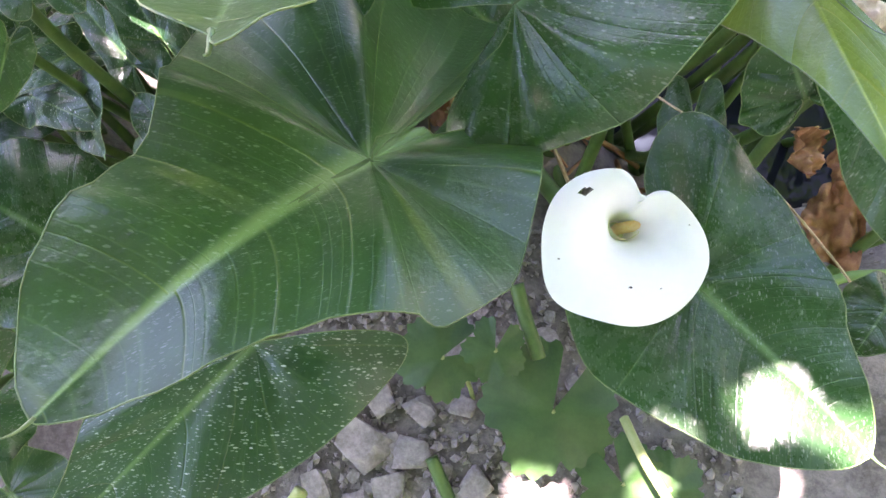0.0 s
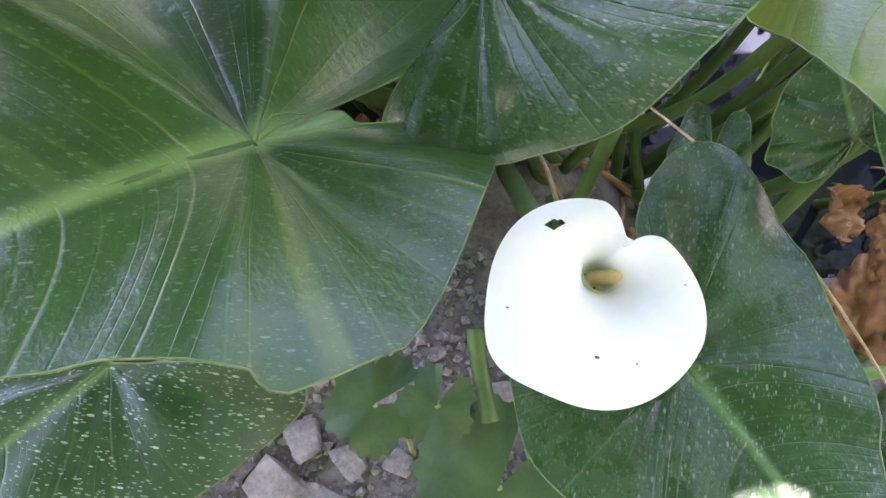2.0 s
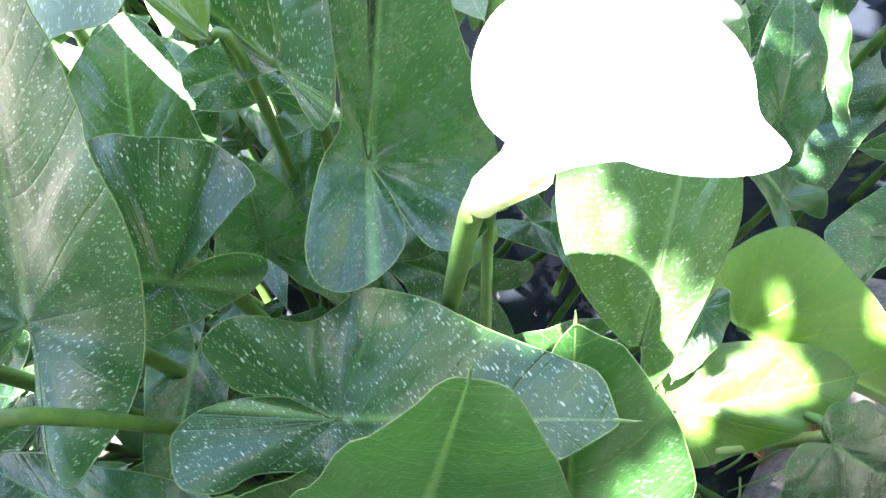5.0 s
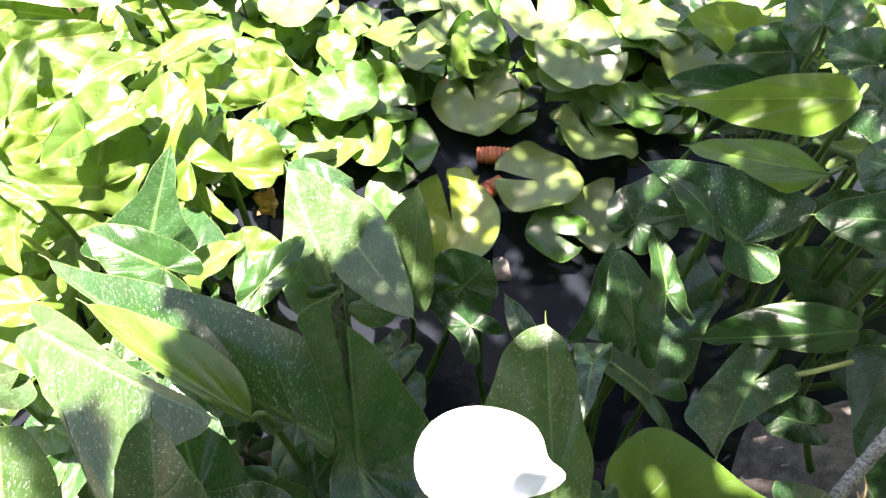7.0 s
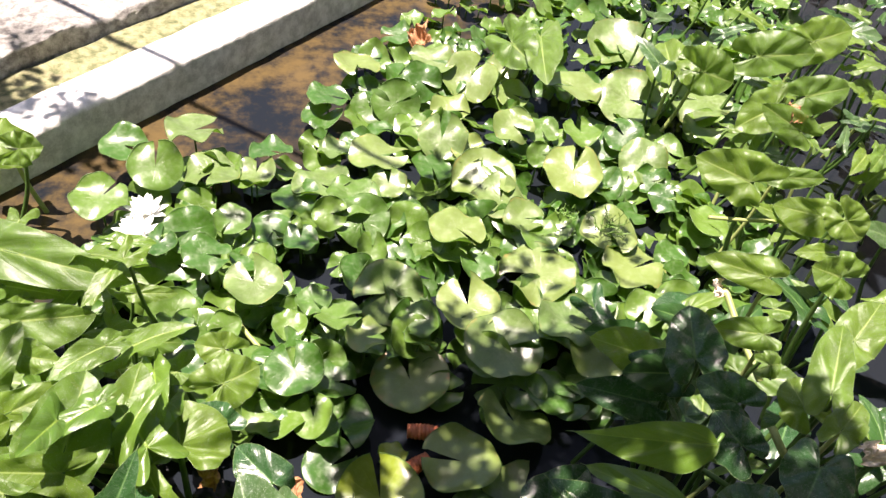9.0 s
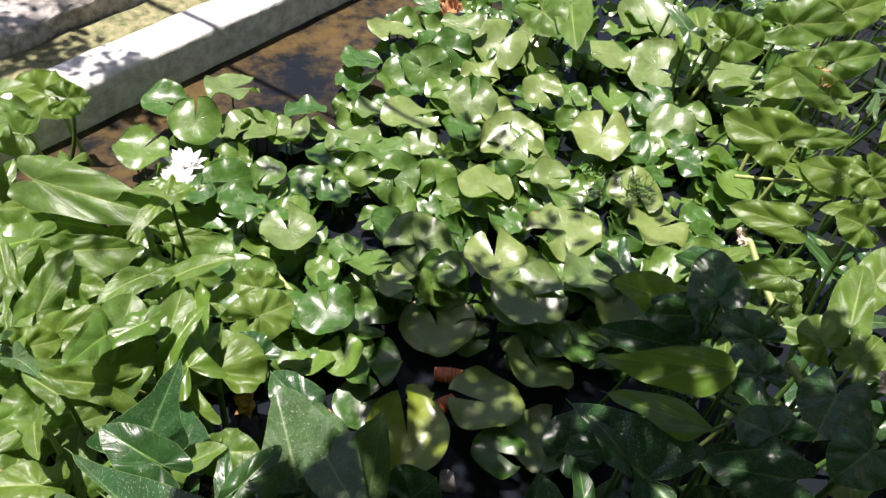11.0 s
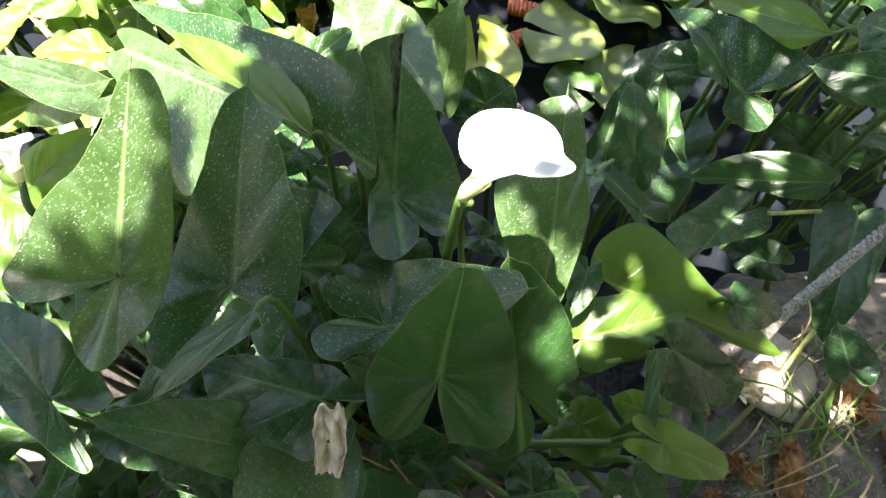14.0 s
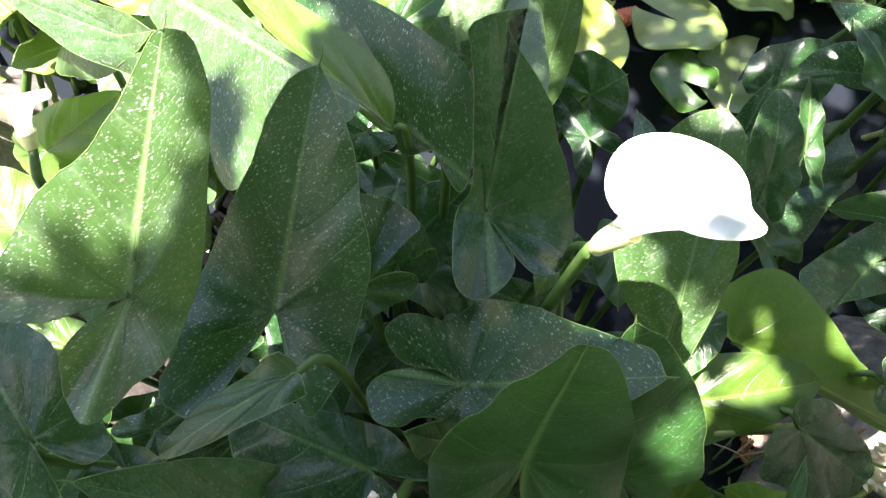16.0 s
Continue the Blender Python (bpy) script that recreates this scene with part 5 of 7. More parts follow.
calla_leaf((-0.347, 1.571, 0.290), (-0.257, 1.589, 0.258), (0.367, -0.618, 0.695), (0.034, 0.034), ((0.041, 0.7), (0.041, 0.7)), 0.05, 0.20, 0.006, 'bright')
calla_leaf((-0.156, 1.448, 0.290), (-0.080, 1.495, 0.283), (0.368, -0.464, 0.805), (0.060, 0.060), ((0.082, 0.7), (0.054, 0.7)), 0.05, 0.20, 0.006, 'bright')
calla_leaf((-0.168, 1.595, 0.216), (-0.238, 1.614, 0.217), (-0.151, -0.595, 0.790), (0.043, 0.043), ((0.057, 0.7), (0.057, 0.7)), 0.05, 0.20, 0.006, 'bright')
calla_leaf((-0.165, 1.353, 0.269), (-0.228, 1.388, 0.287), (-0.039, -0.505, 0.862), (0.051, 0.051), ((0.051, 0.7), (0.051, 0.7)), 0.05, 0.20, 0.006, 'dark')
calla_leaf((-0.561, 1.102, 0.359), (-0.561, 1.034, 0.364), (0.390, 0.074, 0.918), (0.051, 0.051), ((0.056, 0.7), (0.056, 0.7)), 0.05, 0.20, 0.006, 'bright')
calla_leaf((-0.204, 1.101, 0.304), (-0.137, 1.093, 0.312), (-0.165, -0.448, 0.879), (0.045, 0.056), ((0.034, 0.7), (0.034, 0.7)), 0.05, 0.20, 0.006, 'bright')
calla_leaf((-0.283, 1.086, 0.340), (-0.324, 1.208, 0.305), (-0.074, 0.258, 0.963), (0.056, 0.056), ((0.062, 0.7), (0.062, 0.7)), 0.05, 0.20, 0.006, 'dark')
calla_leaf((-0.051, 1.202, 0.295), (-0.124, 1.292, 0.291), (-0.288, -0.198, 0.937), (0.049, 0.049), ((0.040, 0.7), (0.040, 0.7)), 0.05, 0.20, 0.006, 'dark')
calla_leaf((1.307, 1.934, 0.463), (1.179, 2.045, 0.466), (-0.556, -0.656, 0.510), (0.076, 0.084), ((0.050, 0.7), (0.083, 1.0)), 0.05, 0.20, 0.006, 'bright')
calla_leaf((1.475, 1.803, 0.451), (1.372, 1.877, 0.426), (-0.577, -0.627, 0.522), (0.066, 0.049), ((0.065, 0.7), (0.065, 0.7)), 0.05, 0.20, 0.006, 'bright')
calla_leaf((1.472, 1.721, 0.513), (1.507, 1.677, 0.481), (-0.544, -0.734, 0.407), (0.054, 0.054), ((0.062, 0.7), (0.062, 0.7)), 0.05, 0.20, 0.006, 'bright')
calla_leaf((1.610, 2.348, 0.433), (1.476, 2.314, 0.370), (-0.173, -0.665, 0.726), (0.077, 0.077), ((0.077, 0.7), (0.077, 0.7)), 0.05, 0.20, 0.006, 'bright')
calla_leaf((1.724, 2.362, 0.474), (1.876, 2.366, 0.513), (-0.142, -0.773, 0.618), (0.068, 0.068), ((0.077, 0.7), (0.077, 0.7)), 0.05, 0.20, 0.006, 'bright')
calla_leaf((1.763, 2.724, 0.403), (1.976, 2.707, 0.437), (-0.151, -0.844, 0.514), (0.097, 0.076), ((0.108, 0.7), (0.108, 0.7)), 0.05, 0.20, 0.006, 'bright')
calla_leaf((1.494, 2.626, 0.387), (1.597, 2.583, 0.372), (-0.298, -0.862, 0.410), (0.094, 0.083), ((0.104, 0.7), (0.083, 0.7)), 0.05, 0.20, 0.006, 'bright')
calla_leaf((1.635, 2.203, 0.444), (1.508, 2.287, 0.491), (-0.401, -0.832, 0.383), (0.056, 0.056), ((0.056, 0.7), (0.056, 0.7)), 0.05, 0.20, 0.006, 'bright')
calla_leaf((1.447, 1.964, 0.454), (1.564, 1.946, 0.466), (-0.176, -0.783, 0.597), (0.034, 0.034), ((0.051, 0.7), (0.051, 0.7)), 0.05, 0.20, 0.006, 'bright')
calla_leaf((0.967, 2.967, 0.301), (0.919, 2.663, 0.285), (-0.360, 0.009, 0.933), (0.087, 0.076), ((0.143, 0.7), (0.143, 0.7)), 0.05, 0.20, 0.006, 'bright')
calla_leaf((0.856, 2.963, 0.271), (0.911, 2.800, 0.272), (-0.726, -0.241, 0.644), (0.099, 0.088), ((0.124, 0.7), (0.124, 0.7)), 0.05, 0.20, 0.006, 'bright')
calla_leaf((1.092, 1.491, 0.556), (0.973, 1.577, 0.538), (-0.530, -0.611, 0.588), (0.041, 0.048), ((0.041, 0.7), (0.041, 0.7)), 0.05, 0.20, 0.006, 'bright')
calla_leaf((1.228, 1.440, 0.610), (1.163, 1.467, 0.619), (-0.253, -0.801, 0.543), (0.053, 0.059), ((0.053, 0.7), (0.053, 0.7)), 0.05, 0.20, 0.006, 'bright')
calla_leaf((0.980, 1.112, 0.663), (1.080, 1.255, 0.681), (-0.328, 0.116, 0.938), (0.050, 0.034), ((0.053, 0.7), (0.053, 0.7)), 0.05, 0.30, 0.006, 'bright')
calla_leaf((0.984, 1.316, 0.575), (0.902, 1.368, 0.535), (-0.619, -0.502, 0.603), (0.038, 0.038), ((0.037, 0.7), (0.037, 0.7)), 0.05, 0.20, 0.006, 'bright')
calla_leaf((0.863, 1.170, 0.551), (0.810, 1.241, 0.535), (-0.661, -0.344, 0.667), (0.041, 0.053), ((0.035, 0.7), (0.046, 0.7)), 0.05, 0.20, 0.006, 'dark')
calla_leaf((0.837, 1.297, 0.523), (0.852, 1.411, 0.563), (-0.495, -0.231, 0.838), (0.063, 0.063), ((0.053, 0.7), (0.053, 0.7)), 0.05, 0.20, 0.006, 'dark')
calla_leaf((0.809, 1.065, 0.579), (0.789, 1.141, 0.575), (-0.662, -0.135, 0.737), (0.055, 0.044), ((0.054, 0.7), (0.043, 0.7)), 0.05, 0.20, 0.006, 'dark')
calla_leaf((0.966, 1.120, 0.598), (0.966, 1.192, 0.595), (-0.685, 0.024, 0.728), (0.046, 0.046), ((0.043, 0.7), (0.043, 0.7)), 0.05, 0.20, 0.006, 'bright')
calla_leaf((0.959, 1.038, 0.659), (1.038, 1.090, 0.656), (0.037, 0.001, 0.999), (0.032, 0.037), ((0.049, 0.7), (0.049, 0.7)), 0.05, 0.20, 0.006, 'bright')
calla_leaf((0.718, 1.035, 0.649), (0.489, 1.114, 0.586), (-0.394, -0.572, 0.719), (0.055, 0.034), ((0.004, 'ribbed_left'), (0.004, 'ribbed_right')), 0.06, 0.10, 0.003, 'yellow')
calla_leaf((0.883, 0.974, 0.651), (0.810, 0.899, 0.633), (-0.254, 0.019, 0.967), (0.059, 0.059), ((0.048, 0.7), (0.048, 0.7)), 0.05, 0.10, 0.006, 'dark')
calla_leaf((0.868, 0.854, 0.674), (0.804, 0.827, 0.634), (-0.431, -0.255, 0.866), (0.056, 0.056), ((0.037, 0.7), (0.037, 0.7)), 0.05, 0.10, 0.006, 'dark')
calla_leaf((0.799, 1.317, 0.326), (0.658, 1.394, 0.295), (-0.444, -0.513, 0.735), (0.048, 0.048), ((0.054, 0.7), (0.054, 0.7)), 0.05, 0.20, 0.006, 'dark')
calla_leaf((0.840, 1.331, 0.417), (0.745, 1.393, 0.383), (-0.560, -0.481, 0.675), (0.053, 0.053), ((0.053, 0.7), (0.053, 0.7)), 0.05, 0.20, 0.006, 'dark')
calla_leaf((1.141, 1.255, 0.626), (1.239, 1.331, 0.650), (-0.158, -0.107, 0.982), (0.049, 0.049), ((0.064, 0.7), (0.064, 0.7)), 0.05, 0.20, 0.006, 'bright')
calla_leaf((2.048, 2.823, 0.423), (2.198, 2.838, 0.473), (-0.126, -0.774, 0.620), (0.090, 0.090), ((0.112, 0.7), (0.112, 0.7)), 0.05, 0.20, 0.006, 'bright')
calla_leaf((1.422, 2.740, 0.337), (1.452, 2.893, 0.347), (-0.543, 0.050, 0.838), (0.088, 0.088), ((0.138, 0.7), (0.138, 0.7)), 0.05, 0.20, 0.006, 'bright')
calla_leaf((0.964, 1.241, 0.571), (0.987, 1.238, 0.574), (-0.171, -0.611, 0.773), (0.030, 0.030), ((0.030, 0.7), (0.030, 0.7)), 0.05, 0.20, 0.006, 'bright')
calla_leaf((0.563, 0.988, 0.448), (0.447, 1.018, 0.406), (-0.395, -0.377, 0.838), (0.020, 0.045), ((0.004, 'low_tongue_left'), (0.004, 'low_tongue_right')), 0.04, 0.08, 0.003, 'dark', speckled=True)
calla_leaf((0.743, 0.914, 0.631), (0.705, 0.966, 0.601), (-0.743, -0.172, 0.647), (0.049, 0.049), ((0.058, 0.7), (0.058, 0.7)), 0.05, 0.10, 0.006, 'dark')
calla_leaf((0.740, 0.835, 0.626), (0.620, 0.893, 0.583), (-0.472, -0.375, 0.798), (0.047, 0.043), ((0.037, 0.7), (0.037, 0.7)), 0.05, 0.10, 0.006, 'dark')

# ---- water lily pads ----
random.seed(5)
lily_pad((0.270, 1.844, 0.114), 0.099, (-0.098, -0.485, 0.869), -160)
lily_pad((0.487, 1.775, 0.133), 0.091, (-0.027, -0.074, 0.997), 90)
lily_pad((0.734, 1.896, 0.122), 0.116, (-0.042, -0.084, 0.996), -173)
lily_pad((0.555, 1.623, 0.136), 0.107, (-0.020, -0.044, 0.999), -7)
lily_pad((0.306, 1.592, 0.048), 0.107, (-0.004, -0.013, 1.000), 98, PAD_RUSTY, "pale lily pad with rust-brown edges")
lily_pad((0.651, 2.357, 0.104), 0.112, (-0.102, -0.296, 0.950), -60)
lily_pad((0.690, 2.241, 0.101), 0.102, (0.042, 0.109, 0.993), 76)
lily_pad((0.966, 2.344, 0.150), 0.105, (-0.129, -0.255, 0.958), 64)
lily_pad((0.215, 2.142, 0.116), 0.086, (-0.078, -0.563, 0.823), -85)
lily_pad((0.356, 2.131, 0.114), 0.069, (-0.122, -0.558, 0.821), -104)
lily_pad((0.498, 2.057, 0.160), 0.089, (0.039, 0.124, 0.992), -51)
lily_pad((1.437, 3.240, 0.128), 0.133, (-0.184, -0.360, 0.914), -93)
lily_pad((1.125, 2.865, 0.150), 0.105, (-0.028, -0.060, 0.998), 174)
lily_pad((1.349, 2.813, 0.129), 0.136, (-0.174, -0.308, 0.935), -25)
lily_pad((1.657, 2.809, 0.138), 0.131, (-0.048, -0.070, 0.996), 157)
lily_pad((1.622, 2.663, 0.109), 0.085, (-0.128, -0.178, 0.976), -6)
lily_pad((1.068, 2.579, 0.138), 0.073, (-0.072, -0.145, 0.987), 88)
lily_pad((1.227, 2.544, 0.152), 0.075, (-0.232, -0.401, 0.886), 117)
lily_pad((1.269, 2.424, 0.131), 0.094, (-0.188, -0.296, 0.936), -94)
lily_pad((0.526, 2.521, 0.144), 0.090, (-0.127, -0.493, 0.860), 77)
lily_pad((0.699, 2.915, 0.140), 0.108, (-0.125, -0.438, 0.890), 51)
lily_pad((0.598, 2.745, 0.104), 0.077, (-0.032, -0.122, 0.992), -14)
lily_pad((0.381, 2.723, 0.145), 0.087, (-0.111, -0.635, 0.765), 21)
lily_pad((0.500, 2.885, 0.135), 0.078, (-0.124, -0.591, 0.797), -46)
lily_pad((0.292, 2.721, 0.118), 0.074, (-0.087, -0.638, 0.765), 91)
lily_pad((0.114, 2.695, 0.102), 0.073, (0.003, 0.057, 0.998), 48)
lily_pad((0.139, 2.751, 0.152), 0.079, (0.009, 0.129, 0.992), -20)
lily_pad((-0.246, 2.349, 0.128), 0.089, (-0.010, 0.091, 0.996), -108)
lily_pad((-0.415, 2.361, 0.143), 0.082, (0.106, -0.543, 0.833), 92)
lily_pad((-0.554, 2.202, 0.153), 0.078, (0.036, -0.124, 0.992), 55)
lily_pad((-0.521, 2.462, 0.143), 0.075, (0.031, -0.132, 0.991), -29)
lily_pad((-0.312, 2.531, 0.155), 0.089, (-0.021, 0.160, 0.987), 25)
lily_pad((-0.110, 2.355, 0.124), 0.062, (0.003, -0.084, 0.996), 78)
lily_pad((-0.172, 2.114, 0.148), 0.054, (0.018, -0.215, 0.977), -125)
lily_pad((-0.065, 2.462, 0.127), 0.070, (-0.002, 0.132, 0.991), -34)
lily_pad((0.289, 2.410, 0.156), 0.099, (0.012, 0.079, 0.997), -7)
lily_pad((0.310, 2.271, 0.153), 0.058, (-0.046, -0.260, 0.965), 90)
lily_pad((0.095, 2.321, 0.106), 0.095, (0.005, 0.085, 0.996), -53)
lily_pad((-0.062, 2.117, 0.108), 0.059, (0.008, -0.395, 0.919), -43)
lily_pad((0.025, 2.066, 0.113), 0.053, (-0.001, -0.028, 1.000), 90)
lily_pad((-0.106, 1.856, 0.158), 0.079, (0.001, -0.026, 1.000), 103)
lily_pad((-0.293, 2.091, 0.126), 0.074, (0.086, -0.554, 0.828), -153)
lily_pad((0.736, 2.122, 0.138), 0.067, (-0.051, -0.116, 0.992), -6)
lily_pad((0.554, 1.943, 0.118), 0.058, (-0.037, -0.101, 0.994), 124)
lily_pad((0.886, 1.788, 0.130), 0.060, (-0.298, -0.460, 0.836), -10)
lily_pad((1.049, 1.912, 0.123), 0.101, (0.097, 0.138, 0.986), 13)
lily_pad((1.199, 1.959, 0.121), 0.056, (-0.114, -0.146, 0.983), -96)
lily_pad((0.770, 1.695, 0.135), 0.092, (-0.005, -0.008, 1.000), -56)
lily_pad((0.826, 1.589, 0.135), 0.090, (0.006, 0.008, 1.000), 50)
lily_pad((0.681, 1.513, 0.074), 0.075, (0.065, 0.103, 0.993), -38)
lily_pad((0.564, 1.434, 0.061), 0.103, (0.175, 0.312, 0.934), 110)
lily_pad((0.403, 1.333, 0.066), 0.098, (0.007, 0.015, 1.000), 164)
lily_pad((-0.002, 1.571, 0.151), 0.074, (-0.005, -0.210, 0.978), 97)
lily_pad((0.097, 1.577, 0.079), 0.061, (0.004, 0.038, 0.999), -7)
lily_pad((0.112, 1.456, 0.060), 0.083, (0.030, 0.230, 0.973), -89)
lily_pad((0.081, 1.369, 0.020), 0.067, (-0.032, -0.290, 0.957), 22)
lily_pad((0.192, 1.252, 0.062), 0.104, (-0.063, -0.252, 0.966), 91, PAD_YELLOW, "large yellowing lily pad at the water")
lily_pad((0.408, 1.192, 0.068), 0.063, (-0.060, -0.113, 0.992), -30)
lily_pad((-0.049, 1.498, 0.074), 0.083, (-0.003, 0.165, 0.986), 29)
lily_pad((1.016, 2.063, 0.134), 0.096, (-0.064, -0.103, 0.993), -93)
lily_pad((0.766, 2.036, 0.143), 0.066, (0.046, 0.096, 0.994), -8)
lily_pad((0.342, 1.739, 0.113), 0.057, (-0.050, -0.184, 0.982), 175)
lily_pad((0.116, 1.729, 0.150), 0.064, (0.035, 0.327, 0.945), -9)
lily_pad((0.053, 1.807, 0.134), 0.050, (0.004, 0.079, 0.997), -53)
lily_pad((-0.011, 1.737, 0.117), 0.047, (-0.002, -0.130, 0.992), -92)
lily_pad((1.074, 2.320, 0.104), 0.077, (-0.095, -0.168, 0.981), 52)
lily_pad((0.864, 2.429, 0.151), 0.047, (-0.257, -0.591, 0.765), -9)
lily_pad((0.801, 2.586, 0.159), 0.076, (-0.141, -0.375, 0.916), -50)
lily_pad((1.298, 2.248, 0.105), 0.063, (-0.121, -0.170, 0.978), -6)
lily_pad((1.376, 2.084, 0.148), 0.079, (0.129, 0.157, 0.979), -82)
lily_pad((0.148, 2.460, 0.125), 0.061, (0.017, 0.205, 0.979), -8)
lily_pad((0.540, 1.229, 0.029), 0.101, (0.121, 0.182, 0.976), 49)
lily_pad((0.237, 1.377, 0.038), 0.037, (0.052, 0.197, 0.979), -175, PAD_YELLOW, "small yellowing lily pad")
lily_pad((0.191, 2.223, 0.146), 0.083, (-0.005, -0.040, 0.999), -30)
lily_pad((0.560, 3.008, 0.152), 0.097, (-0.041, -0.182, 0.982), -21)
lily_pad((0.861, 3.032, 0.103), 0.071, (-0.144, -0.431, 0.891), 42, PAD_RUSTY, "pale lily pad with rust-brown edges")
lily_pad((0.918, 2.589, 0.137), 0.064, (-0.062, -0.146, 0.987), -81)
lily_pad((0.929, 1.721, 0.103), 0.060, (-0.153, -0.215, 0.965), -7)
lily_pad((1.018, 1.731, 0.143), 0.059, (-0.179, -0.232, 0.956), -129)
lily_pad((0.018, 1.560, 0.040), 0.069, (0.008, 0.214, 0.977), -7)
lily_pad((1.120, 1.744, 0.153), 0.068, (-0.372, -0.443, 0.815), -66)
lily_pad((-0.237, 1.964, 0.159), 0.066, (-0.011, 0.084, 0.996), -8)
lily_pad((-0.374, 2.040, 0.130), 0.050, (-0.002, 0.010, 1.000), 64)
lily_pad((0.185, 1.658, 0.160), 0.054, (0.011, 0.067, 0.998), -7)
lily_pad((0.393, 1.552, 0.039), 0.055, (-0.037, -0.103, 0.994), -7)
lily_pad((1.278, 2.343, 0.105), 0.062, (-0.214, -0.322, 0.922), -9)
lily_pad((0.115, 2.149, 0.136), 0.054, (-0.046, -0.571, 0.820), -3)
lily_pad((1.165, 2.544, 0.102), 0.065, (-0.195, -0.355, 0.914), -7)
lily_pad((0.429, 2.630, 0.112), 0.063, (-0.026, -0.128, 0.991), -6)
lily_pad((0.618, 2.485, 0.124), 0.061, (-0.106, -0.346, 0.932), -4)
lily_pad((0.261, 2.985, 0.137), 0.090, (0.010, 0.092, 0.996), -88)
lily_pad((0.871, 2.855, 0.109), 0.068, (-0.148, -0.407, 0.901), -32)
lily_pad((1.412, 2.521, 0.103), 0.065, (-0.165, -0.245, 0.955), -63)

# smaller pads that fill the water between the large ones
def in_pond(x, y):
    out = (Vector((x, y, 0)) - WALL_AT).dot(WALL_OUT)
    return out < -0.12 and 1.45 < y < 4.6 and x > -0.62 and x < 0.35 + 0.62 * y and not (y > 2.45 and x < -0.1 + 0.55 * (y - 2.4)) and not (y < 1.66 and 0.10 < x < 0.50)


random.seed(21)
made = 0
far_pads = []
while made < 720:
    x, y = (random.uniform(-0.6, 1.9), random.uniform(1.45, 2.35)) if made < 310 else (random.uniform(-0.6, 3.2), random.uniform(2.3, 4.6))
    if in_pond(x, y):
        tilt = Vector((random.uniform(-0.6, 0.6), random.uniform(-0.9, 0.6), 1))
        # about half take the deep green, which darkens the gaps as shade would
        pad = lily_pad((x, y, random.uniform(0.01, 0.11)), random.uniform(0.04, 0.075), tilt, random.uniform(0, 360), PAD[1] if random.random() < 0.5 else PAD[0])
        made += 1
        if y > 2.0:
            far_pads.append(pad)

# low leaves that fill the stand of plants
foliage = []


def filler(count, x0, x1, y0, y1, z0, z1, size, colours, keep_out=(), far=False):
    done = 0
    while done < count:
        x, y, z = random.uniform(x0, x1), random.uniform(y0, y1), random.uniform(z0, z1)
        if any((x - kx) ** 2 + (y - ky) ** 2 < kr * kr for kx, ky, kr in keep_out):
            continue
        a, length = random.uniform(0, 6.28), random.uniform(*size)
        way = Vector((math.cos(a), math.sin(a), random.uniform(-0.25, 0.45))).normalized() * length
        w = length * random.uniform(0.24, 0.42)
        leaf = calla_leaf((x, y, z), Vector((x, y, z)) + way, (random.uniform(-0.4, 0.4), random.uniform(-0.7, 0.2), 1), (w, w * random.uniform(0.8, 1.1)),
                   ((length * 0.42, "splayed"), (length * 0.42, "splayed")) if random.random() < 0.6 else ((length * 0.42, 0.6), (length * 0.42, 0.6)), random.uniform(0.02, 0.1), random.uniform(0.05, 0.3), 0.006, random.choice(colours), random.random() < 0.3)
        if far:
            foliage.append(leaf)
        done += 1


random.seed(41)
POOL = ((0.3, 1.1, 0.24), (0.30, 0.33, 0.10), (0.0, 0.0, 0.13), (0.70, 0.42, 0.16))
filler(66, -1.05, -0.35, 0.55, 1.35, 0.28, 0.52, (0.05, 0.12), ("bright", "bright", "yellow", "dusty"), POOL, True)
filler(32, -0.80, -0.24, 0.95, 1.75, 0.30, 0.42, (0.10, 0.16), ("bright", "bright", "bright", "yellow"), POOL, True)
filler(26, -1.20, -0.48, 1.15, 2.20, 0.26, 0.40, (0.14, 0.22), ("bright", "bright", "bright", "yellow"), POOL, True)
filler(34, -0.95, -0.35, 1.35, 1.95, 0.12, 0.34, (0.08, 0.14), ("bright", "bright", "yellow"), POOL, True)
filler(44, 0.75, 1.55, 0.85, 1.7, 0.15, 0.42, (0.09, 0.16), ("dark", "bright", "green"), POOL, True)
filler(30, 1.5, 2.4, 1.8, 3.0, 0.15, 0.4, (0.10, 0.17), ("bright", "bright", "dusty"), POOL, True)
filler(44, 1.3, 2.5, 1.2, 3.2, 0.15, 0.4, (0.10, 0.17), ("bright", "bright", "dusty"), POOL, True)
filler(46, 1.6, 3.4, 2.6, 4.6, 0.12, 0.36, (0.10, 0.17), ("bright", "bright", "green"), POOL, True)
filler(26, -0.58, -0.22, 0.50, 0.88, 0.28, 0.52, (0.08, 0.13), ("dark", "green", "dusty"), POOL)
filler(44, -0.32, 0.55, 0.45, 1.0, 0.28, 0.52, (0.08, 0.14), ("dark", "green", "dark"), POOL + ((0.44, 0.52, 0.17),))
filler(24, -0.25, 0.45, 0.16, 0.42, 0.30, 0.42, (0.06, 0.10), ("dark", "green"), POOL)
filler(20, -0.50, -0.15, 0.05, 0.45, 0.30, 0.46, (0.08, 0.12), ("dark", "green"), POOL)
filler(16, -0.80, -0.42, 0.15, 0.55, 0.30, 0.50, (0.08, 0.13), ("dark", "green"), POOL)

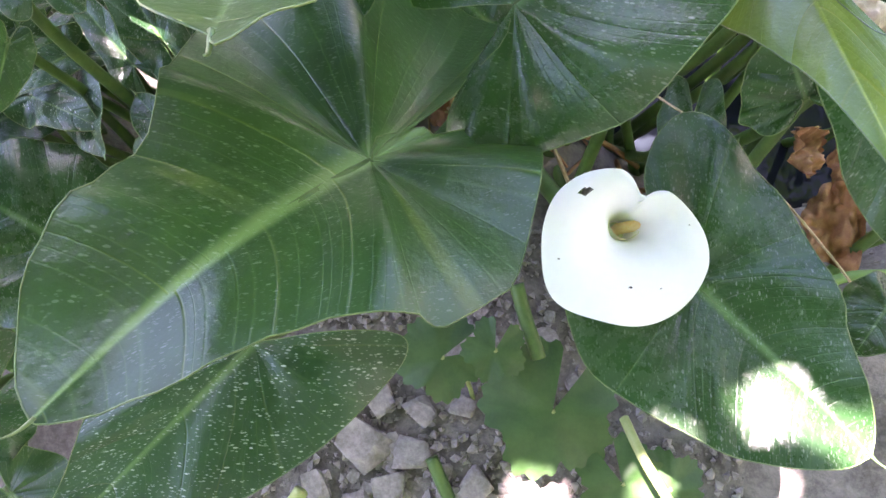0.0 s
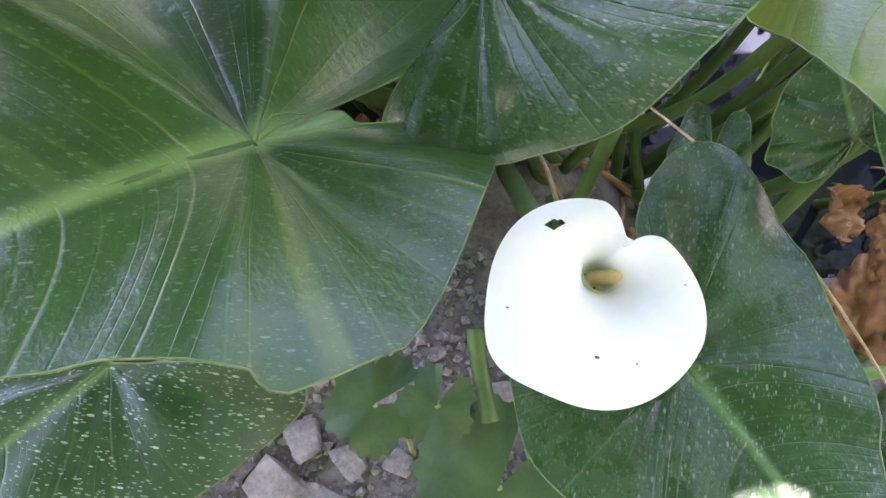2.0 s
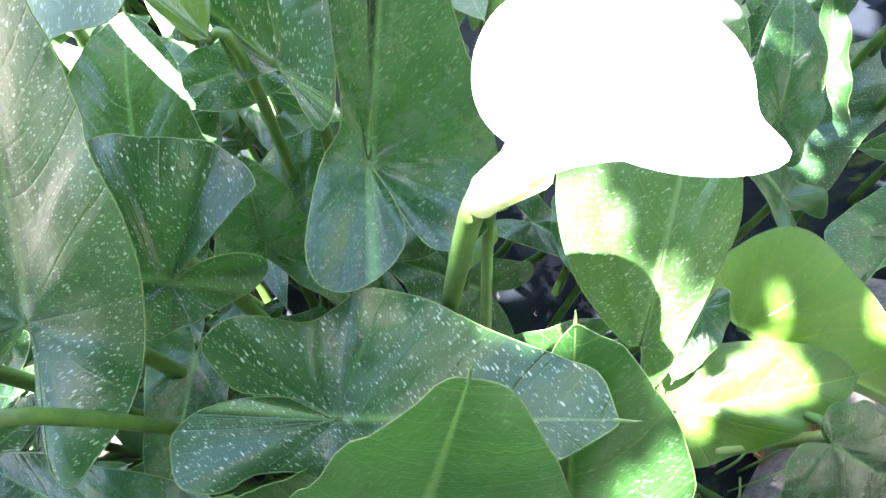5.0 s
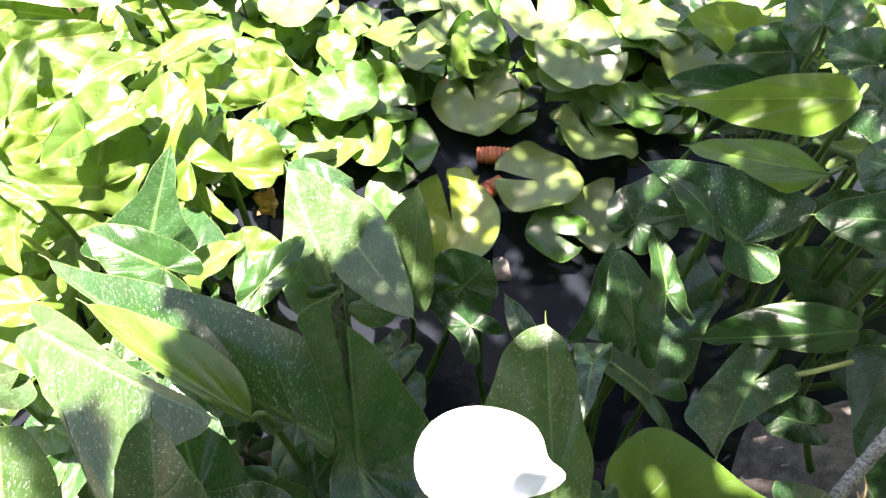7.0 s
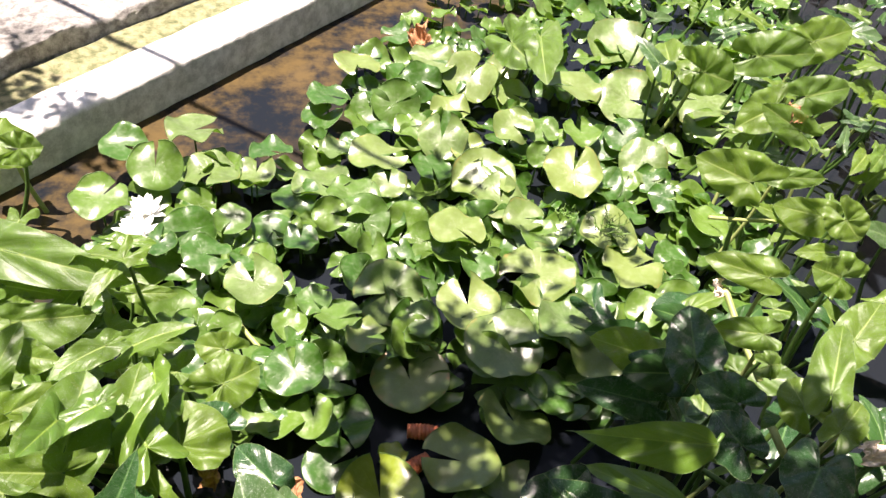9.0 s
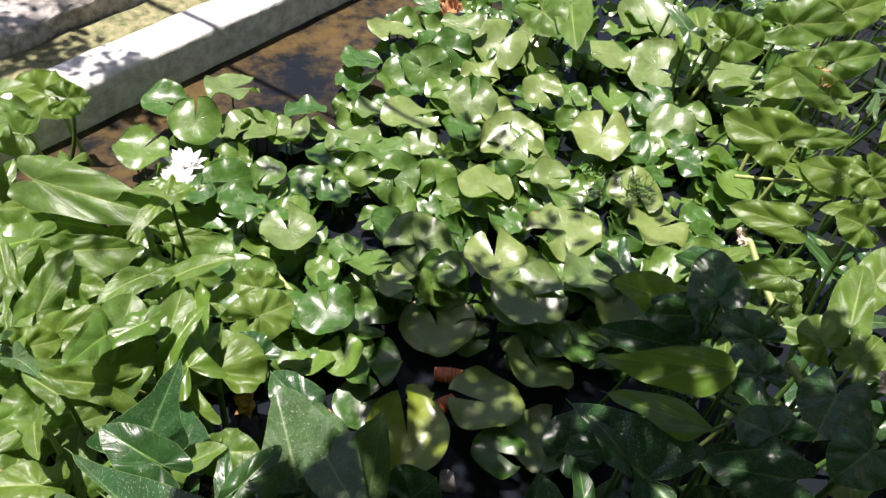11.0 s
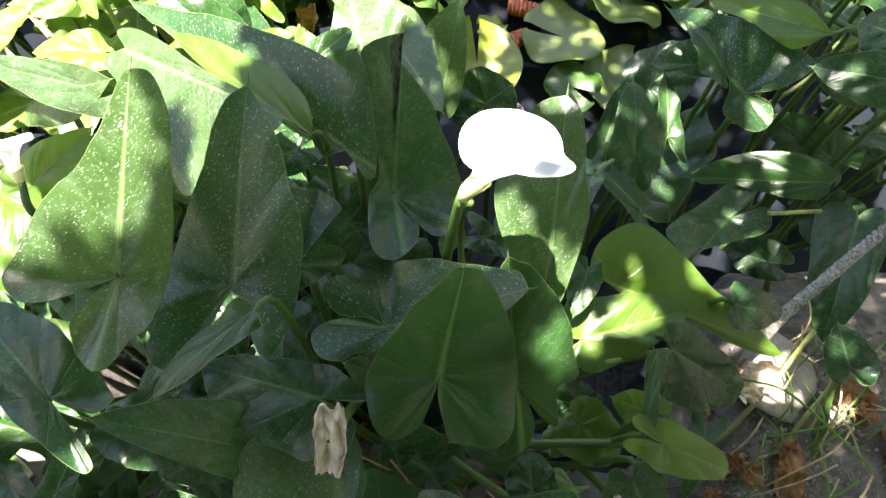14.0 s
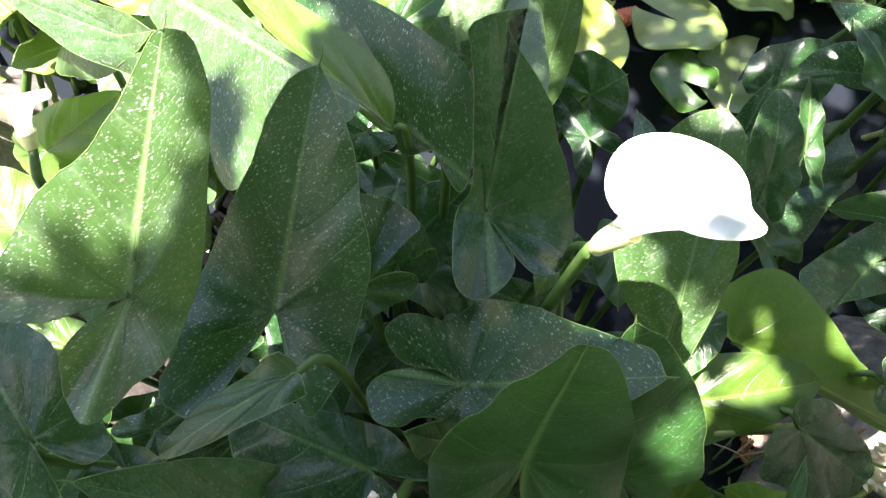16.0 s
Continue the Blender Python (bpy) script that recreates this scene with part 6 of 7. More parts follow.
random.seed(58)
# dark leaves added to darken gaps where pale ground showed through
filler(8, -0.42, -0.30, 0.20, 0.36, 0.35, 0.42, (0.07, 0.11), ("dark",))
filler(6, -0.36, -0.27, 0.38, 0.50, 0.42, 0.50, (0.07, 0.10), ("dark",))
calla_leaf((-0.212, 0.640, 0.590), (-0.238, 0.768, 0.604), (0.05, -0.25, 0.96), (0.058, 0.052), ((0.03, 0.6), (0.03, 0.6)), 0.03, 0.05, 0.003, 'dark')


def one_mass(things, name, label, category):
    """Joins what is too far off to count into one object."""
    looks, gone, whole = [], [], bmesh.new()
    for start in range(0, len(things), 20):
        bm = bmesh.new()
        for thing in things[start:start + 20]:
            for ob in KIN.get(thing.name, []):
                if ob.name.startswith(("blade", "petiole")):
                    ob.data.transform(Matrix.Translation(thing.location))
                    if ob.data.materials[0] not in looks:
                        looks.append(ob.data.materials[0])
                    ob.data.polygons.foreach_set("material_index", [looks.index(ob.data.materials[0])] * len(ob.data.polygons))
                    bm.from_mesh(ob.data)
                gone += KIN.get(ob.name, []) + [ob]
            gone.append(thing)
        piece = bpy.data.meshes.new(name)
        bm.to_mesh(piece)
        bm.free()
        whole.from_mesh(piece)
        bpy.data.meshes.remove(piece)
    bpy.data.batch_remove(gone)
    mass = part(name, whole, looks[0])
    for surface in looks[1:]:
        mass.data.materials.append(surface)
    tagged(mass, label, category, kind="stuff")


one_mass(foliage, "calla_foliage", "dense low calla leaves round the pond, mostly lightened for sun", "foliage")
one_mass(far_pads, "lily_pad_carpet", "dense far carpet of green lily pads", "lily pads")

# ---- flowers ----
calla_flower((0.1225, 0.1395, 0.503), (0.13, -0.02, 1.0), (-0.22, -0.97, 0.0), 0.060, (0.11, 0.24, 0.12), "open white calla flower with a small torn hole", 0.75, 0.25, 0.0, beak=(-0.45, 0.10), lean=(0.72, 0.06, 0), spike=0.76, hole=(-1.68, 0.84, 0.13, 0.05), cleft=0.42, mid=0.72, amp=0.40, dirt=((31, 70, 0.0009), (33, 78, 0.0005), (36, 52, 0.0006), (35, 100, 0.0004)))
calla_flower((0.047, 0.545, 0.897), (0.06, 0.02, 1.0), (0.68, 0.73, 0.0), 0.058, (0.03, 0.50, 0.02), "open white calla flower standing above the leaves", 0.78, 0.12, -0.12, mid=0.66, amp=0.42, beak=(-0.83, 0.28), spike=0.62, cut=0.96, bend=(-0.017, -0.006, 0), beak_width=0.15, shoulder=0.16)
calla_flower((-0.463, 0.66, 0.695), (-0.2, 0.6, 0.8), (0.3, 0.9, 0), 0.030, (-0.45, 0.72, 0.2), "half-hidden white calla flower among sunlit leaves", 1.3, 0.1)
water_lily((-0.44, 2.10, 0.10), 0.076, (-0.44, 2.10, -0.05), 0.3)
water_lily((-0.43, 2.20, 0.09), 0.072, (-0.43, 2.20, -0.05), 0.9)

# ---- withered things ----
crumpled("withered_flower", (-0.098, 0.338, 0.742), 0.020, (0.1, -0.5, 0.85), WILT, "withered buff calla flower hanging on its stalk", "flower", 3.1, 2.0, stalk_to=(-0.05, 0.43, 0.54))
crumpled("withered_flower", (0.236, 0.262, 0.572), 0.022, (0.1, -0.3, 0.9), WILT, "withered cream calla flower among leaves", "flower", 8.4, 1.3, stalk_to=(0.24, 0.33, 0.40))

# ---- bank ----
def twisted_rope(points):
    """Thick rope of three strands laid round each other."""
    base = Vector(points[0])
    thing = empty("rope", base, "thick weathered grey twisted rope over the bank", "rope")
    line = spline([Vector(p) - base for p in points], 150)
    for k in range(3):
        pts = []
        for i, p in enumerate(line):
            way = (line[min(i + 1, 149)] - line[max(i - 1, 0)]).normalized()
            s = way.cross(Vector((0, 0, 1))).normalized()
            u = s.cross(way)
            a = i * 0.95 + 2.094 * k
            pts.append(p + 0.0062 * (math.cos(a) * s + math.sin(a) * u))
        bm = bmesh.new()
        tube(bm, pts, 0.0042, 8)
        part("strand", bm, ROPE, thing)


def rolled_leaf(a, b):
    """A tightly rolled, ridged red-brown young leaf."""
    a, b = Vector(a), Vector(b)
    bm = bmesh.new()
    n = 40
    line = [(b - a) * (i / (n - 1)) for i in range(n)]
    tube(bm, line, lambda f: 0.021 * (0.55 + 0.45 * math.sin(math.pi * min(1, f * 0.75 + 0.22))) * (1 + 0.10 * math.sin(f * 60)), 14)
    ob = part("rolled_leaf", bm, RUST)
    ob.location = a
    tagged(ob, "rolled red-brown young water lily leaf", "leaf")


def water_weed(place, size):
    """A tangle of thin curling green shoots lying on a pad."""
    place = Vector(place)
    rng = random.Random(int(place.x * 1000))
    thing = empty("water_weed", place, "tangle of thin green shoots on a lily pad", "plant")
    for k in range(26):
        a, r = rng.uniform(0, 6.28), rng.uniform(0.1, 0.8) * size
        p = Vector((math.cos(a) * r, math.sin(a) * r, 0.0))
        q = p + Vector((rng.uniform(-0.4, 0.4), rng.uniform(-0.4, 0.4), rng.uniform(0.15, 0.6))) * size
        e = q + Vector((rng.uniform(-0.5, 0.5), rng.uniform(-0.5, 0.5), rng.uniform(-0.3, 0.4))) * size
        bm = bmesh.new()
        tube(bm, spline([p, q, e], 8), lambda f: 0.0035 * (1 - 0.6 * f), 5, 0.35)
        part("shoot", bm, GRASS, thing)


stone((0.655, 0.475, 0.235), 0.100, 4.2, "large pale rock on the bank", 0.6, PALE_ROCK)
crumpled("dead_leaf", (0.572, 0.467, 0.320), 0.036, (0.1, -0.6, 0.8), WILT, "curled buff dead leaf lying on the rock", "leaf", 5.2, 1.2)
stone((0.287, 1.150, 0.008), 0.034, 1.7, "small grey stone standing out of the water", 0.6)
twisted_rope([(0.580, 0.523, 0.363), (0.601, 0.552, 0.409), (0.658, 0.596, 0.442), (0.709, 0.636, 0.473), (0.902, 0.777, 0.547)])
rod("stalk", [(0.552, 0.373, 0.196), (0.609, 0.447, 0.283), (0.664, 0.530, 0.374)], 0.0045, STEM_PALE, "pale green fallen stalk on the bank", "stalk")
rod("stalk", [(0.604, 0.309, 0.209), (0.675, 0.402, 0.273), (0.756, 0.488, 0.314)], 0.004, STEM_PALE, "pale green fallen stalk on the bank", "stalk")
rod("stalk", [(0.642, 0.317, 0.216), (0.709, 0.411, 0.269), (0.729, 0.479, 0.308)], 0.003, STRAW, "dry straw stalk on the bank", "stalk")
rod("grass_blade", [(0.546, 0.461, 0.336), (0.605, 0.437, 0.354), (0.669, 0.378, 0.349), (0.739, 0.312, 0.331)], 0.0022, GRASS, "long thin green grass blade on the bank", "grass blade")
rod("grass_blade", [(0.667, 0.324, 0.242), (0.708, 0.366, 0.284), (0.785, 0.400, 0.283)], 0.002, GRASS, "long thin green grass blade on the bank", "grass blade")
rod("stalk", [(0.702, 0.445, 0.292), (0.735, 0.391, 0.296), (0.778, 0.323, 0.253)], 0.002, STRAW, "dry straw stalk on the bank", "stalk")
rod("stalk", [(0.237, 0.460, 0.477), (0.305, 0.469, 0.477), (0.403, 0.484, 0.460)], 0.006, STEM_PALE, "pale green leaf stalk crossing the leaves", "stalk")
rod("stalk", [(0.601, 0.719, 0.419), (0.647, 0.723, 0.414), (0.705, 0.731, 0.402)], 0.004, STEM_PALE, "pale green leaf stalk crossing the leaves", "stalk")
rod("stalk", [(0.069, 0.407, 0.536), (0.050, 0.581, 0.666), (0.045, 0.567, 0.789)], 0.004, STEM, "green flower stalk among leaves", "stalk")
rod("stalk", [(-0.628, 1.089, 0.411), (-0.589, 1.052, 0.379), (-0.543, 1.009, 0.333)], 0.0055, STRAW, "dry pale stalk lying in the leaves", "stalk")
rod("stalk", [(-0.713, 1.084, 0.343), (-0.669, 1.047, 0.323), (-0.625, 1.019, 0.309)], 0.004, STRAW, "dry pale stalk lying in the leaves", "stalk")
rod("stalk", [(-0.701, 0.954, 0.499), (-0.673, 0.938, 0.491), (-0.645, 0.924, 0.461)], 0.006, STEM_PALE, "pale green stalk lying in the leaves", "stalk")
rod("stalk", [(-0.589, 0.744, 0.613), (-0.561, 0.727, 0.605), (-0.536, 0.712, 0.573)], 0.005, STEM_PALE, "pale green stalk lying in the leaves", "stalk")
rod("stalk", [(-0.111, 3.022, -0.042), (-0.083, 2.953, -0.070), (-0.045, 2.864, -0.102)], 0.006, STEM_PALE, "yellow-green stalk standing in the water", "stalk")
rod("stalk", [(-0.222, 2.793, -0.072), (-0.221, 2.760, -0.088), (-0.220, 2.715, -0.102)], 0.005, STEM_PALE, "yellow-green stalk standing in the water", "stalk")
rod("stalk", [(-0.179, 1.831, 0.085), (-0.138, 1.771, 0.068), (-0.093, 1.714, 0.053)], 0.007, STEM_PALE, "yellowing stalk over the pads", "stalk")
rod("stalk", [(1.021, 1.515, 0.492), (1.025, 1.405, 0.460), (1.037, 1.291, 0.427)], 0.008, STEM_PALE, "pale leaf stalk among dark leaves", "stalk")
rod("stalk", [(0.900, 1.103, 0.566), (0.900, 1.069, 0.562), (0.909, 1.040, 0.551)], 0.008, STEM_PALE, "bright yellow-green broken stalk", "stalk")
rod("stalk", [(1.212, 1.908, 0.347), (1.346, 1.883, 0.356), (1.497, 1.862, 0.372)], 0.006, STEM_PALE, "pale stalk lying over the pond", "stalk")
rod("stalk", [(0.766, 1.096, 0.460), (0.812, 1.031, 0.479), (0.868, 0.951, 0.487)], 0.006, STEM, "green leaf stalk in shade", "stalk")
rod("stalk", [(-0.109, 0.367, 0.446), (-0.071, 0.348, 0.441), (-0.031, 0.331, 0.415)], 0.0016, BROWN, "dry brown stalk among the stems", "stalk")
rod("stalk", [(-0.030, 0.342, 0.438), (-0.007, 0.317, 0.411), (0.018, 0.285, 0.403)], 0.0016, BROWN, "dry brown stalk among the stems", "stalk")
rod("stalk", [(0.049, 0.362, 0.441), (0.066, 0.368, 0.463), (0.101, 0.382, 0.465)], 0.0016, BROWN, "dry brown stalk among the stems", "stalk")
rod("stalk", [(0.047, 0.337, 0.487), (0.082, 0.313, 0.480), (0.125, 0.285, 0.473)], 0.006, STEM, "green leaf stalk in shade", "stalk")
rod("stalk", [(0.122, 0.350, 0.519), (0.196, 0.347, 0.537), (0.323, 0.344, 0.534)], 0.006, STEM, "green leaf stalk in shade", "stalk")
rod("stalk", [(-0.179, 0.394, 0.588), (-0.150, 0.397, 0.577), (-0.115, 0.406, 0.558)], 0.006, STEM, "green leaf stalk in shade", "stalk")
rod("stalk", [(-0.105, -0.085, 0.332), (-0.097, -0.070, 0.334), (-0.088, -0.053, 0.337)], 0.006, STEM_PALE, "pale green stalk on the soil", "stalk")
rod("stalk", [(0.007, -0.019, 0.273), (0.021, -0.043, 0.267), (0.038, -0.070, 0.259)], 0.006, STEM, "green stalk on the soil", "stalk")
rod("stalk", [(0.156, 0.030, 0.350), (0.169, 0.002, 0.363), (0.193, -0.032, 0.365)], 0.004, STEM_PALE, "pale green stalk of a weed", "stalk")
rod("stalk", [(0.064, 0.125, 0.357), (0.074, 0.099, 0.351), (0.088, 0.069, 0.344)], 0.006, STEM, "green stalk under the leaves", "stalk")
rod("grass_blade", [(0.296, 0.145, 0.390), (0.313, 0.151, 0.389), (0.338, 0.155, 0.388)], 0.004, GRASS, "grass blade over the water's edge", "grass blade")
rolled_leaf((0.284, 1.446, 0.030), (0.380, 1.430, 0.032))
rolled_leaf((0.258, 1.330, 0.018), (0.328, 1.368, 0.034))
crumpled("dead_leaf", (-0.254, 2.035, -0.020), 0.035, (-0.4, -0.4, 0.9), BROWN, "dry brown dead leaf among the pads", "leaf", 0.7, 1.3)
crumpled("dead_leaf", (-0.191, 1.903, 0.011), 0.030, (0.0, -0.4, 0.9), BROWN, "dry brown dead leaf among the pads", "leaf", 3.0, 1.3)
crumpled("dead_leaf", (-0.018, 1.276, 0.095), 0.030, (0.4, -0.4, 0.9), BROWN, "dry brown dead leaf among the pads", "leaf", 5.3, 1.3)
crumpled("dead_leaf", (-0.186, 1.302, 0.148), 0.025, (-0.4, -0.4, 0.9), BROWN, "dry brown dead leaf among the pads", "leaf", 7.6, 1.3)
crumpled("dead_leaf", (-0.363, 2.471, -0.057), 0.030, (0.0, -0.4, 0.9), BROWN, "dry brown dead leaf among the pads", "leaf", 9.9, 1.3)
crumpled("dead_leaf", (0.169, 2.598, 0.048), 0.020, (0.4, -0.4, 0.9), BROWN, "dry brown dead leaf among the pads", "leaf", 12.2, 1.3)
crumpled("dead_leaf", (0.540, 3.195, 0.134), 0.050, (-0.4, -0.4, 0.9), BROWN, "dry brown dead leaf among the pads", "leaf", 14.5, 1.3)
crumpled("dead_leaf", (1.612, 2.247, 0.479), 0.030, (0.0, -0.4, 0.9), BROWN, "dry brown dead leaf among the pads", "leaf", 16.8, 1.3)
crumpled("dead_leaf", (-0.289, 1.856, 0.014), 0.035, (0.4, -0.4, 0.9), BROWN, "dry brown dead leaf among the pads", "leaf", 19.1, 1.3)
crumpled("dead_leaf", (-0.204, 1.074, 0.210), 0.030, (-0.4, -0.4, 0.9), BROWN, "dry brown dead leaf among the pads", "leaf", 21.4, 1.3)
crumpled("dead_leaf", (0.985, 0.985, 0.664), 0.032, (0.0, -0.4, 0.9), WILT, "pale withered leaf over the pond", "leaf", 23.7, 0.7)
crumpled("dead_leaf", (1.000, 1.517, 0.489), 0.020, (0.4, -0.4, 0.9), WILT, "pale withered leaf over the pond", "leaf", 26.0, 1.3)
crumpled("dead_leaf", (-0.307, 1.222, 0.184), 0.025, (-0.4, -0.4, 0.9), WILT, "pale withered leaf over the pond", "leaf", 28.3, 1.3)
crumpled("dead_leaf", (0.348, 0.221, 0.287), 0.030, (-0.4, -0.2, 0.9), BROWN, "wet brown dead leaf at the water edge", "leaf", 0.3, 1.3)
crumpled("dead_leaf", (0.361, 0.274, 0.296), 0.030, (0.0, -0.2, 0.9), BROWN, "wet brown dead leaf at the water edge", "leaf", 3.2, 1.3)
crumpled("dead_leaf", (0.305, 0.278, 0.323), 0.020, (0.4, -0.2, 0.9), BROWN, "wet brown dead leaf at the water edge", "leaf", 6.1, 1.3)
water_weed((1.009, 2.049, 0.160), 0.075)
water_weed((0.875, 2.120, 0.150), 0.045)
rod("cord", [(0.10, 0.30, 0.42), (0.20, 0.20, 0.475), (0.30, 0.10, 0.45), (0.36, 0.02, 0.40)], 0.0008, STRAW, "thin pale cord stretched over the leaves", "cord", 6, 20)

bm = bmesh.new()
rng = random.Random(12)
for i in range(6400):
    x, y, s = *((rng.uniform(-0.22, 0.28), rng.uniform(-0.16, 0.22)) if i < 4200 else (rng.uniform(0.44, 0.98), rng.uniform(0.16, 0.56))), rng.choice((0.0015, 0.002, 0.003, 0.004, 0.006))
    turn = Euler((rng.uniform(0, 3), rng.uniform(0, 3), rng.uniform(0, 3))).to_matrix()
    c = Vector((x, y, ground_z(x, y) + s * 0.3))
    vs = [bm.verts.new(c + turn @ Vector(q) * s * rng.uniform(0.7, 1.2)) for q in ((1, 0, 0), (-1, 0, 0), (0, 1, 0), (0, -1, 0), (0, 0, 0.8), (0, 0, -0.8))]
    for a, b, d in ((0, 2, 4), (2, 1, 4), (1, 3, 4), (3, 0, 4), (2, 0, 5), (1, 2, 5), (3, 1, 5), (0, 3, 5)):
        bm.faces.new((vs[a], vs[b], vs[d]))
tagged(part("gravel", bm, STONE, smooth=False), "loose grey gravel crumbs on the soil", "gravel", kind="stuff")

random.seed(31)
for i in range(70):
    x, y = random.uniform(-0.12, 0.16), random.uniform(-0.10, 0.13)
    s = random.choice((0.005, 0.007, 0.009, 0.012, 0.019))
    stone((x, y, ground_z(x, y) + s * 0.2), s, i * 1.37, "small grey pebble in the soil", 0.7, subdiv=2, name="pebble")

# broken rubble among the pebbles
for x, y, s in ((-0.055, -0.015, 0.032), (-0.048, 0.028, 0.022), (-0.012, -0.018, 0.024), (-0.028, -0.048, 0.020), (0.046, -0.040, 0.022), (0.030, 0.028, 0.016)):
    stone((x, y, ground_z(x, y) + s * 0.15), s, 40 + x * 90 + y * 50, "broken pale grey stone in the soil", 0.75, STONE, 3)

for place, r, turn in (((0.010, 0.062, 0.34), 0.036, 210), ((0.052, 0.070, 0.36), 0.026, 260), ((0.103, 0.030, 0.33), 0.056, 250), ((0.165, -0.02, 0.31), 0.038, 300), ((0.205, -0.02, 0.30), 0.032, 330)):
    lobed_leaf(place, r, (0.1, -0.15, 1), turn, (place[0] + 0.03, place[1] - 0.03, 0.25))

# ---- litter at the foot of the stems ----
random.seed(77)
for i in range(26):
    x, y = random.gauss(0.03, 0.11), random.gauss(0.34, 0.06)
    z = max(ground_z(x, y), 0.0)
    a, n = random.uniform(0, 6.28), random.uniform(0.03, 0.09)
    e = Vector((x + math.cos(a) * n, y + math.sin(a) * n, 0))
    e.z = max(ground_z(e.x, e.y), 0.0) + random.uniform(0.004, 0.02)
    rod("stalk", [(x, y, z), ((x + e.x) / 2, (y + e.y) / 2, (z + e.z) / 2 + random.uniform(0.006, 0.02)), e], random.uniform(0.0012, 0.0032), random.choice((STRAW, BROWN)), "dry broken stalk in the litter under the leaves", "stalk", 5, 10)
for i in range(16):
    x, y = random.gauss(0.03, 0.12), random.gauss(0.34, 0.07)
    crumpled("dead_leaf", (x, y, max(ground_z(x, y), 0.0) + 0.012), random.uniform(0.012, 0.024), (random.uniform(-0.4, 0.4), random.uniform(-0.5, 0.2), 1), BROWN, "dry brown dead leaf in the litter under the leaves", "leaf", i * 1.9, random.uniform(1.1, 1.7))

# ---- grass and straw on the bank ----
for i in range(14):
    x, y = random.uniform(0.48, 0.90), random.uniform(0.22, 0.50)
    crumpled("dead_leaf", (x, y, ground_z(x, y) + 0.012), random.uniform(0.014, 0.028), (random.uniform(-0.4, 0.4), random.uniform(-0.5, 0.2), 1), BROWN, "dry brown dead leaf on the bank", "leaf", i * 2.3, random.uniform(1.1, 1.7))
for i in range(70):
    x, y = random.uniform(0.46, 0.92), random.uniform(0.20, 0.52)
    z = max(ground_z(x, y), 0.0)
    a, n = random.gauss(0.9, 0.7), random.uniform(0.05, 0.17)
    top = random.uniform(0.02, 0.09)
    green = random.random() < 0.5
    rod("grass_blade" if green else "stalk", [(x, y, z), (x + math.cos(a) * n * 0.5, y + math.sin(a) * n * 0.5, z + top), (x + math.cos(a) * n, y + math.sin(a) * n, z + top * random.uniform(0.6, 1.1))], random.uniform(0.0011, 0.0024),
        GRASS if green else STRAW, "thin green grass blade on the bank" if green else "dry straw stalk on the bank", "grass blade" if green else "stalk", 5, 10)

# ---- tree whose crown shades the bank ----
SPRAYS = ((-1.06, 2.80, 0.10, 150), (-0.69, 2.66, 0.06, 70), (-0.94, 2.70, 0.08, 60), (0.35, 1.75, 0.10, 60), (0.9, 2.1, 0.08, 40), (-0.1, 2.2, 0.07, 30), (0.62, 1.95, 0.07, 16), (0.15, 1.88, 0.06, 40), (0.10, 1.62, 0.06, 40), (0.45, 2.35, 0.05, 25))


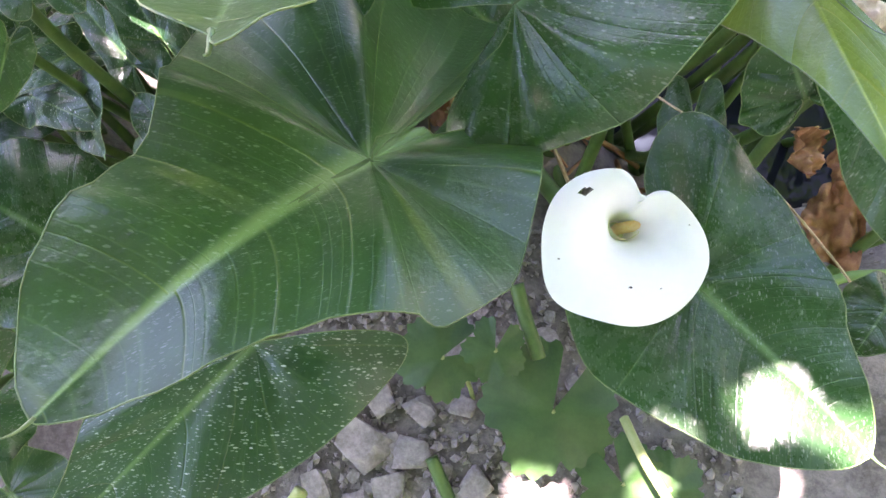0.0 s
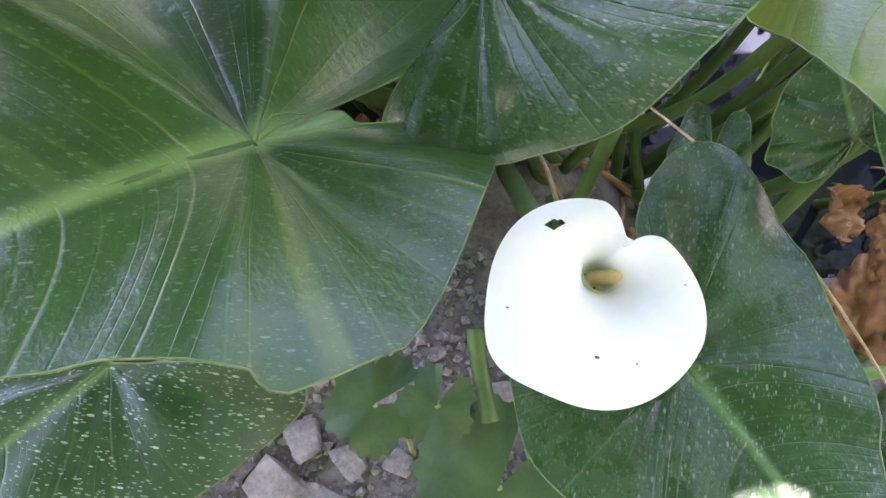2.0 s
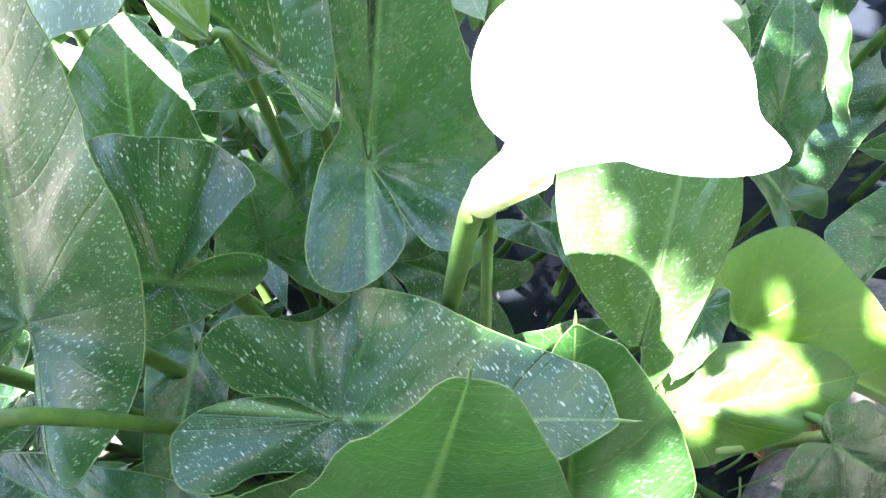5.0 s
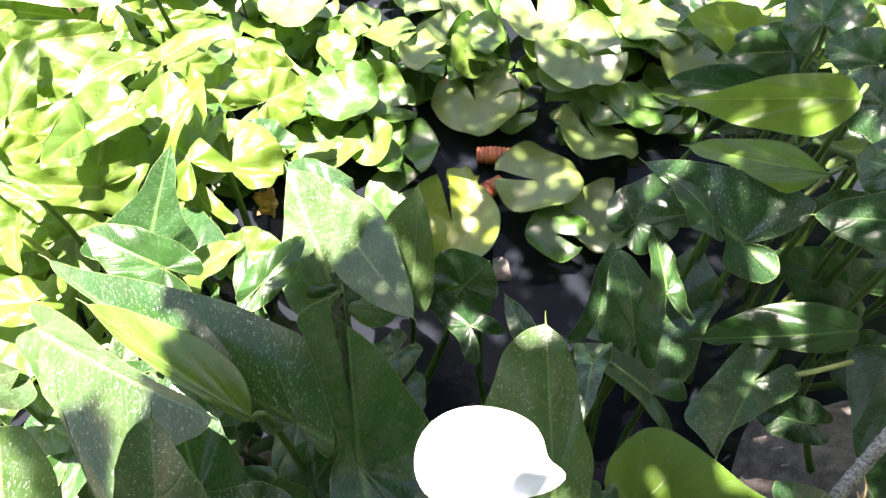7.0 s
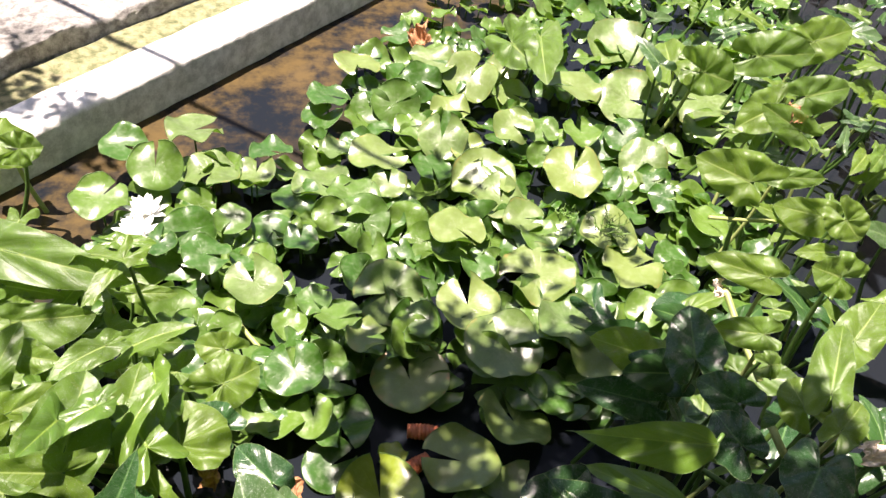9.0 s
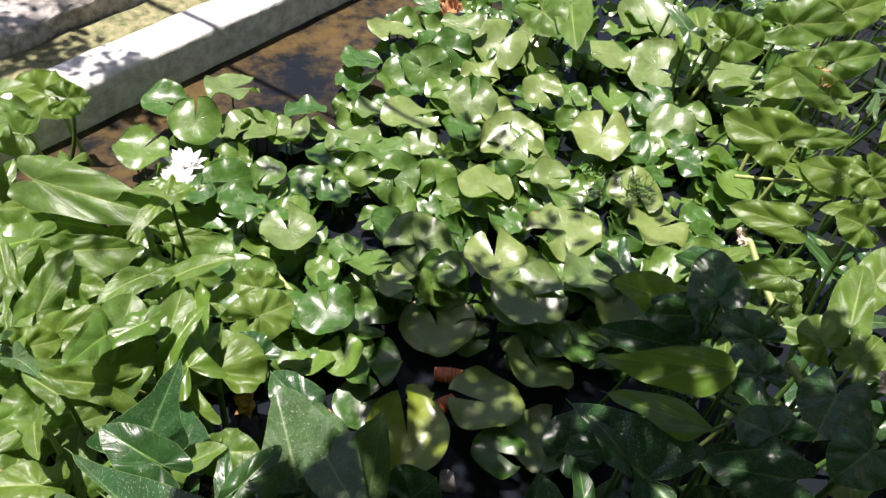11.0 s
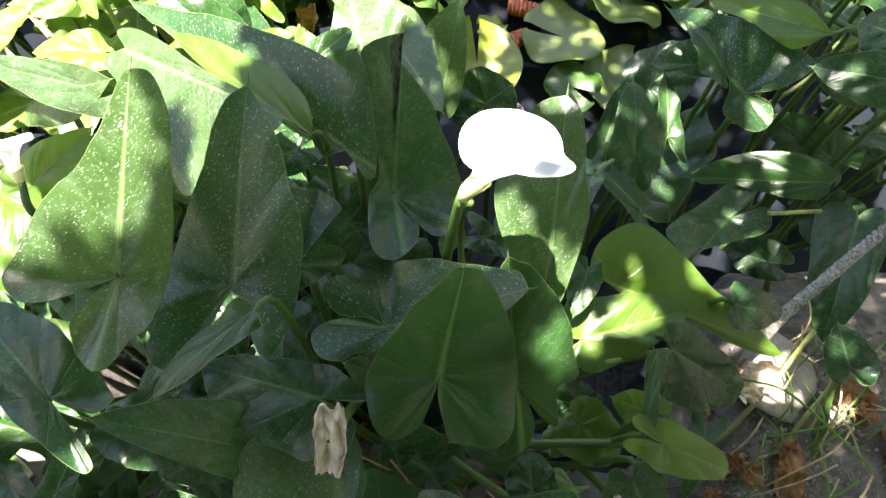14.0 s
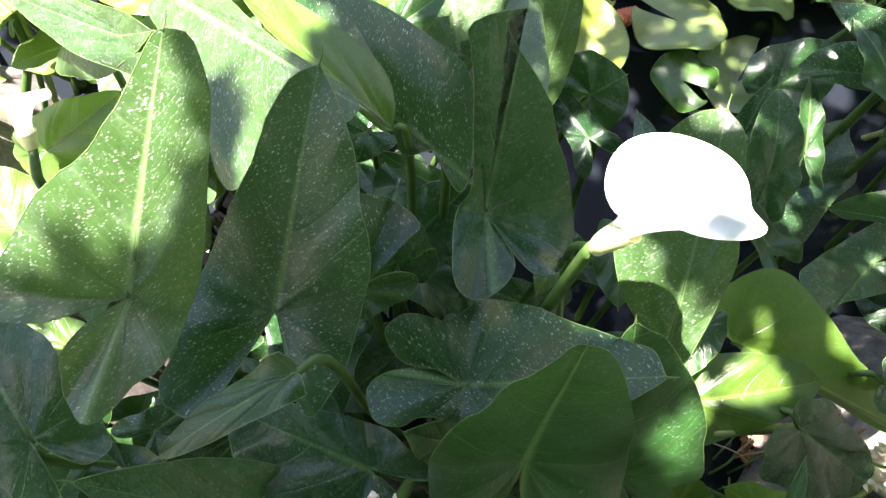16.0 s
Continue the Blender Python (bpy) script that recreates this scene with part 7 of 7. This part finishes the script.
def shade_tree():
    thing = empty("tree", (-3.2, 5.6, 0.1), "leafy tree behind the pond wall", "tree")
    at = thing.location
    bm = bmesh.new()
    tube(bm, spline([(0, 0, -0.2), (0.1, -0.2, 1.0), (0.5, -0.8, 2.0), (1.3, -1.7, 2.8)], 16), lambda f: 0.20 * (1 - 0.65 * f), 12)
    part("trunk", bm, BARK, thing)
    rng = random.Random(4)
    for k in range(3):
        a = Vector((0.5 + rng.uniform(-0.2, 0.6), -0.9 - rng.uniform(0, 0.6), 2.1 + rng.uniform(0, 0.5)))
        e = Vector((rng.uniform(1.2, 4.2), rng.uniform(-6.0, -3.2), rng.uniform(2.4, 2.8)))
        bm = bmesh.new()
        tube(bm, spline([a, (a + e) / 2 + Vector((0, 0, 0.25)), e], 10), lambda f: 0.026 * (1 - 0.85 * f), 7)
        part("limb", bm, BARK, thing)
    bm = bmesh.new()
    lift = SUN / SUN.z
    # holes aimed so that sun patches land on chosen leaves and ground
    gaps = ((-0.185, 0.535, 0.034), (-0.220, 0.515, 0.044), (-0.262, 0.485, 0.016), (-0.130, 0.468, 0.002), (0.155, 0.54, 0.036), (0.145, 0.485, 0.030), (0.24, 0.69, 0.032), (0.213, 0.45, 0.016), (0.205, 0.388, 0.019), (0.215, 0.512, 0.020), (0.262, 0.490, 0.027), (-0.258, 0.275, 0.020), (0.336, 0.516, 0.028), (0.344, 0.574, 0.008),
            (0.448, 0.58, 0.02), (0.228, 0.018, 0.018), (0.280, 0.005, 0.016), (0.069, -0.034, 0.028), (0.17, -0.01, 0.014), (-0.039, 1.057, 0.06), (0.475, 0.955, 0.02), (0.62, 0.85, 0.03), (0.8, 1.0, 0.03), (0.60, 0.50, 0.028), (0.71, 0.43, 0.015))
    count = 0
    while count < 47500:
        # a spot of shade on the bank and the height of the leaf above it
        x, y = (rng.uniform(-1.2, 1.9), rng.uniform(-1.4, 2.0)) if count < 31000 else (rng.uniform(-0.8, 0.8), rng.uniform(-0.6, 0.44)) if count < 40000 else (rng.uniform(-0.25, 0.45), rng.uniform(0.25, 0.72)) if count < 43500 else (rng.uniform(-0.30, 0.35), rng.uniform(-0.20, 0.35))
        cover = smooth_step(1.85, 1.52, y + 0.9 * max(0, 0.10 - x) + 0.30 * max(0, x - 0.45) + 2.6 * max(0, x - 0.85))
        edge = -0.185 + 0.6 * max(-0.05, min(0.09, y - 0.5)) + 0.25 * max(0, y - 0.80) - 6.0 * max(0, 0.48 - y)
        cover *= smooth_step(edge - 0.03, edge + 0.03, x)
        if -0.38 < x < -0.20 and y < 0.66:
            cover = 1.0
        elif -0.85 < x <= -0.38 and y < 0.6:
            cover = 0.14 if y > 0.38 else 1.0
        if any((x - gx) ** 2 + (y - gy) ** 2 < (gr + 0.016) ** 2 for gx, gy, gr in gaps):
            continue
        cover *= 1.8 + 1.6 * smooth_step(0.45, 0.3, y)
        if noise.noise((x * 4.5, y * 4.5, 9)) + cover < rng.uniform(0.45, 1.0):
            continue
        # small gaps that let flecks of sun through
        if noise.noise((x * 15, y * 15, 3)) > 0.95 - 0.64 * smooth_step(0.58, 1.0, y + 0.5 * max(0, x - 0.4)):
            continue
        h = rng.uniform(1.8, 2.6)
        c = Vector((x, y, 0.4)) + lift * h - at
        d = Vector((rng.uniform(-1, 1), rng.uniform(-1, 1), rng.uniform(-0.4, 0.4))).normalized()
        e = d.cross(Vector((rng.uniform(-0.5, 0.5), rng.uniform(-0.5, 0.5), 1))).normalized()
        s = rng.uniform(0.020, 0.036)
        q = [c - d * s, c + e * s * 0.5 - d * s * 0.2, c + d * s, c - e * s * 0.5 - d * s * 0.2]
        bm.faces.new([bm.verts.new(p) for p in q])
        count += 1
    # sprays that throw dapples on the kerb
    for x0, y0, spread, number in SPRAYS:
        for k in range(number):
            c = Vector((x0 + rng.gauss(0, spread), y0 + rng.gauss(0, spread), 0.4)) + lift * rng.uniform(1.8, 2.4) - at
            d = Vector((rng.uniform(-1, 1), rng.uniform(-1, 1), rng.uniform(-0.4, 0.4))).normalized()
            e = d.cross(Vector((rng.uniform(-0.5, 0.5), rng.uniform(-0.5, 0.5), 1))).normalized()
            s = rng.uniform(0.022, 0.04)
            bm.faces.new([bm.verts.new(p) for p in (c - d * s, c + e * s * 0.5 - d * s * 0.2, c + d * s, c - e * s * 0.5 - d * s * 0.2)])
    # more unseen leaves, added over the land behind to cut the sky light
    for k in range(5200):
        x, y = rng.uniform(-3.0, 5.0), rng.uniform(-6.0, 2.2)
        if x < 1.9 and y > -1.35 and (x > -1.2 or y > -0.4):
            continue
        c = Vector((x, y, 0.4)) + lift * rng.uniform(1.9, 2.9) - at
        d = Vector((rng.uniform(-1, 1), rng.uniform(-1, 1), rng.uniform(-0.4, 0.4))).normalized()
        e = d.cross(Vector((rng.uniform(-0.5, 0.5), rng.uniform(-0.5, 0.5), 1))).normalized()
        s = rng.uniform(0.10, 0.17)
        bm.faces.new([bm.verts.new(p) for p in (c - d * s, c + e * s * 0.5 - d * s * 0.2, c + d * s, c - e * s * 0.5 - d * s * 0.2)])
    part("crown", bm, CROWN, thing, "thin leafy crown with many gaps", smooth=False)
    return thing


shade_tree()
